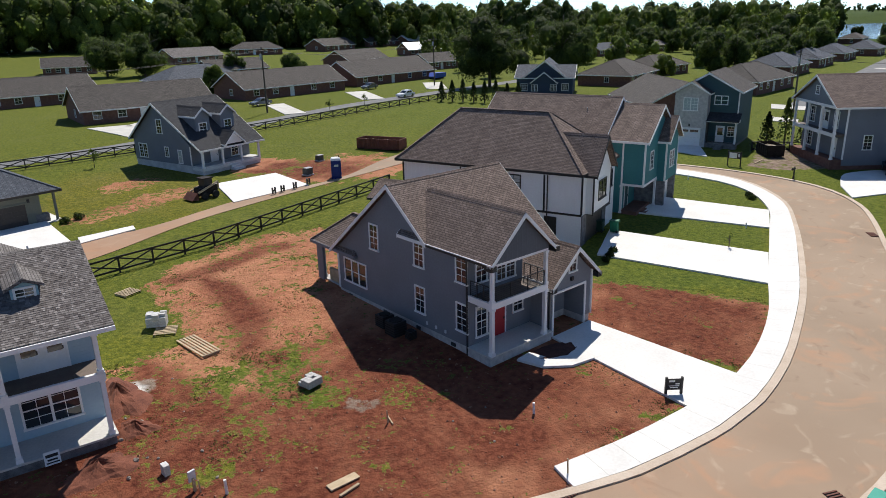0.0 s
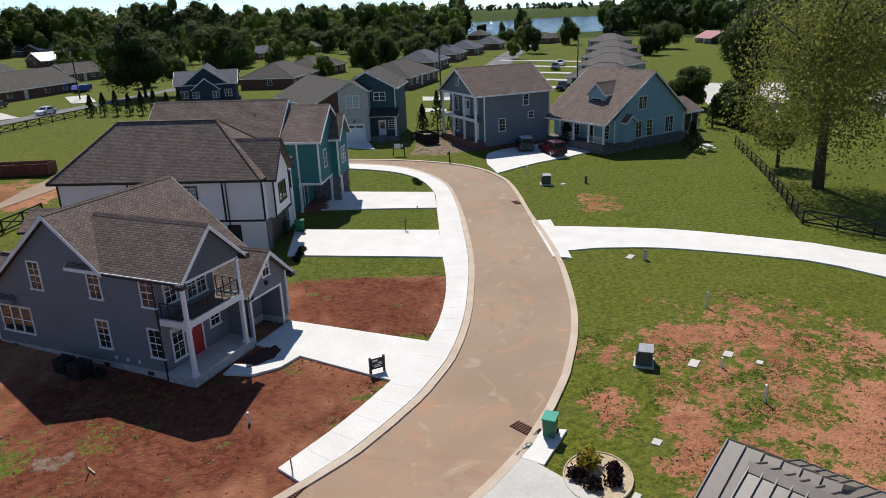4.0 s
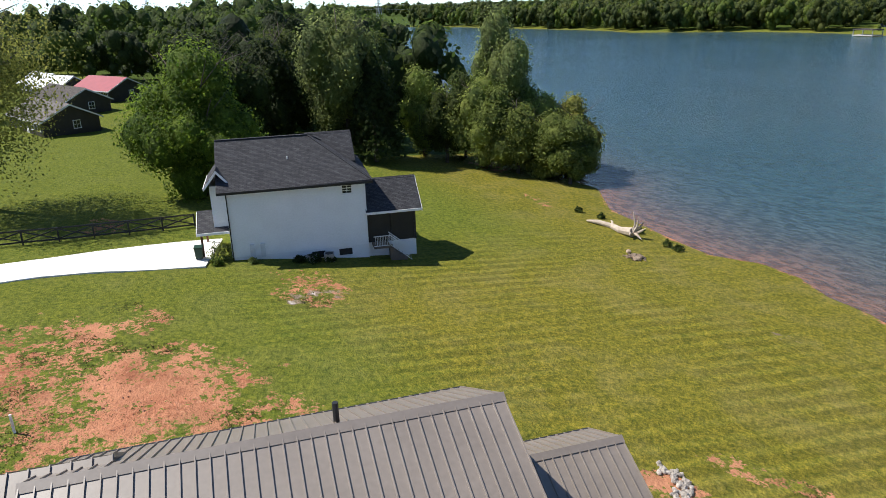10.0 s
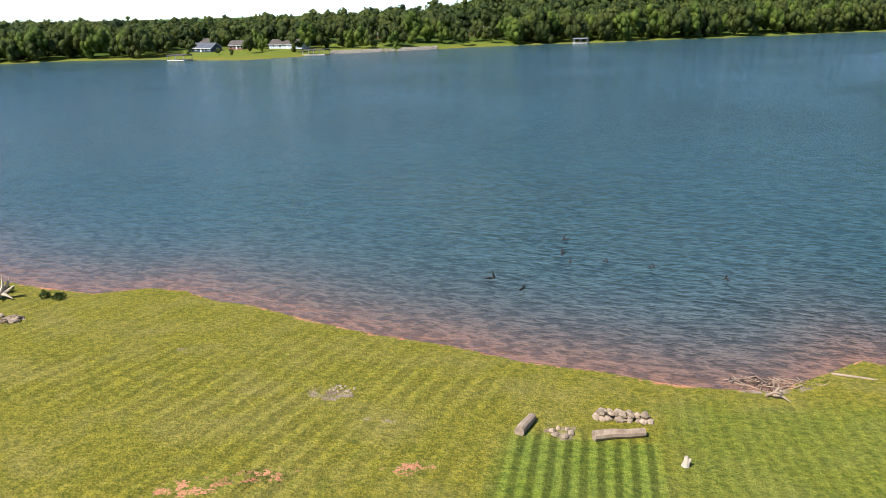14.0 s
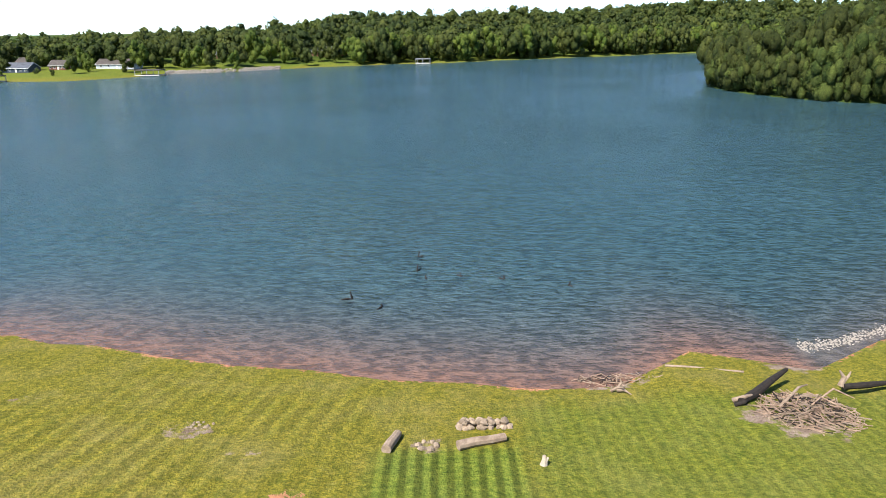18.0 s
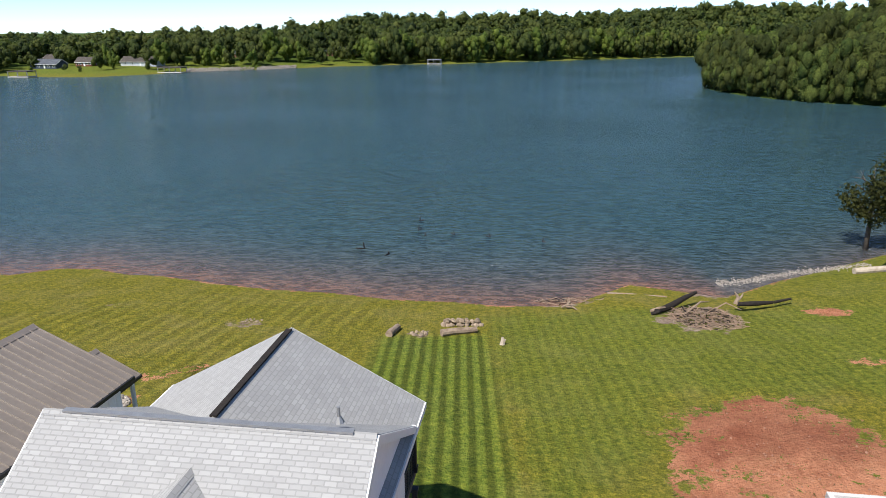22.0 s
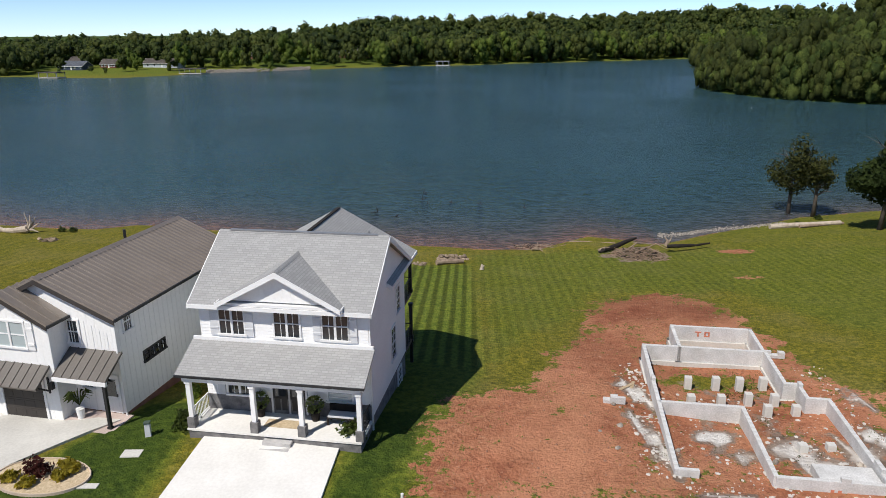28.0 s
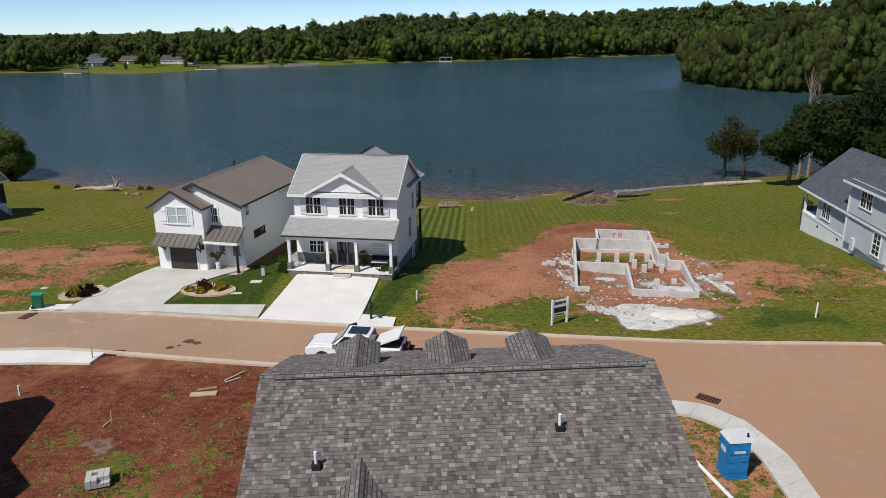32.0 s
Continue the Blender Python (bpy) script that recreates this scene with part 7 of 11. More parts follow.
    for x in (X0 + 0.06, -5.27, -2.89, -0.06):
        post(h, x, -2.42, F - 0.02, 3.32, 0.22, WHITE, 0.55, STONE)
    wall(h, X0 - 0.005, X1 + 0.005, -0.64, -0.58, F - 0.02, 1.65, STONE, "stone_skirt")
    window(h, -6.8, -0.6, 1.75, 1.2, 1.25, units=2, cols=2, rows=1)
    window(h, -1.55, -0.6, 1.75, 1.2, 1.25, units=1, cols=1, rows=3, glass=BLIND_GLASS)
    for x in (-7.75, -5.9):
        Shape().box(x - 0.2, x + 0.2, -0.67, -0.6, 1.68, 3.05).obj("shutter", PALE_PLASTIC, h)
    for x in (-4.65, -3.75):
        door(h, x, -0.6, F, 0.8, 2.15, 0, BLACK, WHITE, True)
    railing(h, (X0 + 0.05, -2.3, F), (X0 + 0.05, -0.7, F), 0.9, WHITE)
    railing(h, (-0.05, -2.3, F), (-0.05, -0.7, F), 0.9, BLACK)
    steps(h, -4.75, -3.35, -2.66, 0.1, F - 0.02, 3, PALE_STONE, 0.34)
    for x, y, z, w, hh in ((X1, 4.3, 1.9, 0.9, 1.8), (X1, 5.6, -0.7, 0.8, 1.3)):
        window(h, x, y, z, w, hh, 90)
    window(h, X1, 5.6, 4.2, 0.8, 1.4, 90)
    roof_vent(h, -1.2, 4.6, 8.7)
    downpipe(h, 0.05, -0.55, -0.5, 6.5, WHITE)
    return h


def silver_house():
    h = thing("silver_house", 39.36, 75.92, 0, -95.7, "silver-grey house with slate shingles and white footing", "house")
    L = 24
    wall(h, 0.0, L, 0.0, 9, -3.2, 0.6, WHITE, "foundation", "white painted footing")
    gable_wall(h, "x", 3.6, L, [(0, 0.6), (9, 0.6), (9, 3.6), (4.2, 7.0), (0, 3.6)], SILVER_LAP, "silver-grey lap siding")
    gable_roof(h, "x", -0.6, L + 0.4, 4.2, 7.25, -0.5, 3.2, 9.4, 3.4, ROOF_SLATE, label="slate-blue shingle roof")
    wall(h, 10.8, 18, -0.4, 4, 0.6, 6.3, SILVER_LAP, label="silver-grey two-storey bay")
    gable_roof(h, "x", 10.2, 18.5, 3.4, 7.5, -0.9, 6.1, 5, 6.6, ROOF_SLATE, label="slate-blue shingle bay roof")
    wall(h, 10.75, 10.95, -0.45, -0.3, 0.6, 6.2, WHITE, "corner_board")
    window(h, 14.0, -0.4, 4.3, 2.0, 1.6, units=2, cols=2, rows=1)
    window(h, 16.8, -0.4, 1.0, 1.2, 1.8)
    window(h, 5.7, 0, 1.2, 1.8, 1.5, units=2, cols=2, rows=1)
    for x in (0.2, 3.5):
        post(h, x, 0.12, 0.6, 3.2, 0.2)
    wall(h, 0, 3.6, 0.0, 0.2, 2.95, 3.2, WHITE, "beam")
    wall(h, 0, L, -0.05, 0.05, 0.45, 0.62, WHITE, "water_table")
    Shape().box(-3.0, 0, 1.0, 6.0, 0.3, 0.5).obj("deck", DECK, h)
    railing(h, (-3.0, 1.0, 0.5), (0, 1.0, 0.5), 0.95, BLACK)
    for x in (-2.9, -1.0):
        post(h, x, 1.1, -3.5, 0.3, 0.16, DARK_BROWN)
    for x in (4.0, 8.6, 12.0):
        Shape().box(x, x + 0.35, -0.03, 0.02, -0.1, 0.12).obj("vent", BLACK, h)
    Shape().box(12.6, 13.1, -0.6, -0.4, 0.2, 1.3).obj("meter_box", PALE_PLASTIC, h)
    return h


def dormer_house():
    h = thing("dormered_grey_house", -20.92, -23.6, 0, -154.8, "blue-grey cottage with two dormers and white porch", "house")
    W = 9.0
    gable_wall(h, "x", 0, W, [(2.0, 2.7), (13, 2.7), (13, 5.6), (7.95, 9.75), (2.0, 5.1)], GREY_LAP, "blue-grey lap siding")
    wall(h, 0.03, W - 0.03, 0.1, 12.97, 1.2, 2.7, BLOCK, "foundation")
    gable_roof(h, "x", -0.4, W + 0.5, 7.95, 10.0, -0.4, 4.75, 13.5, 5.35, ROOF_DARK, label="charcoal shingle roof")
    for u in (2.6, 6.4):
        dormer(h, u, 2.1, 2.5, 7.4, 5.6, 8.5, 9.4, SLATE_LAP, ROOF_DARK, win_w=1.0, win_h=1.5)
    gable_roof(h, "y", -0.7, 3.4, 4.6, 6.5, 3.0, 5.0, 6.2, 5.0, ROOF_DARK)
    gable_wall(h, "y", -0.5, 0.2, [(3.2, 5.0), (6.0, 5.0), (4.6, 6.25)], WHITE)
    wall(h, 0, W, -0.05, 0.15, 4.5, 4.9, WHITE, "beam")
    wall(h, 0, W, 0, 2, 2.2, 2.5, CONCRETE, "porch_floor")
    for u in (0.15, 3.1, 6.0, W - 0.15):
        post(h, u, 0.1, 2.5, 4.55, 0.24)
    window(h, 6.6, 2.0, 3.0, 1.0, 1.7, units=1)
    door(h, 3.4, 2.0, 2.5, 0.95, 2.1, 0, WHITE, WHITE)
    window(h, 0, 7.4, 6.3, 0.9, 1.6, -90)
    window(h, 0, 11.2, 3.1, 1.5, 1.6, -90, units=2)
    window(h, 0, 6.5, 3.5, 0.6, 1.1, -90)
    window(h, 0, 4.0, 2.9, 0.6, 1.5, -90, cols=1, rows=1, glass=BLIND_GLASS)
    wall(h, -0.04, 0.02, 1.95, 2.1, 2.7, 5.0, WHITE, "corner_board")
    steps(h, 4.0, 5.6, 0, 1.7, 2.5, 3, CONCRETE)
    return h


def olive_house():
    h = thing("olive_house", -3.4, -12.6, 0, 17.1, "olive-green house with a dark garage door and charcoal roof", "house")
    h.matrix_basis = pose(-3.4, -12.6, 0, 0, 0, 197.1) @ pose(-9.0, 0, 0)
    wall(h, 0, 9, 0, 12, 1.3, 4.4, OLIVE_LAP, label="olive lap siding")
    hip_roof(h, -0.6, 10.8, -0.7, 12.6, 4.5, 7.6, 5.0, ROOF_SLATE, "y", DARK_BROWN)
    garage_door(h, 5.4, 0, 1.5, 4.6, 2.0, 0, DARK_BROWN, OLIVE_LAP)
    wall(h, 8.4, 9.6, -0.1, 0.6, 1.3, 2.3, STONE, "stone_pier")
    post(h, 10.2, -0.2, 1.4, 4.4, 0.2, OLIVE_LAP)
    wall(h, 9, 10.6, -0.6, 3, 1.3, 1.55, CONCRETE, "porch_floor")
    Shape().box(7.9, 8.1, -0.12, 0.0, 3.6, 3.9).obj("wall_lamp", BLACK, h)
    return h


for make in (slate_house, pale_house, timbered_house, teal_house, navy_house, stone_house, porch_house, sky_house, lakeside_house, metal_house, white_house, silver_house, dormer_house, olive_house):
    make()


def ranch(x, y, turn, w=16, d=9, wallm=BRICK, roofm=ROOF_OLD, hip=False, label="low brown-brick ranch house with weathered shingle roof", zr=2.3, name="ranch_house"):
    """A one-storey house: x, y is the middle."""
    z = g(x, y) - 0.1
    h = thing(name, x, y, z, turn, label, "house", "brick houses of the street")
    a, b = w / 2, d / 2
    zr = max(zr, 0.5 * b)
    if hip:
        wall(h, -a, a, -b, b, -0.3, 2.7, wallm)
        hip_roof(h, -a - 0.5, a + 0.5, -b - 0.5, b + 0.5, 2.7, 2.7 + zr, b, roofm, "x", WHITE)
    else:
        gable_wall(h, "x", -a, a, [(-b, -0.3), (b, -0.3), (b, 2.7), (0, 2.6 + zr), (-b, 2.7)], wallm)
        gable_roof(h, "x", -a - 0.5, a + 0.5, 0, 2.75 + zr, -b - 0.5, 2.5, b + 0.5, 2.5, roofm, WHITE)
    for u in (-0.36, -0.16, 0.22, 0.4):
        for v, t in ((-b, 0), (b, 180)):
            window(h, u * w, v, 1.0, 1.3, 1.2, t, cols=2, rows=1, far=True)
    door(h, 0.06 * w, -b, 0.1, 0.95, 2.0, 0, WHITE, WHITE)
    door(h, 0.06 * w, b, 0.1, 0.95, 2.0, 180, WHITE, WHITE)
    for v, t in ((-a, -90), (a, 90)):
        window(h, v, 0.8, 1.0, 1.0, 1.2, t, cols=2, rows=1, far=True)
    return h


# the brick street to the south and west: (x, y, turn, length, depth, hip, roof)
for x, y, turn, w, d, hp, rf in ((-24, -84, 6, 23, 14, False, ROOF_OLD), (-59, -105, 16, 28, 13, False, ROOF_OLD), (-92, -119, 18, 30, 14, False, ROOF_OLD), (-8, -123, 14, 23, 13, False, ROOF_OLD), (-46, -136, 15, 22, 14, True, ROOF_SLATE), (-64, -165, 15, 19, 11, False, ROOF_OLD),
                               (-23, -213, -6, 16, 11, False, ROOF_OLD), (-68, -239, 24, 23, 12, False, ROOF_GREY), (-104, -268, -12, 22, 12, True, ROOF_OLD), (-143, -274, 28, 23, 12, False, ROOF_OLD), (-177, -291, 8, 19, 11, False, ROOF_OLD), (-113, -180, 24, 21, 12, False, ROOF_OLD), (-162, -217, 0, 19, 11, False, ROOF_WHITE), (-197, -288, 20, 18, 10, False, ROOF_WHITE), (-128, -150, 10, 13, 10, False, ROOF_OLD),
                               (-104, -28, 62, 20, 14, False, ROOF_OLD), (-134, -70, 25, 20, 13, True, ROOF_OLD), (-160, -82, 12, 17, 11, True, ROOF_OLD), (-146, -42, 14, 21, 13, True, ROOF_OLD), (-183, -60, 18, 19, 12, True, ROOF_SLATE), (-214, -71, 18, 18, 11, True, ROOF_SLATE), (-244, -81, 18, 18, 11, True, ROOF_SLATE), (-276, -88, 20, 18, 11, True, ROOF_SLATE),
                               (-213, -160, 10, 13, 9, False, ROOF_SLATE), (-236, -170, 10, 13, 9, False, ROOF_GREY), (-252, -166, 10, 13, 9, True, ROOF_GREY), (-318, -84, 84, 16, 10, True, ROOF_OLD), (-360, -140, 20, 18, 10, True, ROOF_OLD)):
    ranch(x, y, turn, w, d, roofm=rf, hip=hp)
# the row of close-set houses down the lane and the roofs behind the big tree
for x, y in ((-162, 5), (-191, -4), (-216, -13), (-250, -25), (-296, -42)):
    ranch(x, y, 78, 14, 11, PALE_STONE, ROOF_GREY, True, label="pale low house with taupe shingle hip roof")
for x, y, turn, w, d, rf in ((-141, 65, 16, 17, 9, ROOF_GREY), (-166, 69, 18, 17, 9, ROOF_OLD), (-180, 78, 26, 14, 9, ROOF_RED), (-194, 69, 27, 11, 8, ROOF_WHITE), (-208, 66, 16, 14, 8, ROOF_WHITE), (-252, 95, 60, 12, 9, ROOF_SLATE), (-330, -8, 40, 14, 10, ROOF_RED), (-345, 10, 40, 12, 10, ROOF_OLD), (-395, -75, 20, 18, 9, ROOF_OLD), (-420, -110, 20, 18, 9, ROOF_OLD)):
    ranch(x, y, turn, w, d, DARK_BROWN if rf is not ROOF_SLATE else WHITE_LAP, rf, label="low dark wooden house with a metal roof")
# houses across the lake
for x, y, turn, w, d, wm_, rf, lab in ((-244, 512, -15, 20, 10, NAVY_LAP, ROOF_SLATE, "navy lake house with white porches across the water"), (-223, 520, -15, 12, 8, RUST, ROOF_OLD, "red-brown shed beside the lake lawn"), (-186, 516, -12, 25, 10, SILVER_LAP, ROOF_OLD, "long white lake house with a brown roof"),
                                      (-136, 590, -10, 18, 12, BRICK, ROOF_SLATE, "gabled brick lake house among trees"), (-72, 610, -10, 30, 15, BRICK, ROOF_PALE, "large brick lake house with a pale hip roof"), (-262, 560, -10, 16, 10, BRICK, ROOF_OLD, "low brick house behind the lake lawn")):
    ranch(x, y, turn, w, d, wm_, rf, hip=rf is ROOF_PALE, label=lab, zr=3.0, name="lake_house")

# ---- fences ----
def fence(pts, label, gap=2.5, high=1.25):
    """Black board fence: posts, top and foot rails, crossed braces."""
    f = thing("fence", pts[0][0], pts[0][1], 0, 0, label, "fence")
    line = []
    for a, b in zip(pts, pts[1:]):
        a, b = Vector(a), Vector(b)
        n = max(1, round((b - a).length / gap))
        line += [a.lerp(b, i / n) for i in range(n)]
    line.append(Vector(pts[-1]))
    o = Vector((pts[0][0], pts[0][1], 0))
    base = [Vector((p.x, p.y, g(p.x, p.y))) - o for p in line]
    up = Vector((0, 0, 1))
    for p in base:
        Shape().box(p.x - 0.07, p.x + 0.07, p.y - 0.07, p.y + 0.07, p.z - 0.2, p.z + high + 0.08).obj("post", BLACK, f)
    for p, q in zip(base, base[1:]):
        Shape().beam(p + up * high, q + up * high, 0.05, 0.14).obj("rail", BLACK, f)
        Shape().beam(p + up * 0.25, q + up * 0.25, 0.05, 0.14).obj("rail", BLACK, f)
        Shape().beam(p + up * 0.3, q + up * (high - 0.08), 0.035, 0.11).obj("brace", BLACK, f)
        Shape().beam(p + up * (high - 0.08), q + up * 0.3, 0.03, 0.11).obj("brace", BLACK, f)


fence([(14, 11.5), (-4.9, 6.4), (-15.2, 3.2), (-29.4, -3.4), (-37, -6.9)], "black board fence with crossed braces along the back road")
fence([(10, -37.5), (-3, -39.9), (-16.3, -42.6), (-37.5, -51.3), (-60, -60), (-82.5, -68.5)], "black board fence with crossed braces along the street", 3.0)
fence([(-104.7, 44.3), (-87.2, 50.9), (-69.1, 56.8), (-68.6, 65), (-68.7, 73.6)], "black board fence with crossed braces below the tall tree")
fence([(-86, 3.2), (-92, 7.4)], "short black fence between two houses")


# ---- small things of the street ----
def wheelie_bin(x, y, turn, body, lid, label):
    z = g(x, y) + 0.13
    b = thing("wheelie_bin", x, y, z, turn, label, "bin", "bins")
    Shape().prism([(-0.26, -0.3, 0.06), (0.26, -0.3, 0.06), (0.3, -0.36, 0.98), (-0.3, -0.36, 0.98)], (0, 0.62, 0)).obj("body", body, b)
    Shape().prism([(-0.33, -0.42, 0.98), (0.33, -0.42, 0.98), (0.33, 0.36, 1.02), (-0.33, 0.36, 1.02)], (0, 0, 0.07)).obj("lid", lid, b)
    Shape().beam((-0.25, 0.38, 1.0), (0.25, 0.38, 1.0), 0.04, 0.04).obj("handle", body, b)
    for s in (-0.3, 0.3):
        Shape().tube([(s - 0.03, 0.28, 0.12), (s + 0.03, 0.28, 0.12)], [0.12, 0.12], 12).obj("wheel", RUBBER, b)


wheelie_bin(-28.2, 50.9, 100, GREEN_BIN, TEAL_LID, "green wheeled bin with bright lid on the concrete strip")
wheelie_bin(-45.6, 19.0, 30, GREEN_BIN, GREEN_BIN, "green wheeled bin beside a driveway")
wheelie_bin(-59.0, 72.0, 70, DARK_BIN, DARK_BIN, "dark green wheeled bin beside the white house")
wheelie_bin(-44.6, 18.2, 30, DARK_BIN, DARK_BIN, "dark wheeled bin beside the garage")


def transformer(x, y, turn, s, label):
    b = thing("utility_box", x, y, g(x, y), turn, label, "utility box", "utility boxes")
    Shape().box(-0.6 * s, 0.6 * s, -0.55 * s, 0.55 * s, -0.1, 0.12).obj("pad", OLD_CONCRETE, b)
    Shape().prism([(-0.5 * s, -0.45 * s, 0.12), (-0.5 * s, 0.45 * s, 0.12), (-0.5 * s, 0.45 * s, 0.95 * s), (-0.5 * s, -0.3 * s, 0.95 * s), (-0.5 * s, -0.45 * s, 0.75 * s)], (s, 0, 0)).obj("cabinet", UTILITY, b)
    Shape().box(-0.53 * s, 0.53 * s, -0.32 * s, 0.48 * s, 0.95 * s, 1.0 * s).obj("lid", METAL, b)


transformer(-37.3, 52.5, 15, 1.0, "grey-green transformer box on a concrete pad in the grass")
transformer(-72, 30.8, 30, 1.1, "grey-green transformer box on the lawn")
transformer(-31.4, -17.1, 20, 0.9, "dark utility box beside bare clay")
transformer(-35.6, -23.8, 20, 0.8, "grey utility box on the grass")
for x, y in ((-13.4, 57.6), (-54, 47.4), (-74.7, 34.4)):
    b = thing("utility_pedestal", x, y, g(x, y), 10, "small pale utility pedestal standing in the lawn", "utility box", "utility pedestals")
    Shape().prism([(-0.14, -0.12, 0), (0.14, -0.12, 0), (0.12, -0.1, 0.75), (-0.12, -0.1, 0.75)], (0, 0.24, 0)).obj("case", PALE_PLASTIC if x > -60 else UTILITY, b)
    Shape().box(-0.15, 0.15, -0.13, 0.13, 0.72, 0.8).obj("cap", UTILITY, b)
for x, y, hh in ((-46.8, 53.7, 1.1), (-36.3, 58.9, 1.0), (-38.9, 56.3, 0.6), (-75.8, 26.7, 0.8), (-21.9, 37.7, 0.6), (27.2, 48.5, 1.1), (-0.6, 52, 0.8), (-7.3, 35.7, 0.7), (-45.6, -26.5, 1.0), (-56.5, 24.2, 0.5), (-66.6, 9.2, 0.5), (12.0, 50.5, 0.4)):
    tagged(Shape().tube([(x, y, g(x, y) - 0.2), (x + 0.03, y, g(x, y) + hh)], [0.065, 0.065], 8).obj("standpipe", WHITE), "white plastic pipe standing upright in the ground", "pipe", "standpipes")
for x, y, w, d in ((-38.6, 54.9, 0.9, 0.5), (-30.2, 55.3, 0.5, 0.4), (-54.1, 46.2, 1.0, 0.5), (-40.6, 56.3, 0.7, 0.5), (-40.4, 58, 0.45, 0.35), (-26.0, 55.7, 0.5, 0.3), (-13.6, 56.1, 0.9, 0.6), (-14.6, 53.7, 1.0, 0.35), (-60.5, 20.6, 0.6, 0.4), (-73, 32.4, 0.7, 0.4)):
    z = g(x, y)
    tagged(Shape().box(x - w / 2, x + w / 2, y - d / 2, y + d / 2, z - 0.1, z + 0.05).obj("access_cover", OLD_CONCRETE), "flat concrete access cover set in the lawn", "cover", "access covers")
for x, y, t in ((-28.2, 49.5, 75), (25.1, 44.2, 0), (15.6, 36.7, -40), (-63.6, 31.4, 50), (-59.8, 26.2, 55), (-19.2, 43.2, 5)):
    d = thing("road_drain", x, y, g(x, y) + 0.06, t, "rusty iron drain grate in the kerb line", "drain", "road drains")
    # solid near-black slab, its colour standing in for the unlit hollow under the bars
    Shape().box(-0.6, 0.6, -0.32, 0.32, -0.05, 0.015).obj("pit", CHAR, d)
    for i in range(8):
        Shape().box(-0.56 + i * 0.15, -0.49 + i * 0.15, -0.32, 0.32, 0.0, 0.05).obj("bar", RUST, d)


def mailbox(x, y, turn):
    z = g(x, y) + 0.1
    m = thing("mailbox", x, y, z, turn, "black mailbox on a square black post", "mailbox", "mailboxes")
    Shape().box(-0.06, 0.06, -0.06, 0.06, -0.1, 1.35).box(-0.09, 0.09, -0.09, 0.09, -0.1, 0.25).obj("post", BLACK, m)
    Shape().beam((0, -0.5, 0.98), (0, 0.15, 0.98), 0.08, 0.06).obj("arm", BLACK, m)
    Shape().tube([(0, -0.52, 1.12), (0, 0.02, 1.12)], [0.13, 0.13], 12).obj("box", BLACK, m)


mailbox(-3.6, 48.4, 10)
mailbox(-76.4, 15.6, 100)


def board_sign(x, y, turn, w, h, foot, frame_m, face_m, ink, label, bars):
    s = thing("site_sign", x, y, g(x, y), turn, label, "sign", "site signs")
    for u in (-w / 2, w / 2):
        Shape().box(u - 0.06, u + 0.06, -0.06, 0.06, -0.2, foot + h + 0.1).obj("post", frame_m, s)
    panel = Shape().box(-w / 2 + 0.06, w / 2 - 0.06, -0.025, 0.025, foot, foot + h).obj("board", face_m, s)
    for a, b, c, d in bars:
        Shape().box(-w / 2 + 0.06 + a * (w - 0.12), -w / 2 + 0.06 + b * (w - 0.12), -0.034, -0.024, foot + c * h, foot + d * h).obj("print", ink, panel)
    return s


board_sign(9.35, 47.75, 28, 1.25, 1.15, 0.6, WHITE, SIGN_WHITE, BLACK, "white framed building-site sign with dark print", ((0.1, 0.22, 0.72, 0.9), (0.25, 0.36, 0.72, 0.9), (0.4, 0.52, 0.72, 0.9), (0.56, 0.66, 0.72, 0.9), (0.72, 0.9, 0.74, 0.88), (0.04, 0.96, 0.22, 0.55), (0.1, 0.8, 0.06, 0.14)))
board_sign(-29.0, 40.2, 150, 0.8, 0.62, 0.35, BLACK, BLACK, SIGN_WHITE, "black building-site sign with pale print", ((0.1, 0.55, 0.72, 0.88), (0.6, 0.9, 0.5, 0.6), (0.1, 0.9, 0.34, 0.4), (0.2, 0.8, 0.18, 0.26)))
board_sign(-76.6, 7.6, 112, 1.5, 0.8, 0.9, BLACK, BLACK, SIGN_WHITE, "black framed building-site sign with pale print", ((0.06, 0.7, 0.1, 0.9), (0.8, 0.92, 0.3, 0.8)))


def portable_toilet(x, y, turn, body, label, size=1.0):
    z = g(x, y) + 0.05
    t = thing("portable_toilet", x, y, z, turn, label, "portable toilet", "portable toilets")
    t.matrix_basis = t.matrix_basis @ Matrix.Scale(size, 4)
    Shape().box(-0.57, 0.57, -0.57, 0.57, -0.1, 0.1).obj("skid", body, t)
    Shape().box(-0.54, 0.54, -0.52, 0.54, 0.14, 2.05).obj("cabin", body, t)
    for i in range(4):
        Shape().box(-0.57, -0.54, -0.4 + i * 0.24, -0.28 + i * 0.24, 0.3, 1.9).obj("rib", body, t)
    for z in (0.35, 0.95, 1.4):
        for v in (-0.3, 0.3):
            Shape().box(0.54, 0.57, v - 0.2, v + 0.2, z, z + 0.32).obj("panel", body, t)
    Shape().box(0.57, 0.575, -0.3, 0.3, 1.45, 1.6).obj("print", PALE_PLASTIC, t)
    d = Shape().box(-0.42, 0.42, -0.58, -0.52, 0.2, 1.95).obj("door", body, t)
    Shape().box(-0.25, 0.25, -0.6, -0.58, 1.35, 1.6).obj("print", PALE_PLASTIC, d)
    Shape().prism([(-0.58, -0.58, 2.05), (0.58, -0.58, 2.05), (0.45, -0.4, 2.28), (-0.45, -0.4, 2.28)], (0, 1.16, 0)).obj("roof", PALE_PLASTIC, t)
    Shape().tube([(0.4, 0.4, 2.0), (0.4, 0.4, 2.5)], [0.05, 0.05]).obj("vent_pipe", CHAR, t)


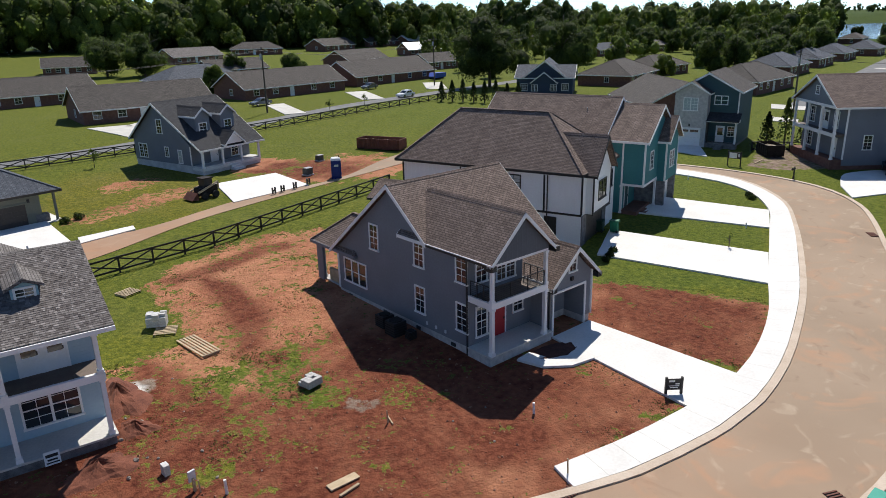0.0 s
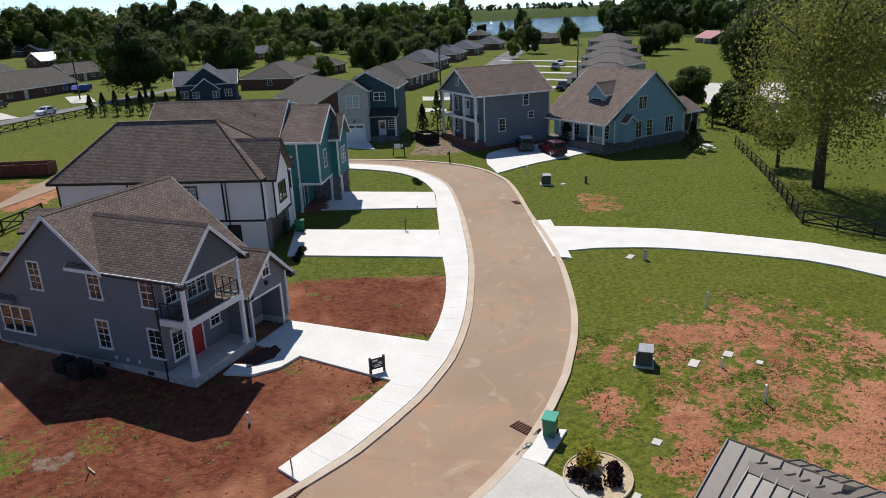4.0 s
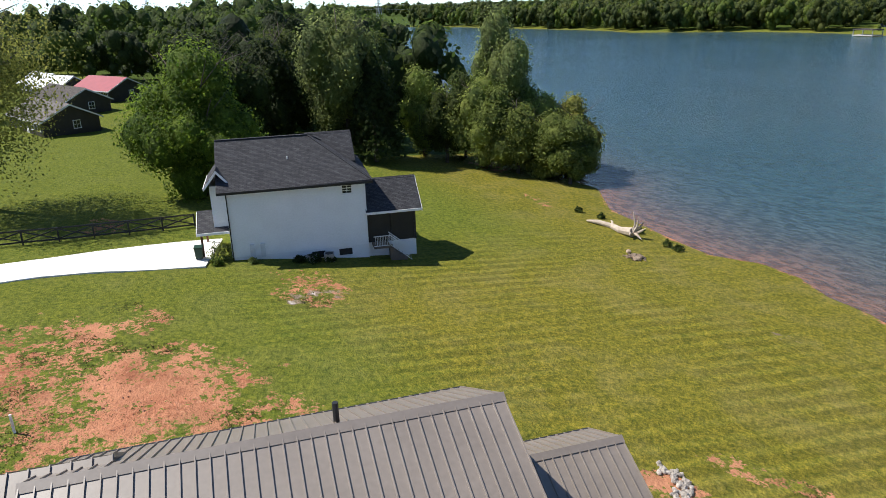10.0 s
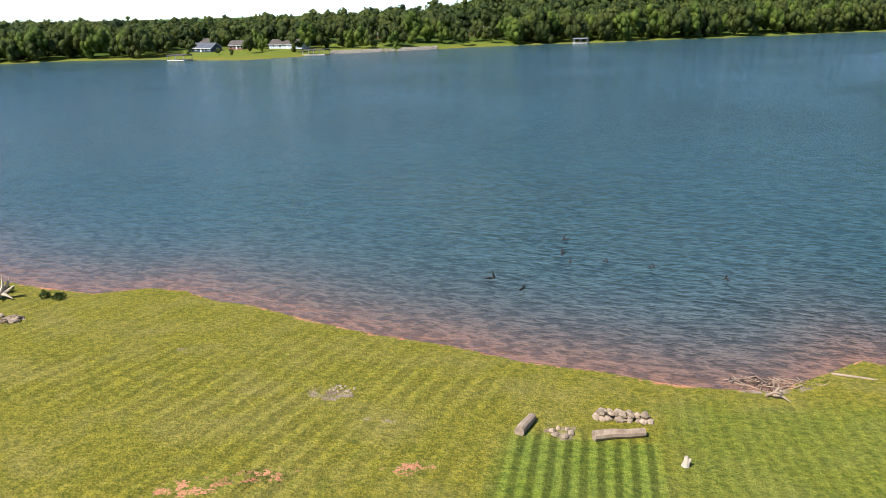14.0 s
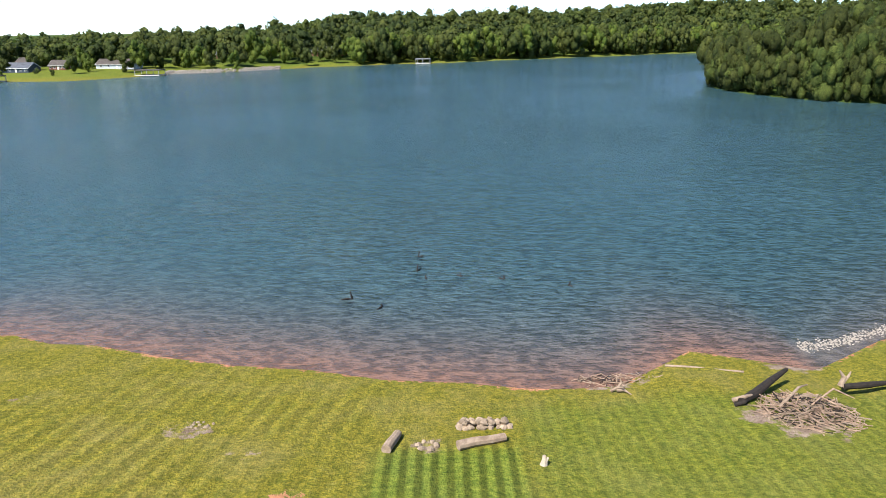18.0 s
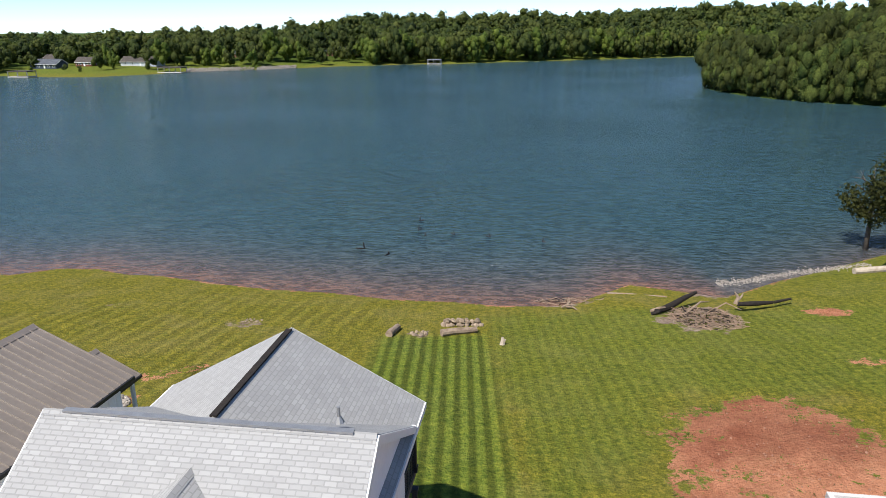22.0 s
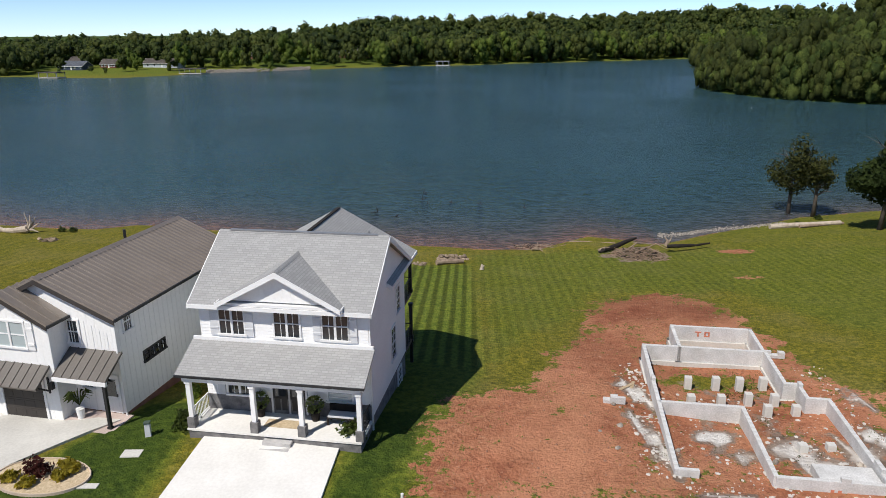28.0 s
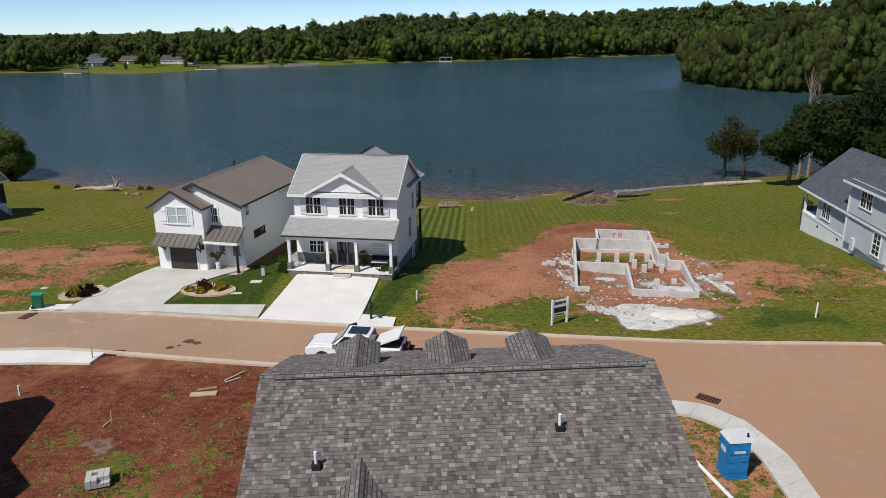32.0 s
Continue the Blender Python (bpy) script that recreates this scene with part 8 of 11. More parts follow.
portable_toilet(14.2, 29.9, -85, BLUE_TOILET, "bright blue portable toilet with a pale roof beside the walk", 0.86)
portable_toilet(-33.7, -13.9, 160, NAVY_TOILET, "deep blue portable toilet with a white roof")


def dumpster(x, y, turn, w, d, h, material, label):
    t = thing("dumpster", x, y, g(x, y), turn, label, "dumpster", "dumpsters")
    Shape().box(-w / 2, w / 2, -d / 2, d / 2, 0.1, 0.25).obj("floor", material, t)
    for a in (((-w / 2, w / 2, -d / 2, -d / 2 + 0.08)), ((-w / 2, w / 2, d / 2 - 0.08, d / 2)), ((-w / 2, -w / 2 + 0.08, -d / 2, d / 2)), ((w / 2 - 0.08, w / 2, -d / 2, d / 2))):
        Shape().box(*a, 0.2, h).obj("side", material, t)
    for i in range(int(w / 0.7)):
        u = -w / 2 + 0.35 + i * 0.7
        Shape().box(u - 0.05, u + 0.05, -d / 2 - 0.06, -d / 2, 0.2, h).obj("rib", material, t)
        Shape().box(u - 0.05, u + 0.05, d / 2, d / 2 + 0.06, 0.2, h).obj("rib", material, t)
    rd = random.Random(int(w * 10))
    for i in range(14):
        rub = Shape()
        blob(rub, (rd.uniform(-w / 2 + 0.5, w / 2 - 0.5), rd.uniform(-d / 2 + 0.5, d / 2 - 0.5), h * 0.62), (0.5, 0.4, 0.3), 40 + i, 4, 6)
        rub.obj("debris", ROCK if i % 3 else WOOD, t)


dumpster(-46.0, -26.6, -55, 6.6, 2.4, 1.5, RUST, "rusty red-brown dumpster on the grass")
dumpster(-86.0, 5.9, 57, 3.6, 2.2, 1.5, CHAR, "dark dumpster heaped with rubbish")

hy = thing("fire_hydrant", 11.7, 30.6, g(11.7, 30.6), 0, "small red fire hydrant in the grass", "hydrant")
Shape().tube([(0, 0, 0), (0, 0, 0.1), (0, 0, 0.6), (0, 0, 0.75)], [0.16, 0.11, 0.11, 0.03], 10).obj("barrel", RED, hy)
Shape().tube([(-0.2, 0, 0.45), (0.2, 0, 0.45)], [0.07, 0.07]).obj("outlet", RED, hy)
tagged(Shape().tube([(12.8, 31.0, g(12.8, 31) + 0.12), (13.6, 27.2, g(13.6, 27.2) + 0.12)], [0.09, 0.09]).obj("drain_pipe", WHITE), "long white plastic pipe lying on the grass", "pipe")


def pallet(x, y, turn, label, w=1.3, d=1.1):
    p = thing("pallet", x, y, g(x, y) + 0.02, turn, label, "pallet", "pallets")
    me = shared(("slat", w), lambda: Shape().box(-w / 2, w / 2, -0.06, 0.06, 0.1, 0.13).mesh("slat", WOOD))
    n = int(d / 0.17)
    for i in range(n):
        put("slat", me, p, at=pose(0, -d / 2 + d * i / (n - 1), 0))
    for u in (-w / 2 + 0.05, 0, w / 2 - 0.05):
        Shape().box(u - 0.04, u + 0.04, -d / 2, d / 2, 0.0, 0.1).obj("bearer", WOOD, p)


pallet(-7.3, 10.4, 30, "bare wooden pallet lying on the grass")
pallet(-9.5, 21.5, 105, "long bare wooden pallet lying on clay", 3.2, 1.05)
pallet(-8.3, 18.3, -20, "bare wooden pallet with grey blocks beside it")


def block_stack(x, y, turn, nx_, ny_, nz_, label, lift=0.16, material=BLOCK, size=(0.4, 0.2, 0.2)):
    t = thing("block_stack", x, y, g(x, y) + lift, turn, label, "block stack", "block stacks")
    me = shared(("cmu", material.name, size), lambda: Shape().box(-size[0] / 2 + 0.006, size[0] / 2 - 0.006, -size[1] / 2 + 0.006, size[1] / 2 - 0.006, 0, size[2] - 0.008).mesh("block", material))
    rnd = random.Random(int(x * 10))
    for k in range(nz_):
        for i in range(nx_):
            for j in range(ny_):
                if k < nz_ - 1 or rnd.random() < 0.7:
                    put("block", me, t, at=pose((i - nx_ / 2 + 0.5) * size[0], (j - ny_ / 2 + 0.5) * size[1], k * size[2], 0, 0, rnd.uniform(-5, 5) if k == nz_ - 1 else rnd.uniform(-1.5, 1.5)))


block_stack(-8.0, 17.3, -20, 3, 4, 4, "grey concrete blocks stacked on a pallet")
block_stack(-13.5, 29.3, 20, 4, 4, 2, "grey paving stones stacked on a pallet", 0.1, PALE_STONE, (0.24, 0.22, 0.2))
block_stack(10.6, 62.0, -9, 3, 2, 2, "loose grey concrete blocks on clay", 0.02)
block_stack(23.6, 57.6, 15, 3, 2, 2, "loose grey concrete blocks on clay", 0.02)
block_stack(24.2, 56.2, -30, 2, 2, 1, "loose grey concrete blocks on clay", 0.02)
block_stack(22.6, 68.8, -9, 3, 2, 2, "loose grey concrete blocks beside the footing", 0.02)
for x, y, x2, y2, w, hh in ((-11.0, 37.7, -12.4, 37.5, 0.45, 0.06), (-10.9, 39.0, -10.2, 39.6, 0.1, 0.08), (-10.2, 40.4, -11.0, 39.2, 0.1, 0.1), (-15.5, 34.9, -15.6, 34.1, 0.06, 0.06), (-11.2, 38.4, -12.2, 38.1, 0.12, 0.08), (-4.2, 23.6, -5.6, 25.0, 0.1, 0.08), (-79.8, 8.2, -82.4, 7.4, 0.14, 0.08)):
    tagged(Shape().beam((x, y, g(x, y) + 0.06), (x2, y2, g(x2, y2) + 0.06), w, hh).obj("plank", WOOD), "loose plank lying on bare clay", "plank", "loose planks")
for x, y, hh in ((-20.1, 42.3, 0.9), (-15.4, 34.6, 0.7), (-6.4, 35.0, 0.6)):
    tagged(Shape().beam((x, y, g(x, y) - 0.1), (x + 0.05, y, g(x, y) + hh), 0.05, 0.05).obj("stake", WOOD), "thin wooden survey stake driven into the ground", "stake", "stakes")
mt = thing("meter_post", -6.2, 34.8, g(-6.2, 34.8), 20, "white meter box on a short post", "meter")
Shape().box(-0.05, 0.05, -0.05, 0.05, 0, 0.6).obj("post", WOOD, mt)
Shape().box(-0.16, 0.16, -0.14, -0.05, 0.45, 0.95).obj("case", PALE_PLASTIC, mt)
cb = thing("concrete_block", -5.4, 33.0, g(-5.4, 33), 12, "single grey concrete block standing on clay", "block")
Shape().box(-0.13, 0.13, -0.2, 0.2, 0, 0.5).obj("body", BLOCK, cb)
for i, (x, y) in enumerate(((-25.0, -10.4), (-26.1, -10.8), (-27.7, -11.4), (-29.6, -12.3))):
    c = thing("barrier", x, y, g(x, y) + 0.1, 20, "small black barrier standing at the drive edge", "barrier", "drive barriers")
    Shape().box(-0.22, -0.12, -0.1, 0.1, 0, 0.7).box(0.12, 0.22, -0.1, 0.1, 0, 0.7).box(-0.22, 0.22, -0.05, 0.05, 0.3, 0.42).obj("frame", BLACK, c)
# cooling units beside the slate house
for u, v, w in ((-1.2, 5.3, 0.95), (-1.0, 6.7, 0.85), (-0.9, 4.2, 0.5)):
    a = radians(-170.62)
    x, y = -22.31 + math.cos(a) * u - math.sin(a) * v, 31.26 + math.sin(a) * u + math.cos(a) * v
    k = thing("cooling_unit", x, y, 0.53 if v > 4.5 else g(x, y), -170.6, "black cooling unit with a round fan grille beside the wall", "air conditioner", "cooling units")
    Shape().box(-w / 2, w / 2, -w / 2, w / 2, 0, w).obj("case", BLACK, k)
    Shape().tube([(0, 0, w), (0, 0, w + 0.05)], [w * 0.42, w * 0.4], 16).obj("fan_grille", CHAR, k)
    for j in range(5):
        Shape().box(-w / 2 - 0.015, w / 2 + 0.015, -w / 2 - 0.015, w / 2 + 0.015, 0.12 + j * w / 6, 0.15 + j * w / 6).obj("louvre", CHAR, k)

# skid-steer loader
sk = thing("skid_loader", -18.7, -13.4, g(-18.7, -13.4), 200, "dark compact skid loader with yellow arms", "loader")
Shape().prism([(-1.1, -0.55, 0.35), (0.9, -0.55, 0.35), (1.1, -0.55, 0.9), (1.0, -0.55, 1.3), (-1.1, -0.55, 1.2)], (0, 1.1, 0)).obj("body", CHAR, sk)
Shape().box(-0.5, 0.5, -0.5, 0.5, 1.2, 2.05).obj("cab", BLACK, sk)
Shape().box(-0.6, 0.6, -0.6, 0.6, 2.05, 2.15).obj("cab_roof", CHAR, sk)
for s in (-0.72, 0.72):
    Shape().beam((1.0, s, 1.6), (-1.4, s, 0.8), 0.12, 0.2).beam((1.0, s, 1.6), (1.0, s, 0.9), 0.12, 0.2).obj("arm", WOOD, sk)
    for u in (-0.7, 0.6):
        Shape().tube([(u, s * 0.85, 0.38), (u, s * 1.25, 0.38)], [0.38, 0.38], 14).obj("wheel", RUBBER, sk)
Shape().prism([(-1.5, -0.9, 0.1), (-2.3, -0.9, 0.15), (-1.6, -0.9, 0.85)], (0, 1.8, 0)).obj("bucket", RUST, sk)


# ---- vehicles ----
def wheel(car, x, y, r):
    w = put("wheel", shared(("tyre", r), lambda: Shape().tube([(0, -0.12, 0), (0, -0.1, 0), (0, 0.1, 0), (0, 0.12, 0)], [r * 0.9, r, r, r * 0.9], 20).mesh("wheel", RUBBER, True)), car, at=pose(x, y, r))
    put("rim", shared(("rim", r), lambda: Shape().tube([(0, -0.13, 0), (0, 0.13, 0)], [r * 0.62, r * 0.62], 14).mesh("rim", CHROME)), w)


def car(x, y, turn, paint, label, kind="car", lift=0.12, roof_paint=None):
    """Heads towards +x."""
    z = g(x, y) + lift
    c = thing("parked_" + kind, x, y, z, turn, label, kind, "parked cars")
    L, W = {"car": (4.6, 1.8), "van": (4.7, 1.9), "pickup": (5.7, 1.95)}[kind]
    r = 0.33 if kind == "car" else 0.38
    a, b, w = -L / 2, L / 2, W / 2
    hood = 0.95 if kind == "car" else 1.12
    Shape().prism([(a, -w, 0.35), (a + 0.1, -w, hood - 0.05), (b - 1.2, -w, hood), (b - 0.15, -w, hood - 0.18), (b, -w, 0.6), (b - 0.1, -w, 0.3)], (0, W, 0)).obj("body", paint, c)
    top = {"car": 1.45, "van": 1.75, "pickup": 1.85}[kind]
    tail = {"car": a + 0.7, "van": a + 0.15, "pickup": -0.5}[kind]
    cab = [(tail, hood - 0.03), (tail + 0.35 * (kind != "van") + 0.1, top), (b - 2.1, top), (b - 1.25, hood - 0.03)]
    Shape().prism([(p, -w + 0.1, q) for p, q in cab], (0, W - 0.2, 0)).obj("cabin", paint, c)
    Shape().prism([(cab[1][0], -w + 0.16, top), (cab[2][0], -w + 0.16, top), (cab[2][0] - 0.02, -w + 0.16, top + 0.03), (cab[1][0], -w + 0.16, top + 0.03)], (0, W - 0.32, 0)).obj("roof_panel", roof_paint or paint, c)
    mid = (cab[1][0] + cab[2][0]) / 2
    for s in (-1, 1):
        y0 = s * (w - 0.105)
        for u0, u1 in ((cab[1][0] + 0.06, mid - 0.05), (mid + 0.05, cab[2][0] + 0.2)):
            Shape().prism([(u0 - 0.05, y0, hood + 0.03), (u0 + 0.05, y0, top - 0.1), (u1 - 0.12, y0, top - 0.1), (u1 + 0.1, y0, hood + 0.03)], (0, s * 0.015, 0)).obj("side_window", GLASS, c)
        for u in (a + 0.9, b - 0.95):
            wheel(c, u, s * (w - 0.08), r)
        Shape().box(b - 0.13, b + 0.0, s * w * 0.85 - 0.14, s * w * 0.85 + 0.14, 0.62, 0.8).obj("headlight", PALE_PLASTIC, c)
        Shape().box(a - 0.02, a + 0.06, s * w * 0.86 - 0.1, s * w * 0.86 + 0.1, 0.65, 0.95).obj("tail_light", TAIL_RED, c)
    Shape().prism([(cab[3][0] - 0.04, -w + 0.2, hood + 0.03), (cab[2][0] + 0.03, -w + 0.25, top - 0.05), (cab[2][0] + 0.06, -w + 0.25, top - 0.04), (cab[3][0] + 0.0, -w + 0.2, hood + 0.04)], (0, W - 0.45, 0)).obj("windscreen", GLASS, c)
    Shape().prism([(cab[0][0] + 0.02, -w + 0.25, hood + 0.05), (cab[1][0] - 0.03, -w + 0.25, top - 0.08), (cab[1][0] - 0.06, -w + 0.25, top - 0.08), (cab[0][0] - 0.02, -w + 0.25, hood + 0.05)], (0, W - 0.5, 0)).obj("rear_window", GLASS, c)
    if kind == "pickup":
        Shape().box(a + 0.15, tail - 0.05, -w + 0.12, w - 0.12, hood - 0.03, hood + 0.02).obj("bed", CHAR, c)
    return c


car(-88.0, 20.4, 215, CAR_BLACK, "black boxy car with a pale roof in the drive", "van", 0.12, PALE_PLASTIC)
car(-86.9, 25.0, 230, CAR_RED, "maroon car parked in the drive", "van")
car(-47.0, -83.6, 20, CAR_GREY, "dark grey car parked by a brick house", "car", 0.1)
car(-79.4, -99.4, 25, CAR_GREY, "silver-grey car in a driveway", "car", 0.1)
car(-77.4, -77.2, 22, CAR_WHITE, "white car on the street", "car", 0.08)
car(-206.6, -25.4, 15, CAR_WHITE, "white pickup parked by the row of houses", "pickup", 0.1)
car(-195, -22, 15, CAR_GREY, "grey pickup parked by the row of houses", "pickup", 0.1)
car(-151.2, -1.0, 10, CAR_BLACK, "black pickup in a driveway", "pickup", 0.1)
car(-118, -22, 30, CAR_RED, "maroon pickup beside a brick house", "pickup", 0.1)
bt = thing("covered_boat", -106.6, -112.5, g(-106.6, -112.5), 25, "boat under a bright blue tarp", "boat")
Shape().prism([(-3.2, -1.0, 0.5), (2.4, -1.0, 0.5), (3.4, -0.4, 1.0), (2.2, -0.9, 1.9), (-3.2, -0.9, 1.7)], (0, 2.0, 0)).obj("tarp", TARP, bt)
Shape().box(-2.6, 2.6, -0.7, 0.7, 0.2, 0.5).obj("trailer", CHAR, bt)


def white_pickup():
    """Crew-cab pickup with the bed cover and tailgate open; heads towards +x."""
    x, y = -3.75, 42.0
    c = thing("white_pickup_truck", x, y, g(x, y) + 0.06, 172.3, "white crew-cab pickup with its bed cover raised", "pickup")
    a, b, w = -2.85, 2.95, 1.0
    s = Shape()
    s.prism([(a, -w, 0.5), (a, -w, 1.27), (2.0, -w, 1.24), (2.55, -w, 1.2), (2.9, -w, 1.08), (b, -w, 0.9), (b, -w, 0.5), (2.5, -w, 0.42), (-2.5, -w, 0.42)], (0, 2 * w, 0))
    body = s.obj("body", CAR_WHITE, c)
    bv = body.modifiers.new("round", "BEVEL")
    bv.width, bv.segments, bv.limit_method = 0.07, 3, "ANGLE"
    Shape().prism([(0.95, -0.75, 1.22), (2.45, -0.6, 1.19), (2.45, 0.6, 1.19), (0.95, 0.75, 1.22)], (0, 0, 0.06)).obj("hood", CAR_WHITE, c)
    cab = Shape()
    k = [(-1.1, -0.92, 1.22), (1.35, -0.92, 1.22), (1.35, 0.92, 1.22), (-1.1, 0.92, 1.22), (-0.95, -0.76, 1.9), (0.55, -0.76, 1.93), (0.55, 0.76, 1.93), (-0.95, 0.76, 1.9)]
    cab.v, cab.f = k, [(0, 1, 2, 3), (4, 5, 6, 7), (0, 1, 5, 4), (1, 2, 6, 5), (2, 3, 7, 6), (3, 0, 4, 7)]
    cb_ = cab.obj("cab", CAR_WHITE, c)
    bv = cb_.modifiers.new("round", "BEVEL")
    bv.width, bv.segments = 0.06, 3
    Shape().box(-0.75, 0.4, -0.52, 0.52, 1.925, 1.955).obj("sunroof", GLASS, c)
    for sg in (-1, 1):
        for u0, u1, u2, u3 in ((-0.9, 0.08, 0.06, -0.82), (0.16, 1.12, 0.55, 0.16)):
            Shape().poly((u0, sg * 0.925, 1.28), (u1, sg * 0.925, 1.28), (u2, sg * 0.80, 1.82), (u3, sg * 0.80, 1.82)).prism([(u0, sg * 0.925, 1.28), (u1, sg * 0.925, 1.28), (u2, sg * 0.80, 1.82), (u3, sg * 0.80, 1.82)], (0, sg * 0.012, 0)).obj("side_window", GLASS, c)
        Shape().box(-0.2, -0.06, sg * 1.02 - 0.02, sg * 1.02 + 0.02, 1.08, 1.13).obj("door_handle", CHROME, c)
        Shape().box(0.95, 1.2, sg * 1.15 - 0.1, sg * 1.15 + 0.1, 1.22, 1.42).obj("mirror", CHROME, c)
        for u in (-1.8, 1.9):
            wheel(c, u, sg * 0.9, 0.42)
            Shape().tube([(u, sg * 0.78, 0.44), (u, sg * 1.005, 0.44)], [0.49, 0.49], 20).obj("wheel_arch", CHAR, c)
        Shape().box(2.72, 2.95, sg * 0.82 - 0.14, sg * 0.82 + 0.14, 0.85, 1.05).obj("headlight", PALE_PLASTIC, c)
        Shape().box(a - 0.03, a + 0.1, sg * 0.93 - 0.09, sg * 0.93 + 0.09, 0.85, 1.2).obj("tail_light", TAIL_RED, c)
        for i, (u0, u1, z0, z1) in enumerate(((0.3, 0.95, 0.72, 0.78), (0.25, 0.9, 0.84, 0.98), (-0.75, 0.1, 0.92, 0.96), (-0.7, 0.1, 0.84, 0.88), (-0.7, 0.05, 0.76, 0.8))):
            Shape().box(u0, u1, sg * 1.003 - 0.004, sg * 1.003 + 0.004, z0, z1).obj("lettering", CAR_GREY, c)
        fc = bpy.data.curves.new("badge", "FONT")
        fc.body, fc.size, fc.extrude, fc.align_x = "4X4", 0.2, 0.004, "CENTER"
        fo = put("badge", fc, c, at=pose(-2.15, sg * 1.008, 0.98, 90, 0, 0 if sg < 0 else 180))
        fo.data.materials.append(BLACK)
    Shape().prism([(1.34, -0.82, 1.3), (0.62, -0.68, 1.88), (0.66, -0.68, 1.9), (1.4, -0.82, 1.3)], (0, 1.5, 0)).obj("windscreen", GLASS, c)
    Shape().prism([(-1.08, -0.7, 1.32), (-0.97, -0.66, 1.84), (-0.99, -0.66, 1.84), (-1.11, -0.7, 1.32)], (0, 1.36, 0)).obj("rear_window", GLASS, c)
    Shape().box(-2.75, -1.15, -0.82, 0.82, 1.24, 1.285).obj("bed", CHAR, c)
    cov = Shape().prism([(-1.12, -0.93, 1.3), (-2.75, -0.93, 2.02), (-2.8, -0.93, 1.94), (-1.12, -0.93, 1.24)], (0, 1.86, 0)).obj("bed_cover", CAR_WHITE, c, "white hard bed cover propped open")
    for sg in (-0.75, 0.75):
        Shape().beam((-1.9, sg, 1.28), (-2.4, sg, 1.82), 0.03, 0.03).obj("strut", BLACK, cov)
    Shape().box(-3.4, -2.88, -0.8, 0.8, 0.72, 0.8).obj("tailgate", CHAR, c, "lowered tailgate")
    Shape().box(-3.0, -2.85, -0.95, 0.95, 0.48, 0.66).box(2.88, 3.02, -0.95, 0.95, 0.45, 0.65).obj("bumper", CHROME, c)
    Shape().box(2.93, 2.99, -0.65, 0.65, 0.68, 1.02).obj("grille", CHROME, c)
    d = Shape().prism([(1.15, -1.0, 0.5), (0.4, -1.75, 0.5), (0.35, -1.72, 1.25), (0.4, -1.55, 1.75), (0.75, -1.2, 1.75), (1.15, -1.0, 1.3)], (0.04, -0.04, 0)).obj("door", CAR_GREY, c, "open front door")
    Shape().box(-3.2, -2.9, -0.5, 0.3, 0.8, 1.15).obj("cargo_box", RUST, c)


white_pickup()


# ---- planting beds and porch things ----
def shrub(x, y, z, r, leaf, seed, label, name="shrub", n=420, size=0.09, tall=1.0, group="shrubs"):
    t = thing(name, x, y, z, 0, label, "shrub", group)
    rnd = np.random.RandomState(seed)
    d = rnd.normal(size=(n, 3))
    d /= np.linalg.norm(d, axis=1)[:, None]
    d[:, 2] = np.abs(d[:, 2])
    c = d * (r * rnd.uniform(0.55, 1.05, n) * (1 + 0.25 * np.sin(d[:, 0] * 5 + seed) * np.cos(d[:, 1] * 4)))[:, None]
    c[:, 2] = c[:, 2] * tall + 0.1
    put("foliage", leaf_mesh(c, d, size * rnd.uniform(0.7, 1.4, n), rnd, leaf), t)
    Shape().tube([(0, 0, -0.1), (0, 0, r * 0.6)], [0.05, 0.02], 6).obj("stem", BARK, t)


def leaf_mesh(c, d, size, rnd, material, wild=0.7, cores=None):
    """Small four-cornered leaves at the points c that face roughly along d, over the dense inner clumps."""
    n = len(c)
    nrm = d + rnd.normal(size=(n, 3)) * wild
    nrm /= np.linalg.norm(nrm, axis=1)[:, None]
    a = np.cross(nrm, rnd.normal(size=(n, 3)))
    a /= np.linalg.norm(a, axis=1)[:, None] + 1e-9
    b = np.cross(nrm, a)
    s = np.asarray(size)[:, None]
    v = np.stack([c - a * s, c - b * s * 0.62, c + a * s, c + b * s * 0.62], 1).reshape(-1, 3)
    q = np.arange(4 * n, dtype=np.int32)
    soft_faces = np.zeros(n, bool)
    if cores is not None:
        q = np.concatenate([q, (cores[1] + 4 * n).ravel().astype(np.int32)])
        v = np.concatenate([v, cores[0]])
        soft_faces = np.concatenate([soft_faces, np.ones(len(cores[1]), bool)])
    m = len(q) // 4
    me = bpy.data.meshes.new("leaves")
    me.vertices.add(len(v))
    me.vertices.foreach_set("co", v.astype(np.float32).ravel())
    me.loops.add(4 * m)
    me.loops.foreach_set("vertex_index", q)
    me.polygons.add(m)
    me.polygons.foreach_set("loop_start", np.arange(0, 4 * m, 4, dtype=np.int32))
    me.polygons.foreach_set("loop_total", np.full(m, 4, dtype=np.int32))
    me.polygons.foreach_set("use_smooth", soft_faces)
    me.update(calc_edges=True)
    me.materials.append(material)
    return me


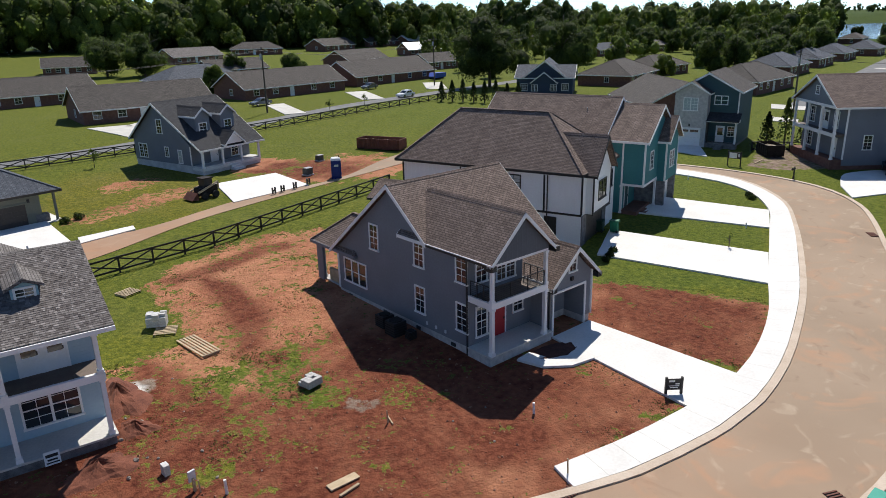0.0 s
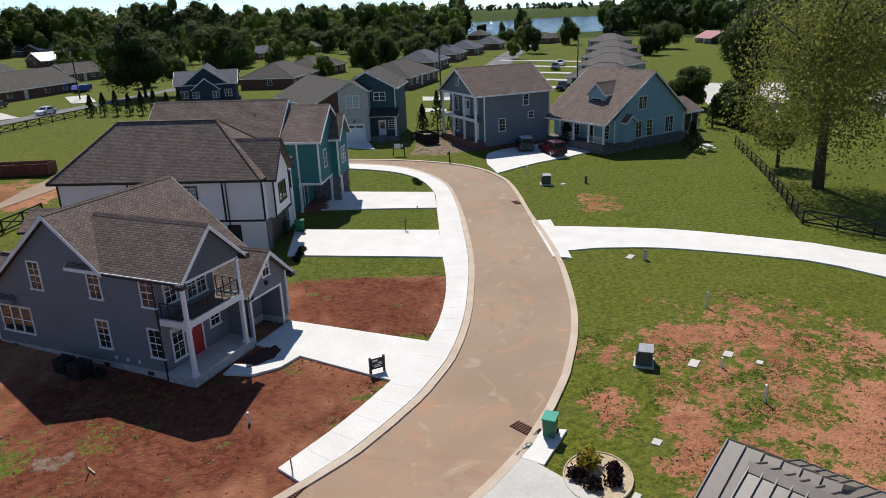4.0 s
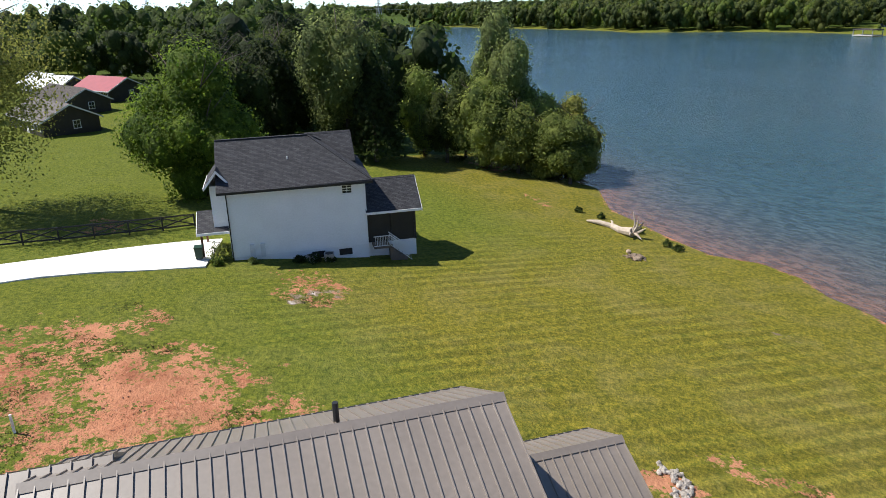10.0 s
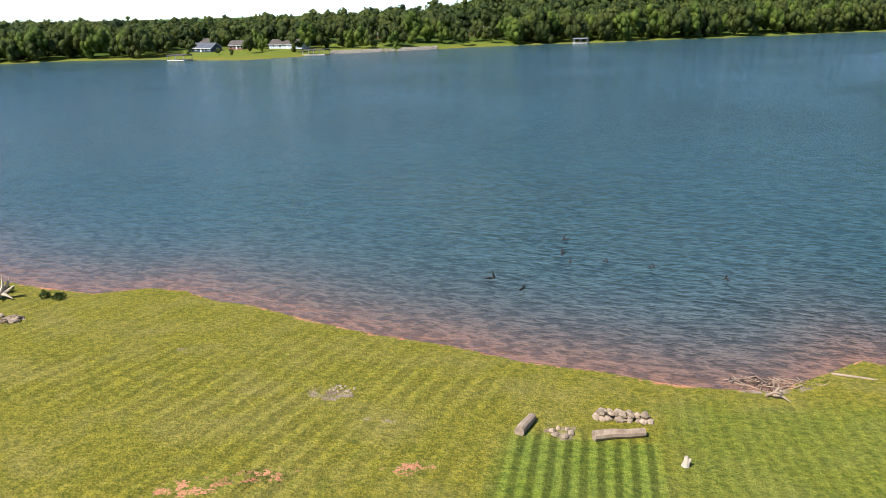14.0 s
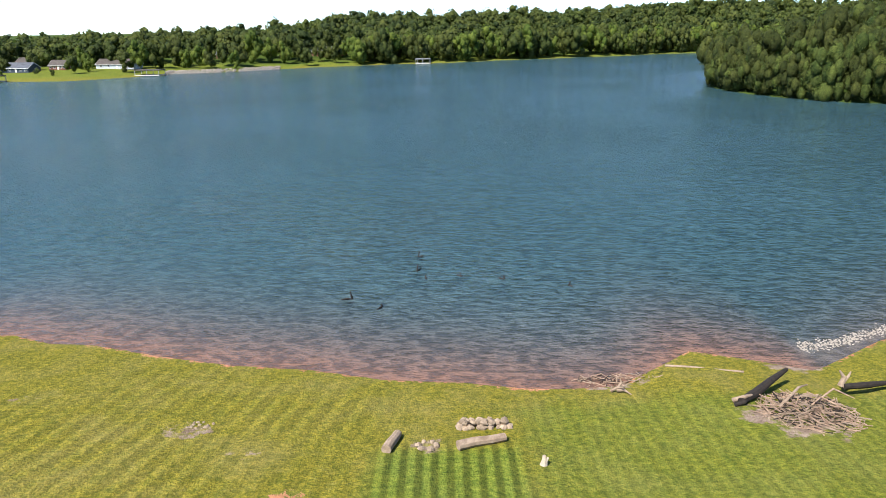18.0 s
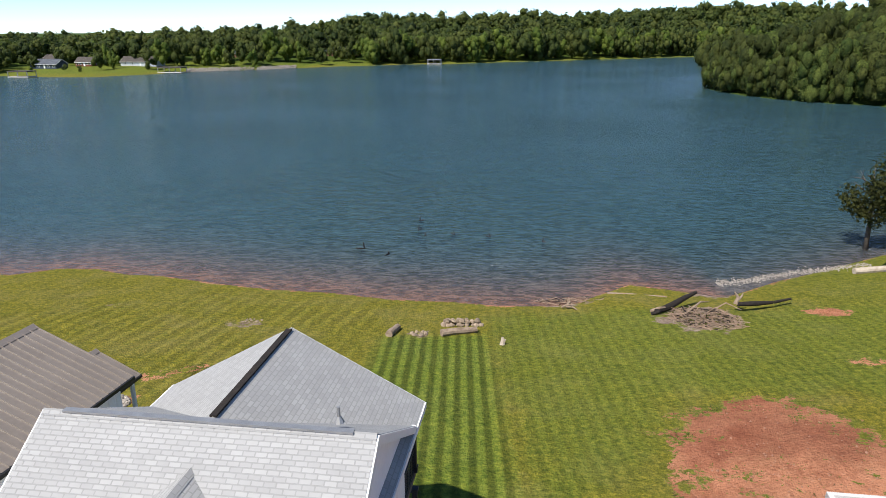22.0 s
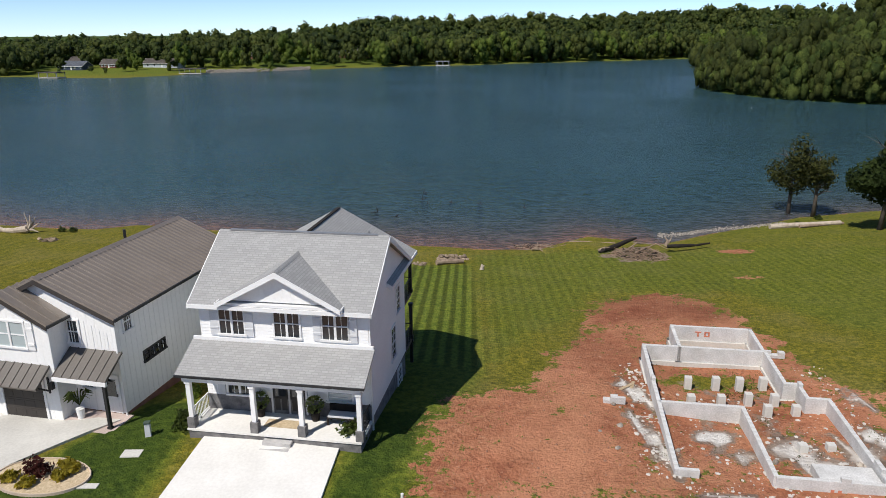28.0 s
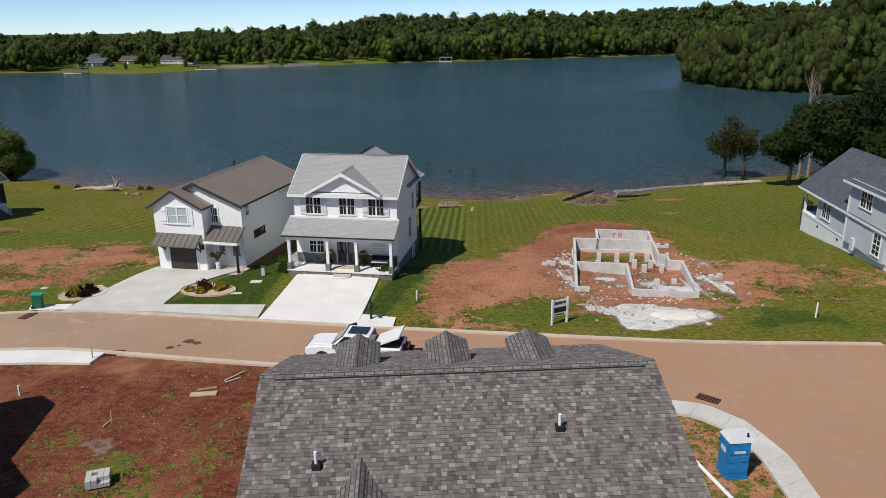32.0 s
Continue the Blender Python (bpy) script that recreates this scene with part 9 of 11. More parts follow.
def bed(cx, cy, rx, ry, label, turn=0):
    s = Shape()
    z = g(cx, cy)
    a0 = radians(turn)
    pts = []
    for i in range(28):
        a = 2 * math.pi * i / 28
        u, v = rx * math.cos(a), ry * math.sin(a)
        pts.append((cx + u * math.cos(a0) - v * math.sin(a0), cy + u * math.sin(a0) + v * math.cos(a0)))
    b = thing("planting_bed", cx, cy, 0, 0, label, "planting bed", "planting beds")
    Shape().prism([(x - cx, y - cy, z + 0.1) for x, y in pts], (0, 0, -0.4)).obj("pebble_fill", PEBBLE, b)
    e = Shape()
    for (x0, y0), (x1, y1) in zip(pts, pts[1:] + pts[:1]):
        e.beam((x0 - cx, y0 - cy, z + 0.08), (x1 - cx, y1 - cy, z + 0.08), 0.05, 0.14)
    e.obj("edging", KERB, b)


bed(-26.4, 53.9, 1.75, 1.45, "round pebble bed with dark purple shrubs", 20)
for i, (dx, dy, r) in enumerate(((-0.5, -0.7, 0.42), (0.5, -0.75, 0.42), (0.75, 0.1, 0.4), (0.1, 0.75, 0.36), (-0.65, 0.45, 0.36))):
    shrub(-26.4 + dx, 53.9 + dy, g(-26.4, 53.9) + 0.1, r, LEAF_PLUM, i, "low dark purple shrub in the pebble bed", n=260, group="bed shrubs")
shrub(-26.9, 53.3, g(-26.4, 53.9) + 0.1, 0.55, LEAF_GOLD, 9, "taller golden shrub in the pebble bed", n=300, tall=1.6, group="bed shrubs")
bed(-16.9, 54.4, 2.2, 1.35, "oval pebble bed with golden shrubs", -10)
for i, (dx, dy, m) in enumerate(((-1.35, -0.25, 0), (-0.35, -0.7, 0), (0.85, -0.2, 0), (1.2, 0.35, 0), (0.75, 0.65, 0), (-0.55, 0.35, 1), (-0.15, 0.1, 1))):
    shrub(-16.9 + dx, 54.4 + dy, g(-16.9, 54.4) + 0.1, 0.5 if m else 0.36, LEAF_MAROON if m else LEAF_GOLD, 20 + i, "airy dark maroon shrub in the oval bed" if m else "low golden shrub in the oval bed", n=200 if m else 260, group="bed shrubs", tall=1.2 if m else 0.9)
for x, y, r, tl in ((-11.7, 58.3, 0.7, 1.2), (-3.2, 57.1, 0.75, 1.3), (-3.6, 56.7, 0.45, 1.0)):
    shrub(x, y, g(x, y), r, LEAF_MID, int(x * 7) % 97, "leafy green shrub beside the porch", n=500, size=0.11, tall=tl)
for x, y, r, tl, lf in ((-58.3, 73.4, 0.9, 1.8, LEAF_WILLOW), (-57.2, 73.0, 0.5, 1.0, LEAF_BRIGHT), (-55.6, 79.3, 0.5, 0.8, LEAF_DARK), (-55.0, 80.4, 0.7, 1.0, LEAF_DARK), (-54.7, 81.6, 0.5, 0.8, LEAF_DARK), (-56.6, 75.7, 0.35, 1.1, LEAF_WILLOW), (-5.1, -11.2, 0.5, 1, LEAF_MID), (-6.3, -11.9, 0.5, 1, LEAF_MID), (-42.0, 22.6, 0.35, 1, LEAF_DARK), (-41.0, 23.2, 0.35, 1, LEAF_DARK), (-40.0, 23.8, 0.3, 1, LEAF_DARK), (-66.0, 17.5, 0.4, .8, LEAF_DARK), (-65.2, 18.4, 0.4, .8, LEAF_DARK), (-12.9, 62.4, 0.5, 1.2, LEAF_BRIGHT)):
    shrub(x, y, g(x, y), r, lf, int(-x * 9) % 89, "small rounded shrub beside the house", n=300, size=0.1, tall=tl)


def on_porch(u, v, z):
    a = radians(-9.2)
    return -2.3 + math.cos(a) * u - math.sin(a) * v, 58.5 + math.sin(a) * u + math.cos(a) * v, z


for u in (-5.6, -2.75):
    x, y, z = on_porch(u, -1.0, 0.83)
    p = thing("plant_pot", x, y, z, 0, "dark porch planter with a leafy plant", "plant pot", "porch planters")
    Shape().tube([(0, 0, 0), (0, 0, 0.5)], [0.18, 0.26], 12).obj("pot", CHAR, p)
    rnd_ = np.random.RandomState(3)
    d_ = rnd_.normal(size=(160, 3))
    d_ /= np.linalg.norm(d_, axis=1)[:, None]
    put("foliage", leaf_mesh(d_ * 0.42 + np.array([0, 0, 0.85]), d_, np.full(160, 0.1), rnd_, LEAF_WILLOW), p)
x, y, z = on_porch(-1.3, -1.1, 0.83)
bn_ = thing("porch_bench", x, y, z, -9.2, "dark wooden bench with pale cushions on the porch", "bench")
Shape().box(-0.75, 0.75, -0.3, 0.3, 0.36, 0.44).obj("seat", CHAR, bn_)
Shape().box(-0.7, 0.7, -0.28, 0.26, 0.44, 0.54).obj("cushion", PALE_PLASTIC, bn_)
Shape().box(-0.75, 0.75, 0.24, 0.32, 0.44, 0.9).obj("backrest", CHAR, bn_)
for u in (-0.7, 0.7):
    for v in (-0.25, 0.25):
        Shape().box(u - 0.04, u + 0.04, v - 0.04, v + 0.04, 0, 0.36).obj("leg", CHAR, bn_)
x, y, z = on_porch(-4.2, -1.6, 0.835)
tagged(put("doormat", Shape().box(-0.9, 0.9, -0.35, 0.35, 0, 0.02).mesh("doormat", PEBBLE), at=pose(x, y, z, 0, 0, -9.2)), "tan doormat on the porch floor", "doormat")
a_ = radians(-13)
x, y = -15.28 + math.cos(a_) * -2.3 - math.sin(a_) * -0.8, 59.85 + math.sin(a_) * -2.3 + math.cos(a_) * -0.8
pp = thing("potted_palm", x, y, 0.1, 0, "small palm in a white pot by the entrance", "plant pot")
Shape().tube([(0, 0, 0), (0, 0, 0.55)], [0.17, 0.22], 12).obj("pot", WHITE, pp)
fr_ = Shape()
for i in range(16):
    b = 2 * math.pi * i / 16
    fr_.prism([(0, 0, 0.7), (0.4 * math.cos(b), 0.4 * math.sin(b), 1.35 + 0.1 * (i % 3)), (0.75 * math.cos(b + 0.1), 0.75 * math.sin(b + 0.1), 1.2), (0.4 * math.cos(b + 0.25), 0.4 * math.sin(b + 0.25), 1.3)], (0, 0, 0.015))
fr_.obj("frond_ring", LEAF_MID, pp)

# ---- block footing walls of the unfinished house ----
fd = thing("footing_walls", 20.87, 53.46, 0, -9.0, "grey block footing walls of an unfinished house", "foundation")
TOP, LOW = 0.05, -1.3


def footing(x0, x1, y0, y1, top=TOP):
    w = Shape().box(x0, x1, y0, y1, LOW - 0.4, top).obj("wall", BLOCK, fd)
    Shape().box(x0 - 0.1, x1 + 0.1, y0 - 0.1, y1 + 0.1, LOW - 0.5, LOW + 0.35).obj("strip_footing", OLD_CONCRETE, w)
    run, n = max(x1 - x0, y1 - y0), int(max(x1 - x0, y1 - y0) / 0.42)
    me = shared(("cap_x" if x1 - x0 > y1 - y0 else "cap_y",), lambda: Shape().box(*((-0.2, 0.2, -0.105, 0.105) if x1 - x0 > y1 - y0 else (-0.105, 0.105, -0.2, 0.2)), 0, 0.2).mesh("block", BLOCK))
    rnd = random.Random(int(x0 * 7 + y0))
    for i in range(n):
        if rnd.random() < 0.8:
            c = (i + 0.5) * run / n
            put("block", me, fd, at=pose(x0 + c if x1 - x0 > y1 - y0 else (x0 + x1) / 2, (y0 + y1) / 2 if x1 - x0 > y1 - y0 else y0 + c, top - 0.19 + rnd.choice((0, 0, 0.006, 0.19 if rnd.random() < 0.1 else 0.0)), 0, 0, rnd.uniform(-1, 1)))


for w in ((-9.3, -9.08, -0.1, 13.6), (-9.3, -6.9, 13.4, 13.62), (-7.1, -1.9, 13.4, 13.62), (-7.1, -6.88, 13.6, 17.0), (-7.1, -1.85, 16.8, 17.02), (-2.07, -1.85, 13.6, 17.0), (-2.0, -1.78, 9.4, 13.5), (-2.0, -1.1, 9.2, 9.42), (-1.3, -1.08, 7.8, 9.3), (-1.3, -0.1, 7.6, 7.82), (-0.22, 0.0, 0.0, 7.8), (-4.9, 0.0, -0.1, 0.12), (-5.0, -4.78, 0.0, 6.3), (-9.2, -4.8, 6.1, 6.32)):
    footing(*w)
Shape().box(-9.3, -8.2, -0.12, 0.1, LOW, TOP).obj("wall_return", BLOCK, fd)
pier = Shape().box(-0.2, 0.2, -0.2, 0.2, LOW - 0.1, -0.3).mesh("pier", OLD_CONCRETE)
for u, v in ((-7.0, 10.0), (-5.4, 10.2), (-4.05, 10.3), (-2.7, 10.5), (-7.2, 7.8), (-5.55, 8.0), (-4.0, 8.45), (-2.6, 8.5), (-3.3, 7.2), (-1.8, 7.4), (-2.65, 3.5), (-1.3, 3.7)):
    put("pier", pier, fd, at=pose(u, v, 0, 0, 0, u * 3 % 7 - 3))
Shape().box(-2.9, -0.3, 0.3, 1.6, LOW, -0.15).obj("porch_cell", BLOCK, fd)
sp = Shape()
blob(sp, (18.0, 49.5, g(18.0, 49.5) - 0.1), (2.1, 1.3, 0.26), 5, 8, 16, 0.12)
tagged(sp.obj("sand_mound", mat("white_sand", (0.62, 0.57, 0.49), (0.78, 0.74, 0.67), 1.5, 0.95, 0.4, 12, coord="Object"), smooth_it=True), "low heap of white sand before the footing", "sand heap")
bg = Shape()
blob(bg, (19.9, 49.1, g(19.9, 49.1) + 0.1), (0.7, 0.65, 0.3), 8, 7, 12, 0.16)
tagged(bg.obj("sandbag", OLD_CONCRETE, smooth_it=True), "pale bulk bag slumped on sand", "bag")
for i, (u0, u1, v0, v1) in enumerate(((-2.6, -2.45, -0.75, -0.35), (-2.3, -2.15, -0.75, -0.35), (-1.9, -1.4, -0.8, -0.7), (-1.9, -1.4, -0.55, -0.45), (-1.2, -0.75, -0.8, -0.7))):
    Shape().box(u0, u1, -0.116, -0.1, v0, v1).obj("paint_mark", SPRAY, fd)
for u0, u1, v0, v1 in ((-5.3, -5.2, -0.62, -0.32), (-5.45, -5.05, -0.34, -0.26), (-4.85, -4.5, -0.62, -0.54), (-4.85, -4.75, -0.54, -0.32), (-4.6, -4.5, -0.54, -0.32), (-4.85, -4.5, -0.34, -0.26)):
    Shape().box(u0, u1, 16.784, 16.8, v0, v1).obj("paint_mark", SPRAY, fd)
rb = random.Random(90)
rubble = Shape()
for i in range(900):
    zone = rb.random()
    if zone < 0.3:
        u, v = rb.gauss(-9.9, 0.45), rb.uniform(-0.5, 13)
    elif zone < 0.5:
        u, v = rb.gauss(0.7, 0.5), rb.uniform(-0.5, 14)
    elif zone < 0.85:
        u, v = rb.uniform(-8.8, -0.4), rb.uniform(0.2, 9)
    else:
        u, v = rb.uniform(-9, -1), rb.gauss(-0.9, 0.5)
    c9, s9 = math.cos(radians(-9)), math.sin(radians(-9))
    x, y = 20.87 + u * c9 - v * s9, 53.46 + u * s9 + v * c9
    r = 0.025 + 0.1 * rb.random() ** 3
    blob(rubble, (x, y, g(x, y) + r * 0.2), (r * rb.uniform(0.7, 1.5), r * rb.uniform(0.7, 1.4), r * 0.5), i, 3, 5, 0.3)
tagged(put("rubble", rubble.mesh("rubble", MORTAR)), "white block rubble and mortar lumps around the footing", "rubble", kind="stuff")
for i, (u, v, turn, l) in enumerate(((-10.6, 9.2, 40, 1.2), (-10.2, 9.6, 70, 0.9), (-8.3, -2.6, 60, 1.6), (-8.8, -3.4, 5, 0.9), (-7.9, -2.9, 95, 1.2))):
    c9, s9 = math.cos(radians(-9)), math.sin(radians(-9))
    x, y = 20.87 + u * c9 - v * s9, 53.46 + u * s9 + v * c9
    tagged(put("board", Shape().box(-l / 2, l / 2, -0.09, 0.09, 0, 0.04).mesh("board", WOOD), at=pose(x, y, g(x, y) + 0.02, 0, 2, turn)), "short offcut of lumber lying on the lot", "board", "lumber offcuts")


# ---- along the shore ----
def rocks(name, label, spots, seed, material=ROCK, group="", lift=0.0):
    rnd = random.Random(seed)
    for x, y, r in spots:
        s = Shape()
        blob(s, (0, 0, 0), (r * rnd.uniform(0.8, 1.3), r * rnd.uniform(0.7, 1.1), r * rnd.uniform(0.6, 0.9)), rnd.randint(0, 9999), 5, 7, 0.22)
        tagged(put(name, s.mesh(name, material), at=pose(x, y, g(x, y) + r * 0.25 + lift, rnd.uniform(-25, 25), rnd.uniform(-25, 25), rnd.uniform(0, 360))), label, "rock", group)


rnd = random.Random(4)
rocks("rock", "brown rock in a low heap near the fire ring", [(2.1 + rnd.uniform(-1.6, 1.6), 99.8 + rnd.uniform(-0.35, 0.35), rnd.uniform(0.18, 0.34)) for _ in range(30)], 5, BROWN_ROCK, group="rock heap")
heap2 = [(2.1 + rnd.uniform(-1.3, 1.3), 99.8 + rnd.uniform(-0.2, 0.2), rnd.uniform(0.18, 0.28)) for _ in range(18)]
rocks("rock", "brown rock on top of the low heap", heap2, 51, BROWN_ROCK, group="rock heap", lift=0.3)
rocks("rock", "brown rock of the fire ring on the lawn", [(-1.35 + 0.55 * math.cos(i), 97.4 + 0.5 * math.sin(i), rnd.uniform(0.13, 0.22)) for i in range(7)], 6, BROWN_ROCK, group="fire ring")
rocks("rock", "weathered rock around an old fire pit", [(-46.3 + rnd.uniform(-1.3, 1.3), 107.9 + rnd.uniform(-0.7, 0.7), rnd.uniform(0.14, 0.32)) for _ in range(20)], 7, BROWN_ROCK, group="old fire pit")
rr = random.Random(31)
bed = []
for _ in range(90):
    q, w = rr.uniform(-0.35, 2.3), 1.0 - 0.55 * rr.random() ** 1.6
    bed.append((-20.1 + 1.55 * w * math.cos(q), 83.9 + 1.35 * w * math.sin(q), rr.uniform(0.08, 0.16)))
rocks("rock", "white river rock in a drain bed by the rear wing", bed, 41, WHITE_ROCK, group="drain bed rocks")
rocks("rock", "brown rock scattered in an ash patch", [(-15.4 + rnd.uniform(-0.9, 0.9), 100.4 + rnd.uniform(-0.5, 0.5), rnd.uniform(0.05, 0.14)) for _ in range(14)], 8, BROWN_ROCK, group="ash patch rocks")
edge_stones = Shape()
for _ in range(1300):
    x = 27.6 + 18 * rnd.random() ** 1.15
    y = np.interp(x, [27.6, 31.3, 34, 37.8, 45], [111.1, 111.8, 113.0, 114.3, 115.9]) - 0.25 + rnd.gauss(0, 0.42)
    r = rnd.uniform(0.025, 0.085)
    blob(edge_stones, (x, y, max(g(x, y), WATER - 0.02) + r * 0.25), (r * rnd.uniform(0.8, 1.3), r * rnd.uniform(0.7, 1.1), r * rnd.uniform(0.6, 0.9)), rnd.randint(0, 9999), 4, 6, 0.22)
tagged(put("shore_stones", edge_stones.mesh("shore_stones", ROCK)), "white stones strewn along the lake edge", "stones", kind="stuff")
rocks("rock", "pale rock on bare clay", [(rnd.uniform(9, 26), rnd.uniform(47.5, 62), rnd.uniform(0.05, 0.16)) for _ in range(60)] + [(-4.6 + rnd.uniform(-1, 1), 27.5 + rnd.uniform(-5, 5), rnd.uniform(0.06, 0.14)) for _ in range(18)] + [(rnd.uniform(-26, -2), rnd.uniform(24, 40), rnd.uniform(0.03, 0.08)) for _ in range(30)], 10, group="scattered rocks")
for i, (x0, y0, x1, y1, r, m_, lab) in enumerate(((-3.7, 96.6, -3.1, 98.6, 0.3, LOGM, "short weathered log beside the fire ring"), (0.4, 96.9, 3.2, 97.9, 0.3, LOGM, "long weathered log beside the fire ring"), (42, 112.4, 51, 112.8, 0.34, DRIFT, "long bleached log on the bank"), (45.5, 112.0, 51.5, 113.0, 0.2, LOGM, "thin weathered log on the bank"),
                                                 (16.2, 108.2, 21.2, 106.3, 0.09, LOGM, "thin bleached pole lying on the bank"))):
    z0, z1 = g(x0, y0) + r * 0.8, g(x1, y1) + r * 0.8
    t = thing("log", x0, y0, z0, 0, lab, "log", "logs")
    m = [(0, 0, 0), ((x1 - x0) * 0.35, (y1 - y0) * 0.35 + 0.05, (z1 - z0) * 0.35 + 0.02), ((x1 - x0) * 0.7, (y1 - y0) * 0.7 - 0.03, (z1 - z0) * 0.7), (x1 - x0, y1 - y0, z1 - z0)]
    Shape().tube(m, [r, r * 0.98, r * 0.9, r * 0.85], 10).obj("trunk", m_, t, smooth_it=False)
st = thing("stump", 5.0, 95.0, g(5, 95), 0, "pale upright stump on the lawn", "stump")
Shape().tube([(0, 0, -0.1), (0.05, 0, 0.25), (0.02, 0.05, 0.55)], [0.24, 0.17, 0.09], 7).tube([(0.1, 0, 0.1), (0.25, 0.05, 0.42)], [0.11, 0.05], 6).obj("wood", DRIFT, st)
# driftwood with an upturned root
dw = thing("driftwood", -51.2, 112.6, g(-51.2, 112.6), 0, "large bleached driftwood trunk with upturned roots", "driftwood")
Shape().tube([(0, 0, 0.5), (-1.5, -0.2, 0.35), (-3.2, 0.2, 0.3), (-4.8, -0.3, 0.45), (-6.2, -0.6, 0.3)], [0.5, 0.36, 0.3, 0.24, 0.1], 9).obj("trunk", DRIFT, dw)
for e in (((0, 0, 0.4), (0.2, 0.1, 1.3), (-0.1, 0.1, 2.6)), ((0.1, 0, 0.4), (0.5, 0.1, 1.2), (0.5, 0.2, 2.2)), ((0.1, 0, 0.3), (0.9, 0.3, 0.8), (1.4, 0.4, 1.2)), ((0, 0, 0.3), (0.3, -0.6, 0.6), (0.6, -1.0, 0.5)), ((-3.0, 0, 0.35), (-3.8, 0.8, 0.5), (-4.6, 1.3, 0.4)), ((0.2, 0.1, 0.4), (0.8, -0.1, 0.4), (1.5, -0.2, 0.15)), ((0.1, 0.1, 0.5), (0.7, 0.5, 1.3), (0.9, 0.6, 1.9))):
    Shape().tube(e, [0.2, 0.12, 0.03], 6).obj("root", DRIFT, dw)


def sticks(cx, cy, rx, ry, n, seed, label, high=0.7, long_=1.6):
    rnd = random.Random(seed)
    t = thing("brush_pile", cx, cy, g(cx, cy), 0, label, "brush pile", "brush piles")
    for i in range(n):
        a, q = rnd.uniform(0, 6.28), math.sqrt(rnd.random())
        x, y = rx * q * math.cos(a), ry * q * math.sin(a)
        h = high * (1 - q) * rnd.random() + 0.05
        b, l = rnd.uniform(0, 6.28), rnd.uniform(0.4, long_)
        Shape().beam((x - l / 2 * math.cos(b), y - l / 2 * math.sin(b), h), (x + l / 2 * math.cos(b), y + l / 2 * math.sin(b), max(0.03, h + rnd.uniform(-0.2, 0.25))), rnd.uniform(0.025, 0.06), rnd.uniform(0.025, 0.06)).obj("stick", (TWIG, TWIG, LOGM, CHAR, TWIG, LOGM)[i % 6], t)
    return t


bp = sticks(22.1, 99.4, 3.0, 2.7, 520, 11, "heap of brown branches with charred trunks", 0.95, 1.35)
for e, m_, rr in ((((-3.6, 1.5, 0.25), (-2.2, 2.4, 0.3), (-0.6, 3.6, 0.55), (0.9, 4.7, 0.7)), CHAR, (0.2, 0.3, 0.24, 0.14)), (((-3.9, 1.9, 0.1), (-3.3, 1.6, 0.5), (-2.7, 1.9, 0.45)), LOGM, (0.16, 0.13, 0.06)), (((-4.0, 1.4, 0.05), (-3.4, 1.3, 0.3), (-3.0, 1.7, 0.2)), CHAR, (0.15, 0.12, 0.05)), (((4.0, 3.1, 0.16), (5.6, 3.2, 0.18), (7.2, 3.5, 0.14)), CHAR, (0.2, 0.22, 0.15)), (((3.9, 3.3, 0.1), (4.1, 3.4, 0.7), (3.8, 3.5, 1.15)), LOGM, (0.22, 0.15, 0.05)), (((4.0, 3.3, 0.3), (4.4, 3.4, 0.8), (4.5, 3.4, 1.1)), LOGM, (0.12, 0.09, 0.04)), (((7.4, 3.6, 0.12), (9.2, 4.3, 0.15)), CHAR, (0.14, 0.1)), (((0.5, 0.4, 0.6), (2.2, 1.4, 1.0), (3.4, 1.0, 0.5)), TWIG, (0.07, 0.06, 0.03)), (((-0.6, -0.4, 0.5), (1.0, 0.6, 0.9), (2.4, -0.6, 0.4)), TWIG, (0.06, 0.05, 0.03)), (((-1.5, 0.6, 0.3), (0.2, 1.8, 0.95), (1.4, 2.9, 0.5)), LOGM, (0.1, 0.08, 0.04))):
    Shape().tube(e, rr, 9).obj("dead_trunk", m_, bp)
sticks(12.2, 106.4, 3.2, 1.0, 150, 12, "tangle of grey driftwood at the water's edge", 0.3)
st2 = thing("driftwood", 11.6, 104.4, g(11.6, 104.4), 0, "bleached root lying at the edge of the lawn", "driftwood")
for e in (((-0.4, 0.1, 0.1), (0.1, 0.1, 0.35), (0.4, -0.3, 0.5)), ((0.1, 0.1, 0.3), (0.4, 0.3, 0.6), (0.3, 0.4, 0.9)), ((0, 0, 0.2), (0.5, -0.1, 0.25), (0.9, -0.5, 0.1))):
    Shape().tube(e, [0.12, 0.09, 0.03], 6).obj("root", LOGM, st2)
sticks(-45.7, 107.5, 1.1, 0.6, 40, 13, "charred sticks among old fire-pit stones", 0.35, 1.0)
for i, (x, y, hh) in enumerate(((-2.0, 135.9, 0.7), (-2.1, 131, 0.8), (-1.2, 128.6, 0.4), (2.4, 129, 0.5), (6.7, 128, 0.5), (-8.1, 123.7, 0.8), (-5.2, 121.6, 0.3), (12.7, 125.8, 0.5))):
    t = thing("snag", x, y, WATER, i * 40, "dark dead branch standing out of the water", "branch", "water snags")
    Shape().tube([(0, 0, -1.5), (0.05, 0, 0.1), (0.2, 0.05, hh)], [0.12, 0.1, 0.04], 6).obj("stem", CHAR, t)
    Shape().tube([(0, 0, -0.1), (0.5, 0.1, 0.1), (1.1 if i in (5, 6) else 0.6, 0.15, 0.12)], [0.09, 0.08, 0.04], 6).obj("branch", CHAR, t)
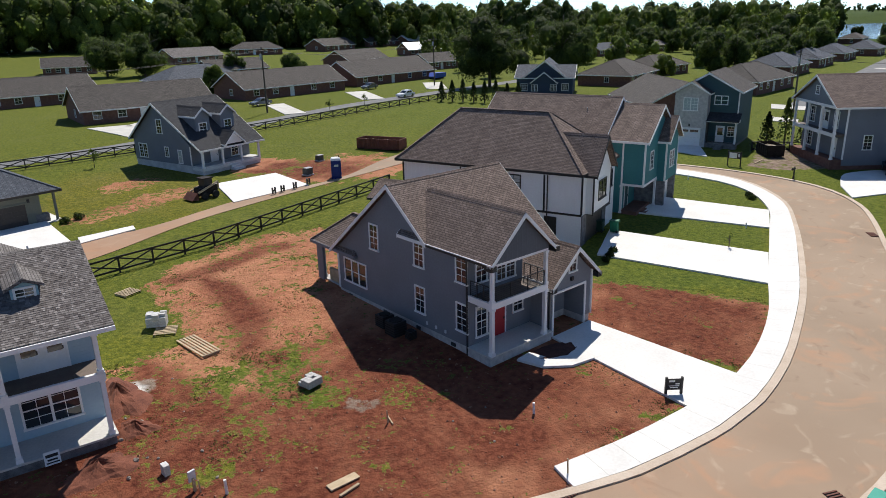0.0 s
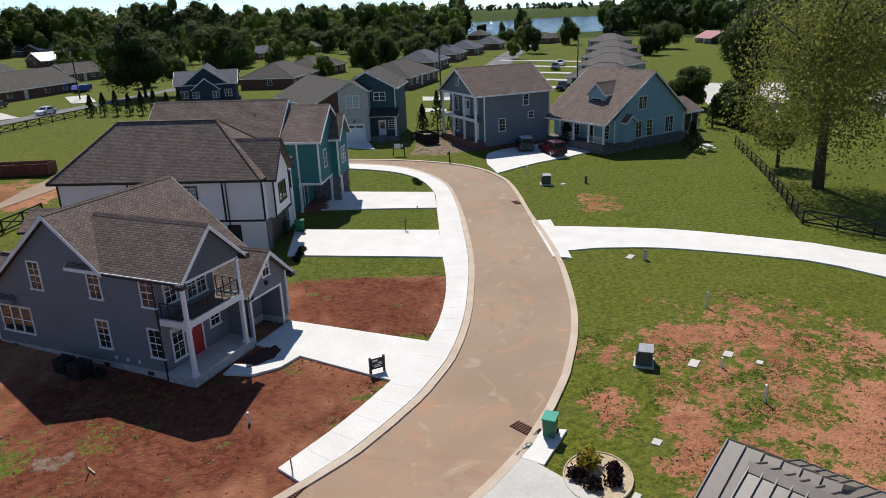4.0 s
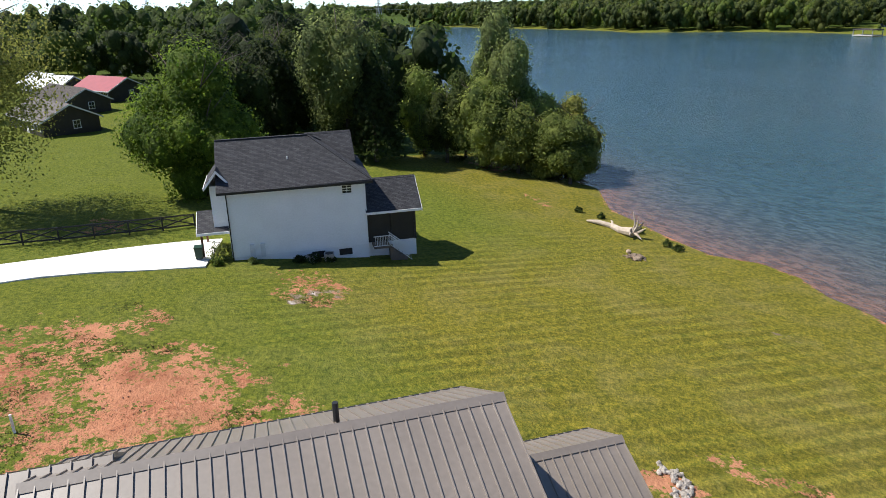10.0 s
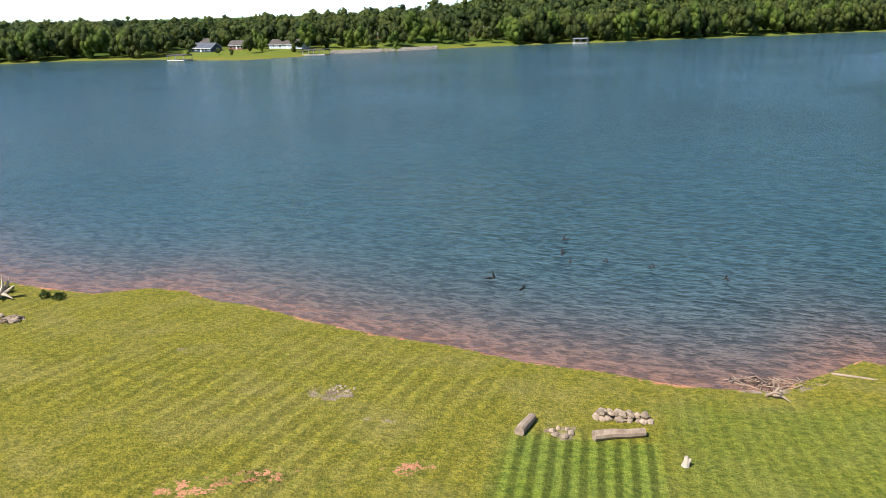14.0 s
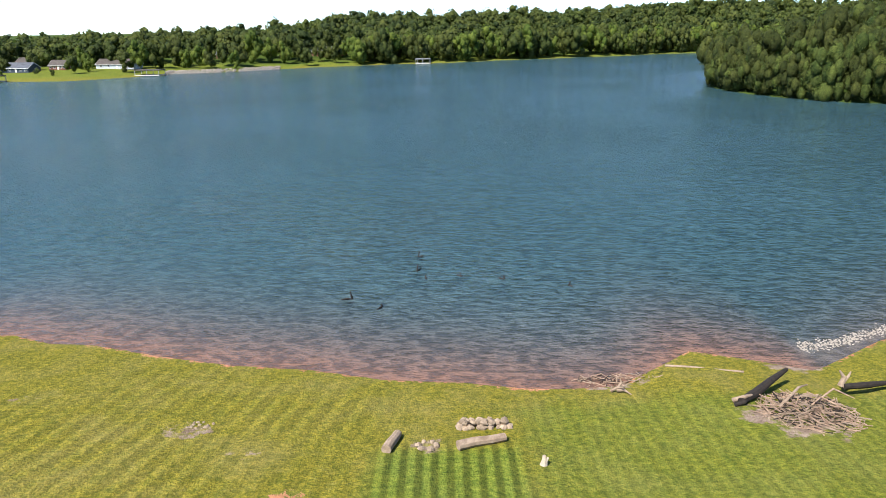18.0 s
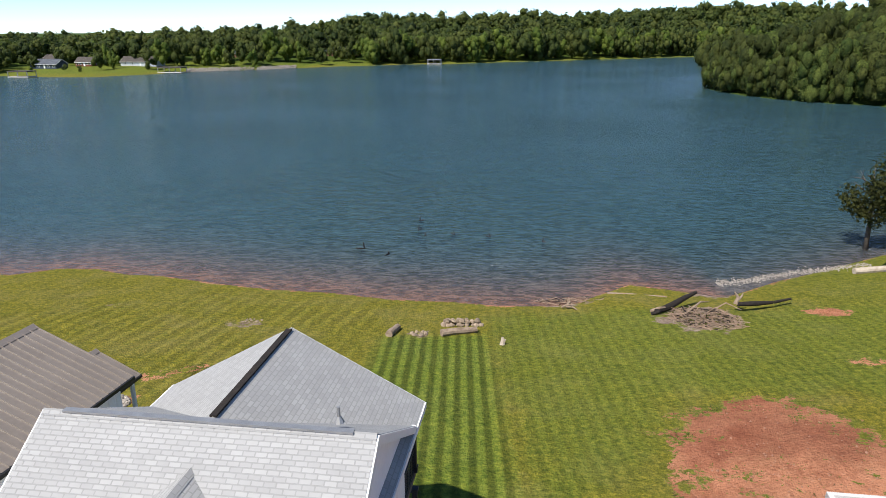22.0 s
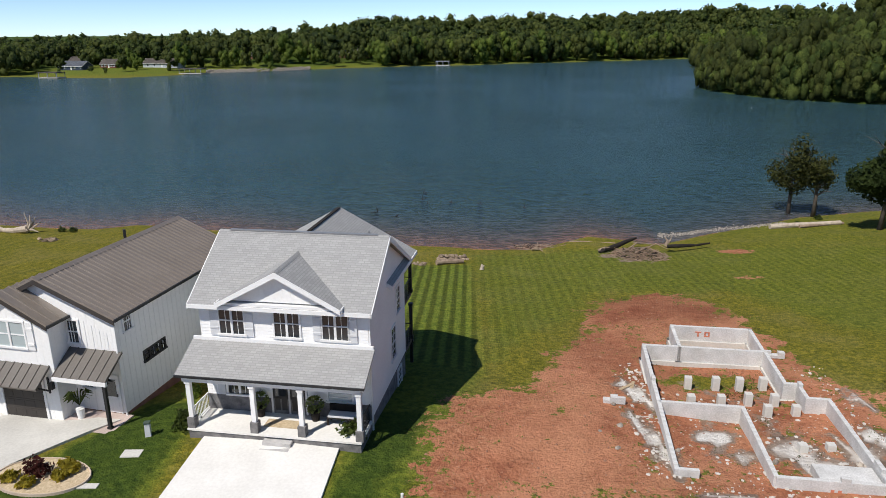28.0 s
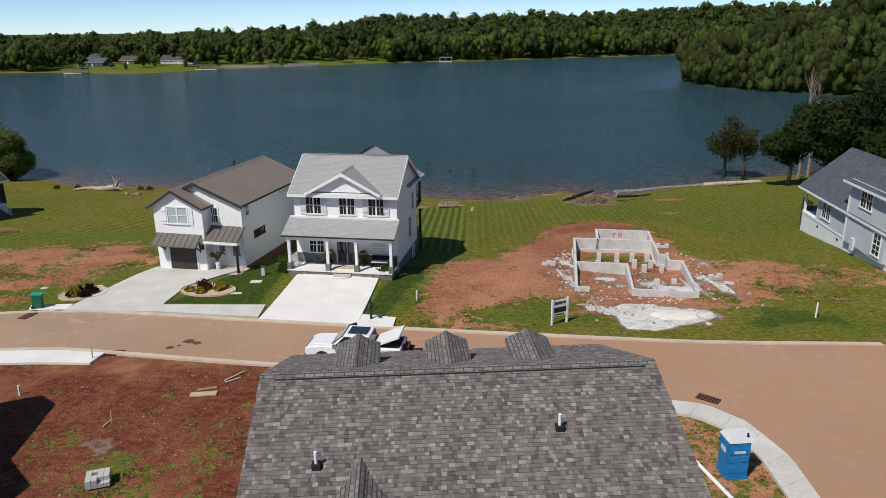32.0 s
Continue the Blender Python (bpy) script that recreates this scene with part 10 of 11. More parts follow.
# picnic table
pt_ = thing("picnic_table", -99, 41.9, g(-99, 41.9), 40, "pale wooden picnic table on the lawn", "table")
Shape().box(-0.95, 0.95, -0.4, 0.4, 0.72, 0.78).obj("tabletop", PALE_PLASTIC, pt_)
for s in (-0.7, 0.7):
    Shape().box(-0.95, 0.95, s - 0.14, s + 0.14, 0.42, 0.47).obj("seat", PALE_PLASTIC, pt_)
for u in (-0.7, 0.7):
    Shape().beam((u, -0.65, 0), (u, 0.15, 0.74), 0.08, 0.08).beam((u, 0.65, 0), (u, -0.15, 0.74), 0.08, 0.08).obj("leg_pair", PALE_PLASTIC, pt_)
# docks across the lake
for x, y, w, lab in ((1, 575, 10, "white boathouse on the far shore"), (-157, 486, 15, "flat boat dock on the far shore"), (-228, 452, 12, "low boat dock below the lake lawn")):
    t = thing("boathouse", x, y, WATER, -8, lab, "boathouse", "far docks")
    Shape().box(-w / 2, w / 2, -4, 4, 0.3, 0.7).obj("deck", OLD_CONCRETE, t)
    Shape().box(-w / 2, w / 2, -4, 4, 3.2, 3.7).obj("roof", METAL if w < 12 else ROOF_OLD, t)
    for u in (-w / 2 + 0.3, 0, w / 2 - 0.3):
        for v in (-3.7, 3.7):
            Shape().box(u - 0.15, u + 0.15, v - 0.15, v + 0.15, -3, 3.2).obj("post", METAL, t)
fr = random.Random(21)
rw = Shape()
for i in range(700):
    x = fr.choice((-152 + 30 * fr.random(), -112 + 20 * fr.random(), -152 + 60 * fr.random()))
    up = fr.random()
    blob(rw, (x, np.interp(x, FAR_X, FAR_Y) - 1.0 + 3.4 * up, WATER - 0.1 + 1.9 * up), fr.uniform(0.3, 0.75), i, 3, 5)
tagged(rw.obj("shore_riprap", ROCK), "bank of pale stones along the far shore", "rocks", kind="stuff")


# ---- poles and wires ----
def pole(x, y, h):
    z = g(x, y)
    p = thing("power_pole", x, y, z, 20, "tall wooden power pole with a cross arm", "power pole", "power poles")
    Shape().tube([(0, 0, -0.3), (0, 0, h)], [0.17, 0.12], 8).obj("shaft", BARK, p)
    Shape().box(-1.2, 1.2, -0.06, 0.06, h - 0.7, h - 0.58).obj("cross_arm", BARK, p)
    Shape().tube([(0.3, 0, h - 2.2), (0.3, 0, h - 1.2)], [0.22, 0.22], 10).obj("transformer_can", METAL, p)
    return Vector((x, y, z + h - 0.55))


tops = [pole(*p) for p in ((28, -54, 12), (-44.3, -71.2, 12), (-96, -96, 12), (-150, -118, 12), (-118, -12, 11), (-152, 2, 11))]
for a, b in ((0, 1), (1, 2), (2, 3), (4, 5)):
    for off in (-0.9, 0.9):
        s = Shape()
        p, q = tops[a] + Vector((0, off, 0)), tops[b] + Vector((0, off, 0))
        line = [p.lerp(q, t / 10) - Vector((0, 0, 2.0 * (1 - (2 * t / 10 - 1) ** 2))) for t in range(11)]
        tagged(s.tube(line, [0.02] * 11, 4).obj("power_line", BLACK), "thin sagging power line between poles", "cable", "power lines")

def pylon(x, y, h):
    """Steel lattice tower with three cross arms; gives the tips of its arms."""
    z = g(x, y)
    p = thing("pylon", x, y, z, 25, "steel lattice power tower beyond the lake", "power tower", "power towers")
    for a, b in ((-1, -1), (1, -1), (1, 1), (-1, 1)):
        Shape().beam((a * 3.2, b * 3.2, -0.5), (a * 0.5, b * 0.5, h), 0.3, 0.3).obj("leg", METAL, p)
    for i in range(7):
        k0, k1 = i / 7, (i + 1) / 7
        r0, r1 = 3.2 - 2.7 * k0, 3.2 - 2.7 * k1
        for sg in (-1, 1):
            Shape().beam((-r0 * sg, -r0, h * k0), (r1 * sg, -r1, h * k1), 0.16, 0.16).obj("brace", METAL, p)
    tips = []
    for k, w in ((0.7, 5.5), (0.84, 4.6), (0.97, 3.6)):
        Shape().beam((-w, 0, h * k), (w, 0, h * k), 0.25, 0.35).obj("cross_arm", METAL, p)
        tips += [Vector((x - w * math.cos(radians(25)), y - w * math.sin(radians(25)), z + h * k - 0.6)), Vector((x + w * math.cos(radians(25)), y + w * math.sin(radians(25)), z + h * k - 0.6))]
    return tips


towers = [pylon(*p) for p in ((-800, 180, 32), (-690, 384, 32), (-830, 600, 32))]
for one, two in zip(towers, towers[1:]):
    for p, q in zip(one, two):
        line = [p.lerp(q, t / 10) - Vector((0, 0, 5.0 * (1 - (2 * t / 10 - 1) ** 2))) for t in range(11)]
        tagged(Shape().tube(line, [0.06] * 11, 4).obj("power_line", METAL), "long sagging power line between steel towers", "cable", "tower lines")


# ---- trees ----
def crown_points(n, seed, lobes=12, flat=0.8, hollow=0.6, rings=4, around=7):
    """Points and outward directions on the lobes of a crown of unit radius, foot at 0, top near 2 * flat, and the uneven inner clumps."""
    rnd = np.random.RandomState(seed)
    d = rnd.normal(size=(lobes, 3))
    d /= np.linalg.norm(d, axis=1)[:, None]
    c = d * rnd.uniform(0.3, 0.78, lobes)[:, None]
    r = rnd.uniform(0.24, 0.46, lobes)
    k = rnd.choice(lobes, n, p=r ** 2 / (r ** 2).sum())
    e = rnd.normal(size=(n, 3))
    e /= np.linalg.norm(e, axis=1)[:, None]
    p = c[k] + e * (r[k] * rnd.uniform(hollow, 1.12, n))[:, None]
    out = e * 0.9 + p / (np.linalg.norm(p, axis=1)[:, None] + 0.05) * 0.35 + np.array([0, 0, 0.2])
    p[:, 2] = (p[:, 2] + 0.85) * flat
    a, b = np.meshgrid(np.linspace(0.1, math.pi - 0.1, rings + 1), np.arange(around) * 2 * math.pi / around, indexing="ij")
    ball = np.stack([np.sin(a) * np.cos(b), np.sin(a) * np.sin(b), np.cos(a)], -1).reshape(-1, 3)
    cv = c[:, None] + ball[None] * (r[:, None] * rnd.uniform(0.62, 0.82, (lobes, len(ball))))[:, :, None]
    cv[:, :, 2] = (cv[:, :, 2] + 0.85) * flat
    i, j = np.meshgrid(np.arange(rings), np.arange(around), indexing="ij")
    one = np.stack([i * around + j, (i + 1) * around + j, (i + 1) * around + (j + 1) % around, i * around + (j + 1) % around], -1).reshape(-1, 4)
    cf = (one[None] + len(ball) * np.arange(lobes)[:, None, None]).reshape(-1, 4)
    return p, out, rnd, (cv.reshape(-1, 3), cf)


def tree(x, y, h, r, leaf, seed, label, n=4200, size=0.3, trunk=0.25, bare=0.22, lobes=14, hollow=0.6, name="tree", group="trees", sink=0.0):
    """A tapered trunk with forking limbs and a crown of single leaves."""
    z = g(x, y) - sink
    t = thing(name, x, y, z, seed * 37 % 360, label, "tree", group)
    rnd = random.Random(seed)
    s = Shape()
    lean = rnd.uniform(-0.06, 0.06)
    axis = [(0, 0, -0.3), (lean * h * 0.3, 0, h * 0.3), (lean * h * 0.5, 0.02 * h, h * 0.55), (lean * h * 0.7, 0.03 * h, h * 0.85)]
    s.tube(axis, [trunk * 1.25, trunk * 0.85, trunk * 0.55, trunk * 0.12], 9)
    for i in range(11):
        a, f = i * 2.4 + rnd.uniform(-0.4, 0.4), rnd.uniform(0.25, 0.7)
        b = Vector(axis[1]).lerp(Vector(axis[3]), max(0, (f - 0.3) / 0.55))
        l = r * rnd.uniform(0.55, 0.9)
        m = b + Vector((math.cos(a) * l * 0.5, math.sin(a) * l * 0.5, l * 0.35))
        e = b + Vector((math.cos(a) * l, math.sin(a) * l, l * rnd.uniform(0.4, 0.8)))
        s.tube([b, m, e], [trunk * 0.36, trunk * 0.2, trunk * 0.05], 6)
        e2 = m + Vector((math.cos(a + 0.8) * l * 0.4, math.sin(a + 0.8) * l * 0.4, l * 0.4))
        s.tube([m, e2], [trunk * 0.15, trunk * 0.04], 5)
    s.obj("trunk", BARK, t, smooth_it=True)
    thin = hollow < 0.5
    p, o, rs, cores = crown_points(n, seed, lobes, (1 - bare) * h / 2 / r, hollow if thin else 0.78, 6, 10)
    up = np.array([0, 0, bare * h])
    put("crown", leaf_mesh(p * r + up, o, size * rs.uniform(0.6, 1.3, n), rs, leaf, 0.7 if thin else 0.6, None if thin else (cores[0] * r + up, cores[1])), t)
    return t


def conifer(x, y, h, r, leaf, seed, label, n=1800, size=0.3, name="conifer", group="conifers"):
    z = g(x, y)
    t = thing(name, x, y, z, 0, label, "tree", group)
    Shape().tube([(0, 0, -0.2), (0, 0, h * 0.9)], [0.05 * r + 0.1, 0.03], 7).obj("trunk", BARK, t)
    rs = np.random.RandomState(seed)
    f = rs.random_sample(n) ** 0.7
    a = rs.uniform(0, 2 * np.pi, n)
    q = r * (1 - f) ** 0.75 * rs.uniform(0.6, 1.05, n) * (1 + 0.2 * np.sin(a * 3 + f * 9 + seed))
    p = np.stack([q * np.cos(a), q * np.sin(a), 0.06 * h + f * h * 0.94], 1)
    o = np.stack([np.cos(a), np.sin(a), np.full(n, 0.5)], 1)
    put("crown", leaf_mesh(p, o, size * rs.uniform(0.6, 1.2, n), rs, leaf), t)
    return t


tree(-83.4, 56.6, 25.5, 11, LEAF_OLIVE, 3, "tall spreading tree with thin olive-green leaves", 30000, 0.15, 0.5, 0.1, 60, 0.3)
tree(-92.3, 51.4, 9, 3.6, LEAF_OLIVE, 4, "slim tree with thin olive leaves by the fence", 2200, 0.24, 0.2, 0.25, 12, 0.3)
tree(-81.6, 77.8, 17.2, 7.9, LEAF_MAPLE, 5, "broad bright green tree beside the white house", 26000, 0.19, 0.4, 0.03, 30, 0.6)
tree(-96, 101, 24, 6.2, LEAF_WILLOW, 6, "tall grey-green tree with drooping foliage", 16000, 0.22, 0.35, 0.1, 30, 0.5)
conifer(-91.6, 103, 15, 4.6, LEAF_DARK, 7, "dark dense evergreen behind the white house", 7000, 0.34)
for i, (x, y, h, r, lf) in enumerate(((-89, 113, 12.6, 3.4, LEAF_MID), (-94, 112, 14, 4, LEAF_BANK), (-87, 121.5, 23.5, 5.6, LEAF_WILLOW), (-85, 116.5, 14, 5.0, LEAF_BANK), (-80.5, 119.5, 12, 5.6, LEAF_BANK), (-75.5, 123, 9.6, 5.4, LEAF_BANK), (-78, 127, 12, 4.4, LEAF_OLIVE), (-83, 124, 13, 5.6, LEAF_BANK), (-92, 118, 15, 4.6, LEAF_MID), (-72.5, 122.2, 6.0, 3.4, LEAF_BANK))):
    tree(x, y, h, r, lf, 30 + i, "leafy tree on the lake bank", 8000, 0.19, 0.22, 0.06, 24, 0.6, group="bank trees")
for i, (x, y, h, r, lf) in enumerate(((-98, 86, 17, 6, LEAF_DARK), (-104, 93, 20, 6, LEAF_DARK), (-108, 84, 19, 7, LEAF_DARK), (-113, 98, 21, 7, LEAF_MID), (-117, 88, 20, 7, LEAF_DARK), (-104, 106, 18, 6, LEAF_DARK), (-112, 110, 19, 6, LEAF_MID), (-124, 100, 21, 7, LEAF_DARK), (-121, 112, 18, 6, LEAF_MID), (-96, 80, 13, 4.5, LEAF_DARK))):
    tree(x, y, h, r, lf, 50 + i, "dark tree in the wood behind the white house", 5200, 0.3, 0.3, 0.06, 16, 0.6, group="wood trees")
for i, (x, y, h, r, lf, n) in enumerate(((48.6, 121.5, 11.5, 3.6, LEAF_THIN, 2600), (51, 119.5, 9.5, 3.0, LEAF_THIN, 1700), (53.3, 108.5, 13, 5.0, LEAF_DARK, 5200), (56.8, 104.5, 15, 6, LEAF_DARK, 6200), (62, 101, 17, 6.5, LEAF_DARK, 6000), (68, 97, 18, 7, LEAF_DARK, 5200), (64, 112, 16, 6.5, LEAF_DARK, 5200), (74, 104, 20, 7.5, LEAF_DARK, 5200), (76, 90, 18, 7, LEAF_MID, 5200), (84, 98, 22, 8, LEAF_DARK, 5200), (71, 85, 14, 5, LEAF_DARK, 4200), (90, 84, 20, 8, LEAF_MID, 4200), (98, 104, 22, 9, LEAF_DARK, 4200), (84, 112, 19, 7, LEAF_DARK, 4200), (100, 122, 19, 8, LEAF_MID, 4200))):
    tree(x, y, h, r, lf, 70 + i, "leafy tree at the edge of the lake", n, 0.22 if i < 2 else 0.3, 0.26, 0.3 if i < 4 else 0.14, 14, 0.3 if i < 2 else 0.55, group="east bank trees")
for i, (x, y, h) in enumerate(((59.5, 118, 18), (61.5, 119, 16))):
    t = thing("dead_tree", x, y, g(x, y), i * 50, "bare dead tree with thin grey branches", "tree", "dead trees")
    s = Shape().tube([(0, 0, -0.2), (0.2, 0, h * 0.5), (0.1, 0.2, h)], [0.25, 0.15, 0.03], 7)
    rd = random.Random(i)
    for k in range(16):
        b, a = Vector((0.15, 0.1, h * rd.uniform(0.35, 0.9))), rd.uniform(0, 6.28)
        l = rd.uniform(1.5, 4)
        s.tube([b, b + Vector((math.cos(a) * l * 0.35, math.sin(a) * l * 0.35, l))], [0.07, 0.015], 5)
    s.obj("trunk", LOGM, t)
for i, (x, y, h, r, lf) in enumerate(((-104, -83, 18.5, 9.6, LEAF_SHADE), (-136, -94, 19.5, 9.8, LEAF_SHADE), (-31.5, -190, 14, 8.4, LEAF_SHADE), (-41.5, -183, 14, 8.2, LEAF_SHADE), (-75, -140, 9, 4, LEAF_SHADE), (-47, -120, 7, 3, LEAF_TOWN), (-290, -18, 13, 7, LEAF_SHADE), (-150, 38, 21, 6, LEAF_SHADE), (-160, 46, 20, 6.5, LEAF_SHADE), (-136, 30, 8, 4, LEAF_SHADE), (-122, 40, 7, 3.5, LEAF_SHADE), (-118, 44, 6, 3, LEAF_SHADE))):
    tree(x, y, h, r, lf, 100 + i, "full rounded shade tree among the houses", 9000, 0.25, 0.32, 0.03 if i in (2, 3) else 0.08, 18, 0.65, group="shade trees")
for i, (x, y, h, r, lf) in enumerate(((-251, -173, 10.7, 6, LEAF_SHADE), (-258, -165, 9.7, 6, LEAF_SHADE), (-162, -64, 11, 5.3, LEAF_SHADE), (-168, -62, 11.2, 4.7, LEAF_SHADE), (-204, -77, 11.7, 7.6, LEAF_SHADE), (-256, -91, 11.1, 4.9, LEAF_SHADE), (-213, -74, 10.4, 4.7, LEAF_SHADE), (-314, -211, 14.6, 7.7, LEAF_TOWN), (-324, -104, 7.5, 6, LEAF_SHADE), (-303, -63, 12.2, 6.1, LEAF_SHADE), (-256, -13, 10.5, 5, LEAF_SHADE), (-306, -176, 20, 10.4, LEAF_SHADE), (-299, -154, 14.5, 6.1, LEAF_TOWN), (-295, -140, 15.5, 7.4, LEAF_TOWN), (-237, -158, 8.7, 4, LEAF_SHADE), (-249, -154, 9.2, 4.7, LEAF_SHADE), (-298, -190, 13.7, 6.4, LEAF_TOWN), (-64, -162, 7.2, 3.8, LEAF_SHADE), (-45, -111, 4.1, 1.7, LEAF_SHADE))):
    tree(x, y, h * 1.1, r, lf, 190 + i, "dense rounded tree between the brick houses", 2600, 0.32, 0.3, 0.02, 16, 0.65, group="street trees")
for i in range(8):
    x, y = -79 - 9.8 * i / 7, -64.6 + 13 * i / 7
    conifer(x, y, 4.0 + 0.3 * (i % 3), 1.1, LEAF_DARK, 130 + i, "slim dark arborvitae in a row", 420, 0.22, "arborvitae", "arborvitae row")
for i, (x, y, h) in enumerate(((-91.5, 1.5, 4.5), (-93, 3.2, 6.5), (-95, 4.8, 5.2), (-97.2, 6.0, 4.0), (-98, 40, 4.0), (-115, 36, 4.5), (-117, 38.5, 5), (-119, 41, 4.6), (-108, 47, 4), (-101.5, 12.5, 4.2), (-92.6, 24.5, 3.6))):
    conifer(x, y, h, 1.3, LEAF_MID if i % 2 else LEAF_DARK, 150 + i, "slim evergreen beside a house", 500, 0.22, "evergreen", "evergreens")
for i, (x, y) in enumerate(((-10.4, -36, ), (-64, -70), (-50.5, 27), (-54, -64))):
    small = 0.6 if i == 2 else 1.0
    tree(x, y, 2.6 * small, 0.8 * small ** 2, LEAF_MID, 170 + i, "young staked sapling in the lawn", int(220 * small ** 3), 0.1 * small, 0.04, 0.3, 8, 0.4, "sapling", "saplings")
for x, y in ((-61, 113.9), (-52, 114.4), (-47.5, 113.6), (-46, 113.5), (-90, 116), (-58, 114.6), (46, 113.5), (50.4, 117)):
    shrub(x, y, g(x, y), 0.5, LEAF_MID, int(-x) % 50, "small weedy shrub on the bank", n=160, size=0.12, group="bank shrubs")


# woods that nobody could count
def woods(name, label, spots, leaf, seed, n=240, size=0.8, lobes=10, rings=4, around=7):
    """Many trees in one mesh; spots are rows of x, y, height, radius."""
    rnd = np.random.RandomState(seed)
    protos = [crown_points(n, seed * 31 + k, lobes, 1.0, 0.78, rings, around) for k in range(6)]
    cs, ds, ss, cv, cf, base = [], [], [], [], [], 0
    for x, y, h, r in spots:
        p, d, _, core = protos[rnd.randint(6)]
        a = rnd.uniform(0, 6.28)
        c, s = np.cos(a), np.sin(a)
        foot = np.array([x, y, float(height(x, y)) + 0.02 * h])

        def placed(q):
            return np.stack([(q[:, 0] * c - q[:, 1] * s) * r, (q[:, 0] * s + q[:, 1] * c) * r, q[:, 2] * h * 0.55], 1) + foot

        cs.append(placed(p))
        ds.append(np.stack([d[:, 0] * c - d[:, 1] * s, d[:, 0] * s + d[:, 1] * c, d[:, 2]], 1))
        ss.append(np.full(n, size * r / 6.5) * rnd.uniform(0.6, 1.3, n))
        cv.append(placed(core[0]))
        cf.append(core[1] + base)
        base += len(core[0])
    tagged(put(name, leaf_mesh(np.concatenate(cs), np.concatenate(ds), np.concatenate(ss), rnd, leaf, 0.6, (np.concatenate(cv), np.concatenate(cf)))), label, "wood", kind="stuff")


wr = random.Random(77)


def scatter(n, fx, fy, h0, h1, keep=lambda x, y: True, wide=0.45):
    out = []
    for _ in range(n * 6):
        if len(out) >= n:
            break
        x, y = fx(), fy()
        yy = y(x) if callable(y) else y
        if keep(x, yy) and all((x - a) ** 2 + (yy - b) ** 2 > 30 for a, b, *_ in out[-60:]):
            h = wr.uniform(h0, h1) * (0.88 if x < -110 and yy > 380 else 1)
            out.append((x, yy, h, h * wide * wr.uniform(0.85, 1.15)))
    return out


def far_y(x):
    return float(np.interp(x, FAR_X, FAR_Y))


def lawn_free(x, y):
    d = y - far_y(x)
    return not (-262 < x < -128 and d < 75) and not (-152 < x < -92 and d < 88) and not (-92 <= x < -44 and d < 56)


LEAVES3 = (LEAF_MID, LEAF_DARK, LEAF_BRIGHT)
front = scatter(300, lambda: wr.uniform(-700, 520), lambda: (lambda x, o=wr.uniform(4, 26) ** 1.0: far_y(x) + o), 16, 24, lawn_free, 0.42)
back = scatter(900, lambda: wr.uniform(-620, 430), lambda: (lambda x, o=wr.uniform(24, 185): far_y(x) + o), 17, 22, lawn_free, 0.55)
lawn = [(x, far_y(x) + o, h, h * 0.42) for x, o, h in ((-240, 60, 12), (-212, 70, 13), (-150, 30, 14), (-146, 45, 16), (-185, 62, 12), (-140, 24, 15), (-128, 34, 17), (-118, 26, 17), (-104, 38, 18), (-84, 34, 14), (-72, 30, 15), (-58, 34, 13), (-30, 40, 13), (-24, 30, 14), (-12, 30, 16), (-36, 22, 12), (-200, 90, 14), (-230, 95, 14), (-255, 84, 13), (-177, 96, 13), (-196, 46, 9), (-252, 40, 9), (-262, 52, 10), (-170, 36, 17), (-164, 44, 18), (-158, 52, 20), (-176, 54, 15), (-146, 62, 20), (-122, 60, 19), (-114, 44, 21), (-108, 66, 21), (-98, 52, 19), (-93, 30, 15), (-88, 40, 20), (-66, 44, 21), (-50, 26, 18), (-47, 44, 22), (-132, 16, 12), (-118, 12, 11), (-78, 14, 13), (-60, 16, 15), (-44, 14, 17), (-220, 28, 5), (-208, 24, 4), (-238, 18, 4), (-200, 34, 12), (-174, 30, 13), (-206, 60, 13), (-192, 68, 15), (-180, 72, 15))]
spit = scatter(190, lambda: wr.uniform(106, 300), lambda: wr.uniform(232, 400), 17, 25, lambda x, y: spit_at(x, y) < 0.97, 0.36)
rim = []
for i in range(90):
    a = math.pi * (0.78 + 0.68 * i / 89)
    c, q = math.cos(a), math.sin(a)
    k = 0.97 / (abs(c) ** 3 + abs(q) ** 3) ** (1 / 3)
    yy = 345 + (170 if q > 0 else 108) * k * q
    rim.append((330 + 222 * k * c + max(0, yy - 345) * 0.45, yy, wr.uniform(11, 19), wr.uniform(4, 6.5)))
ridge = scatter(700, lambda: wr.uniform(-1500, 900), lambda: (lambda x, o=wr.uniform(0, 1) ** 2 * 700 + 150: far_y(x) + o), 17, 24, lambda x, y: True, 0.6)
for k, lf in enumerate(LEAVES3):
    woods("far_wood", "wooded far shore of the lake", (front + lawn)[k::3], (LEAF_MID, LEAF_LAKE, LEAF_BRIGHT)[k], 200 + k, 460, 0.46, 16)
    woods("hill_wood", "wooded hills behind the far shore", back[k::3] + ridge[k::3], (LEAF_MID, LEAF_DARK, LEAF_LAKE)[k], 210 + k, 110, 0.95, 9, 3, 6)
    woods("spit_wood", "dense wood on the spit across the cove", (spit + rim)[k::3], (LEAF_LAKE, LEAF_LAKE, LEAF_MID)[k], 220 + k, 900, 0.34, 20)


def open_land(x, y):
    if -262 < x < 60 and -150 < y < 60:
        return False
    if y > np.interp(x, SHORE_X, SHORE_Y) - 4:
        return False
    return np.hypot((x + 1080) / 620, (y + 280) / 330) > 1.12


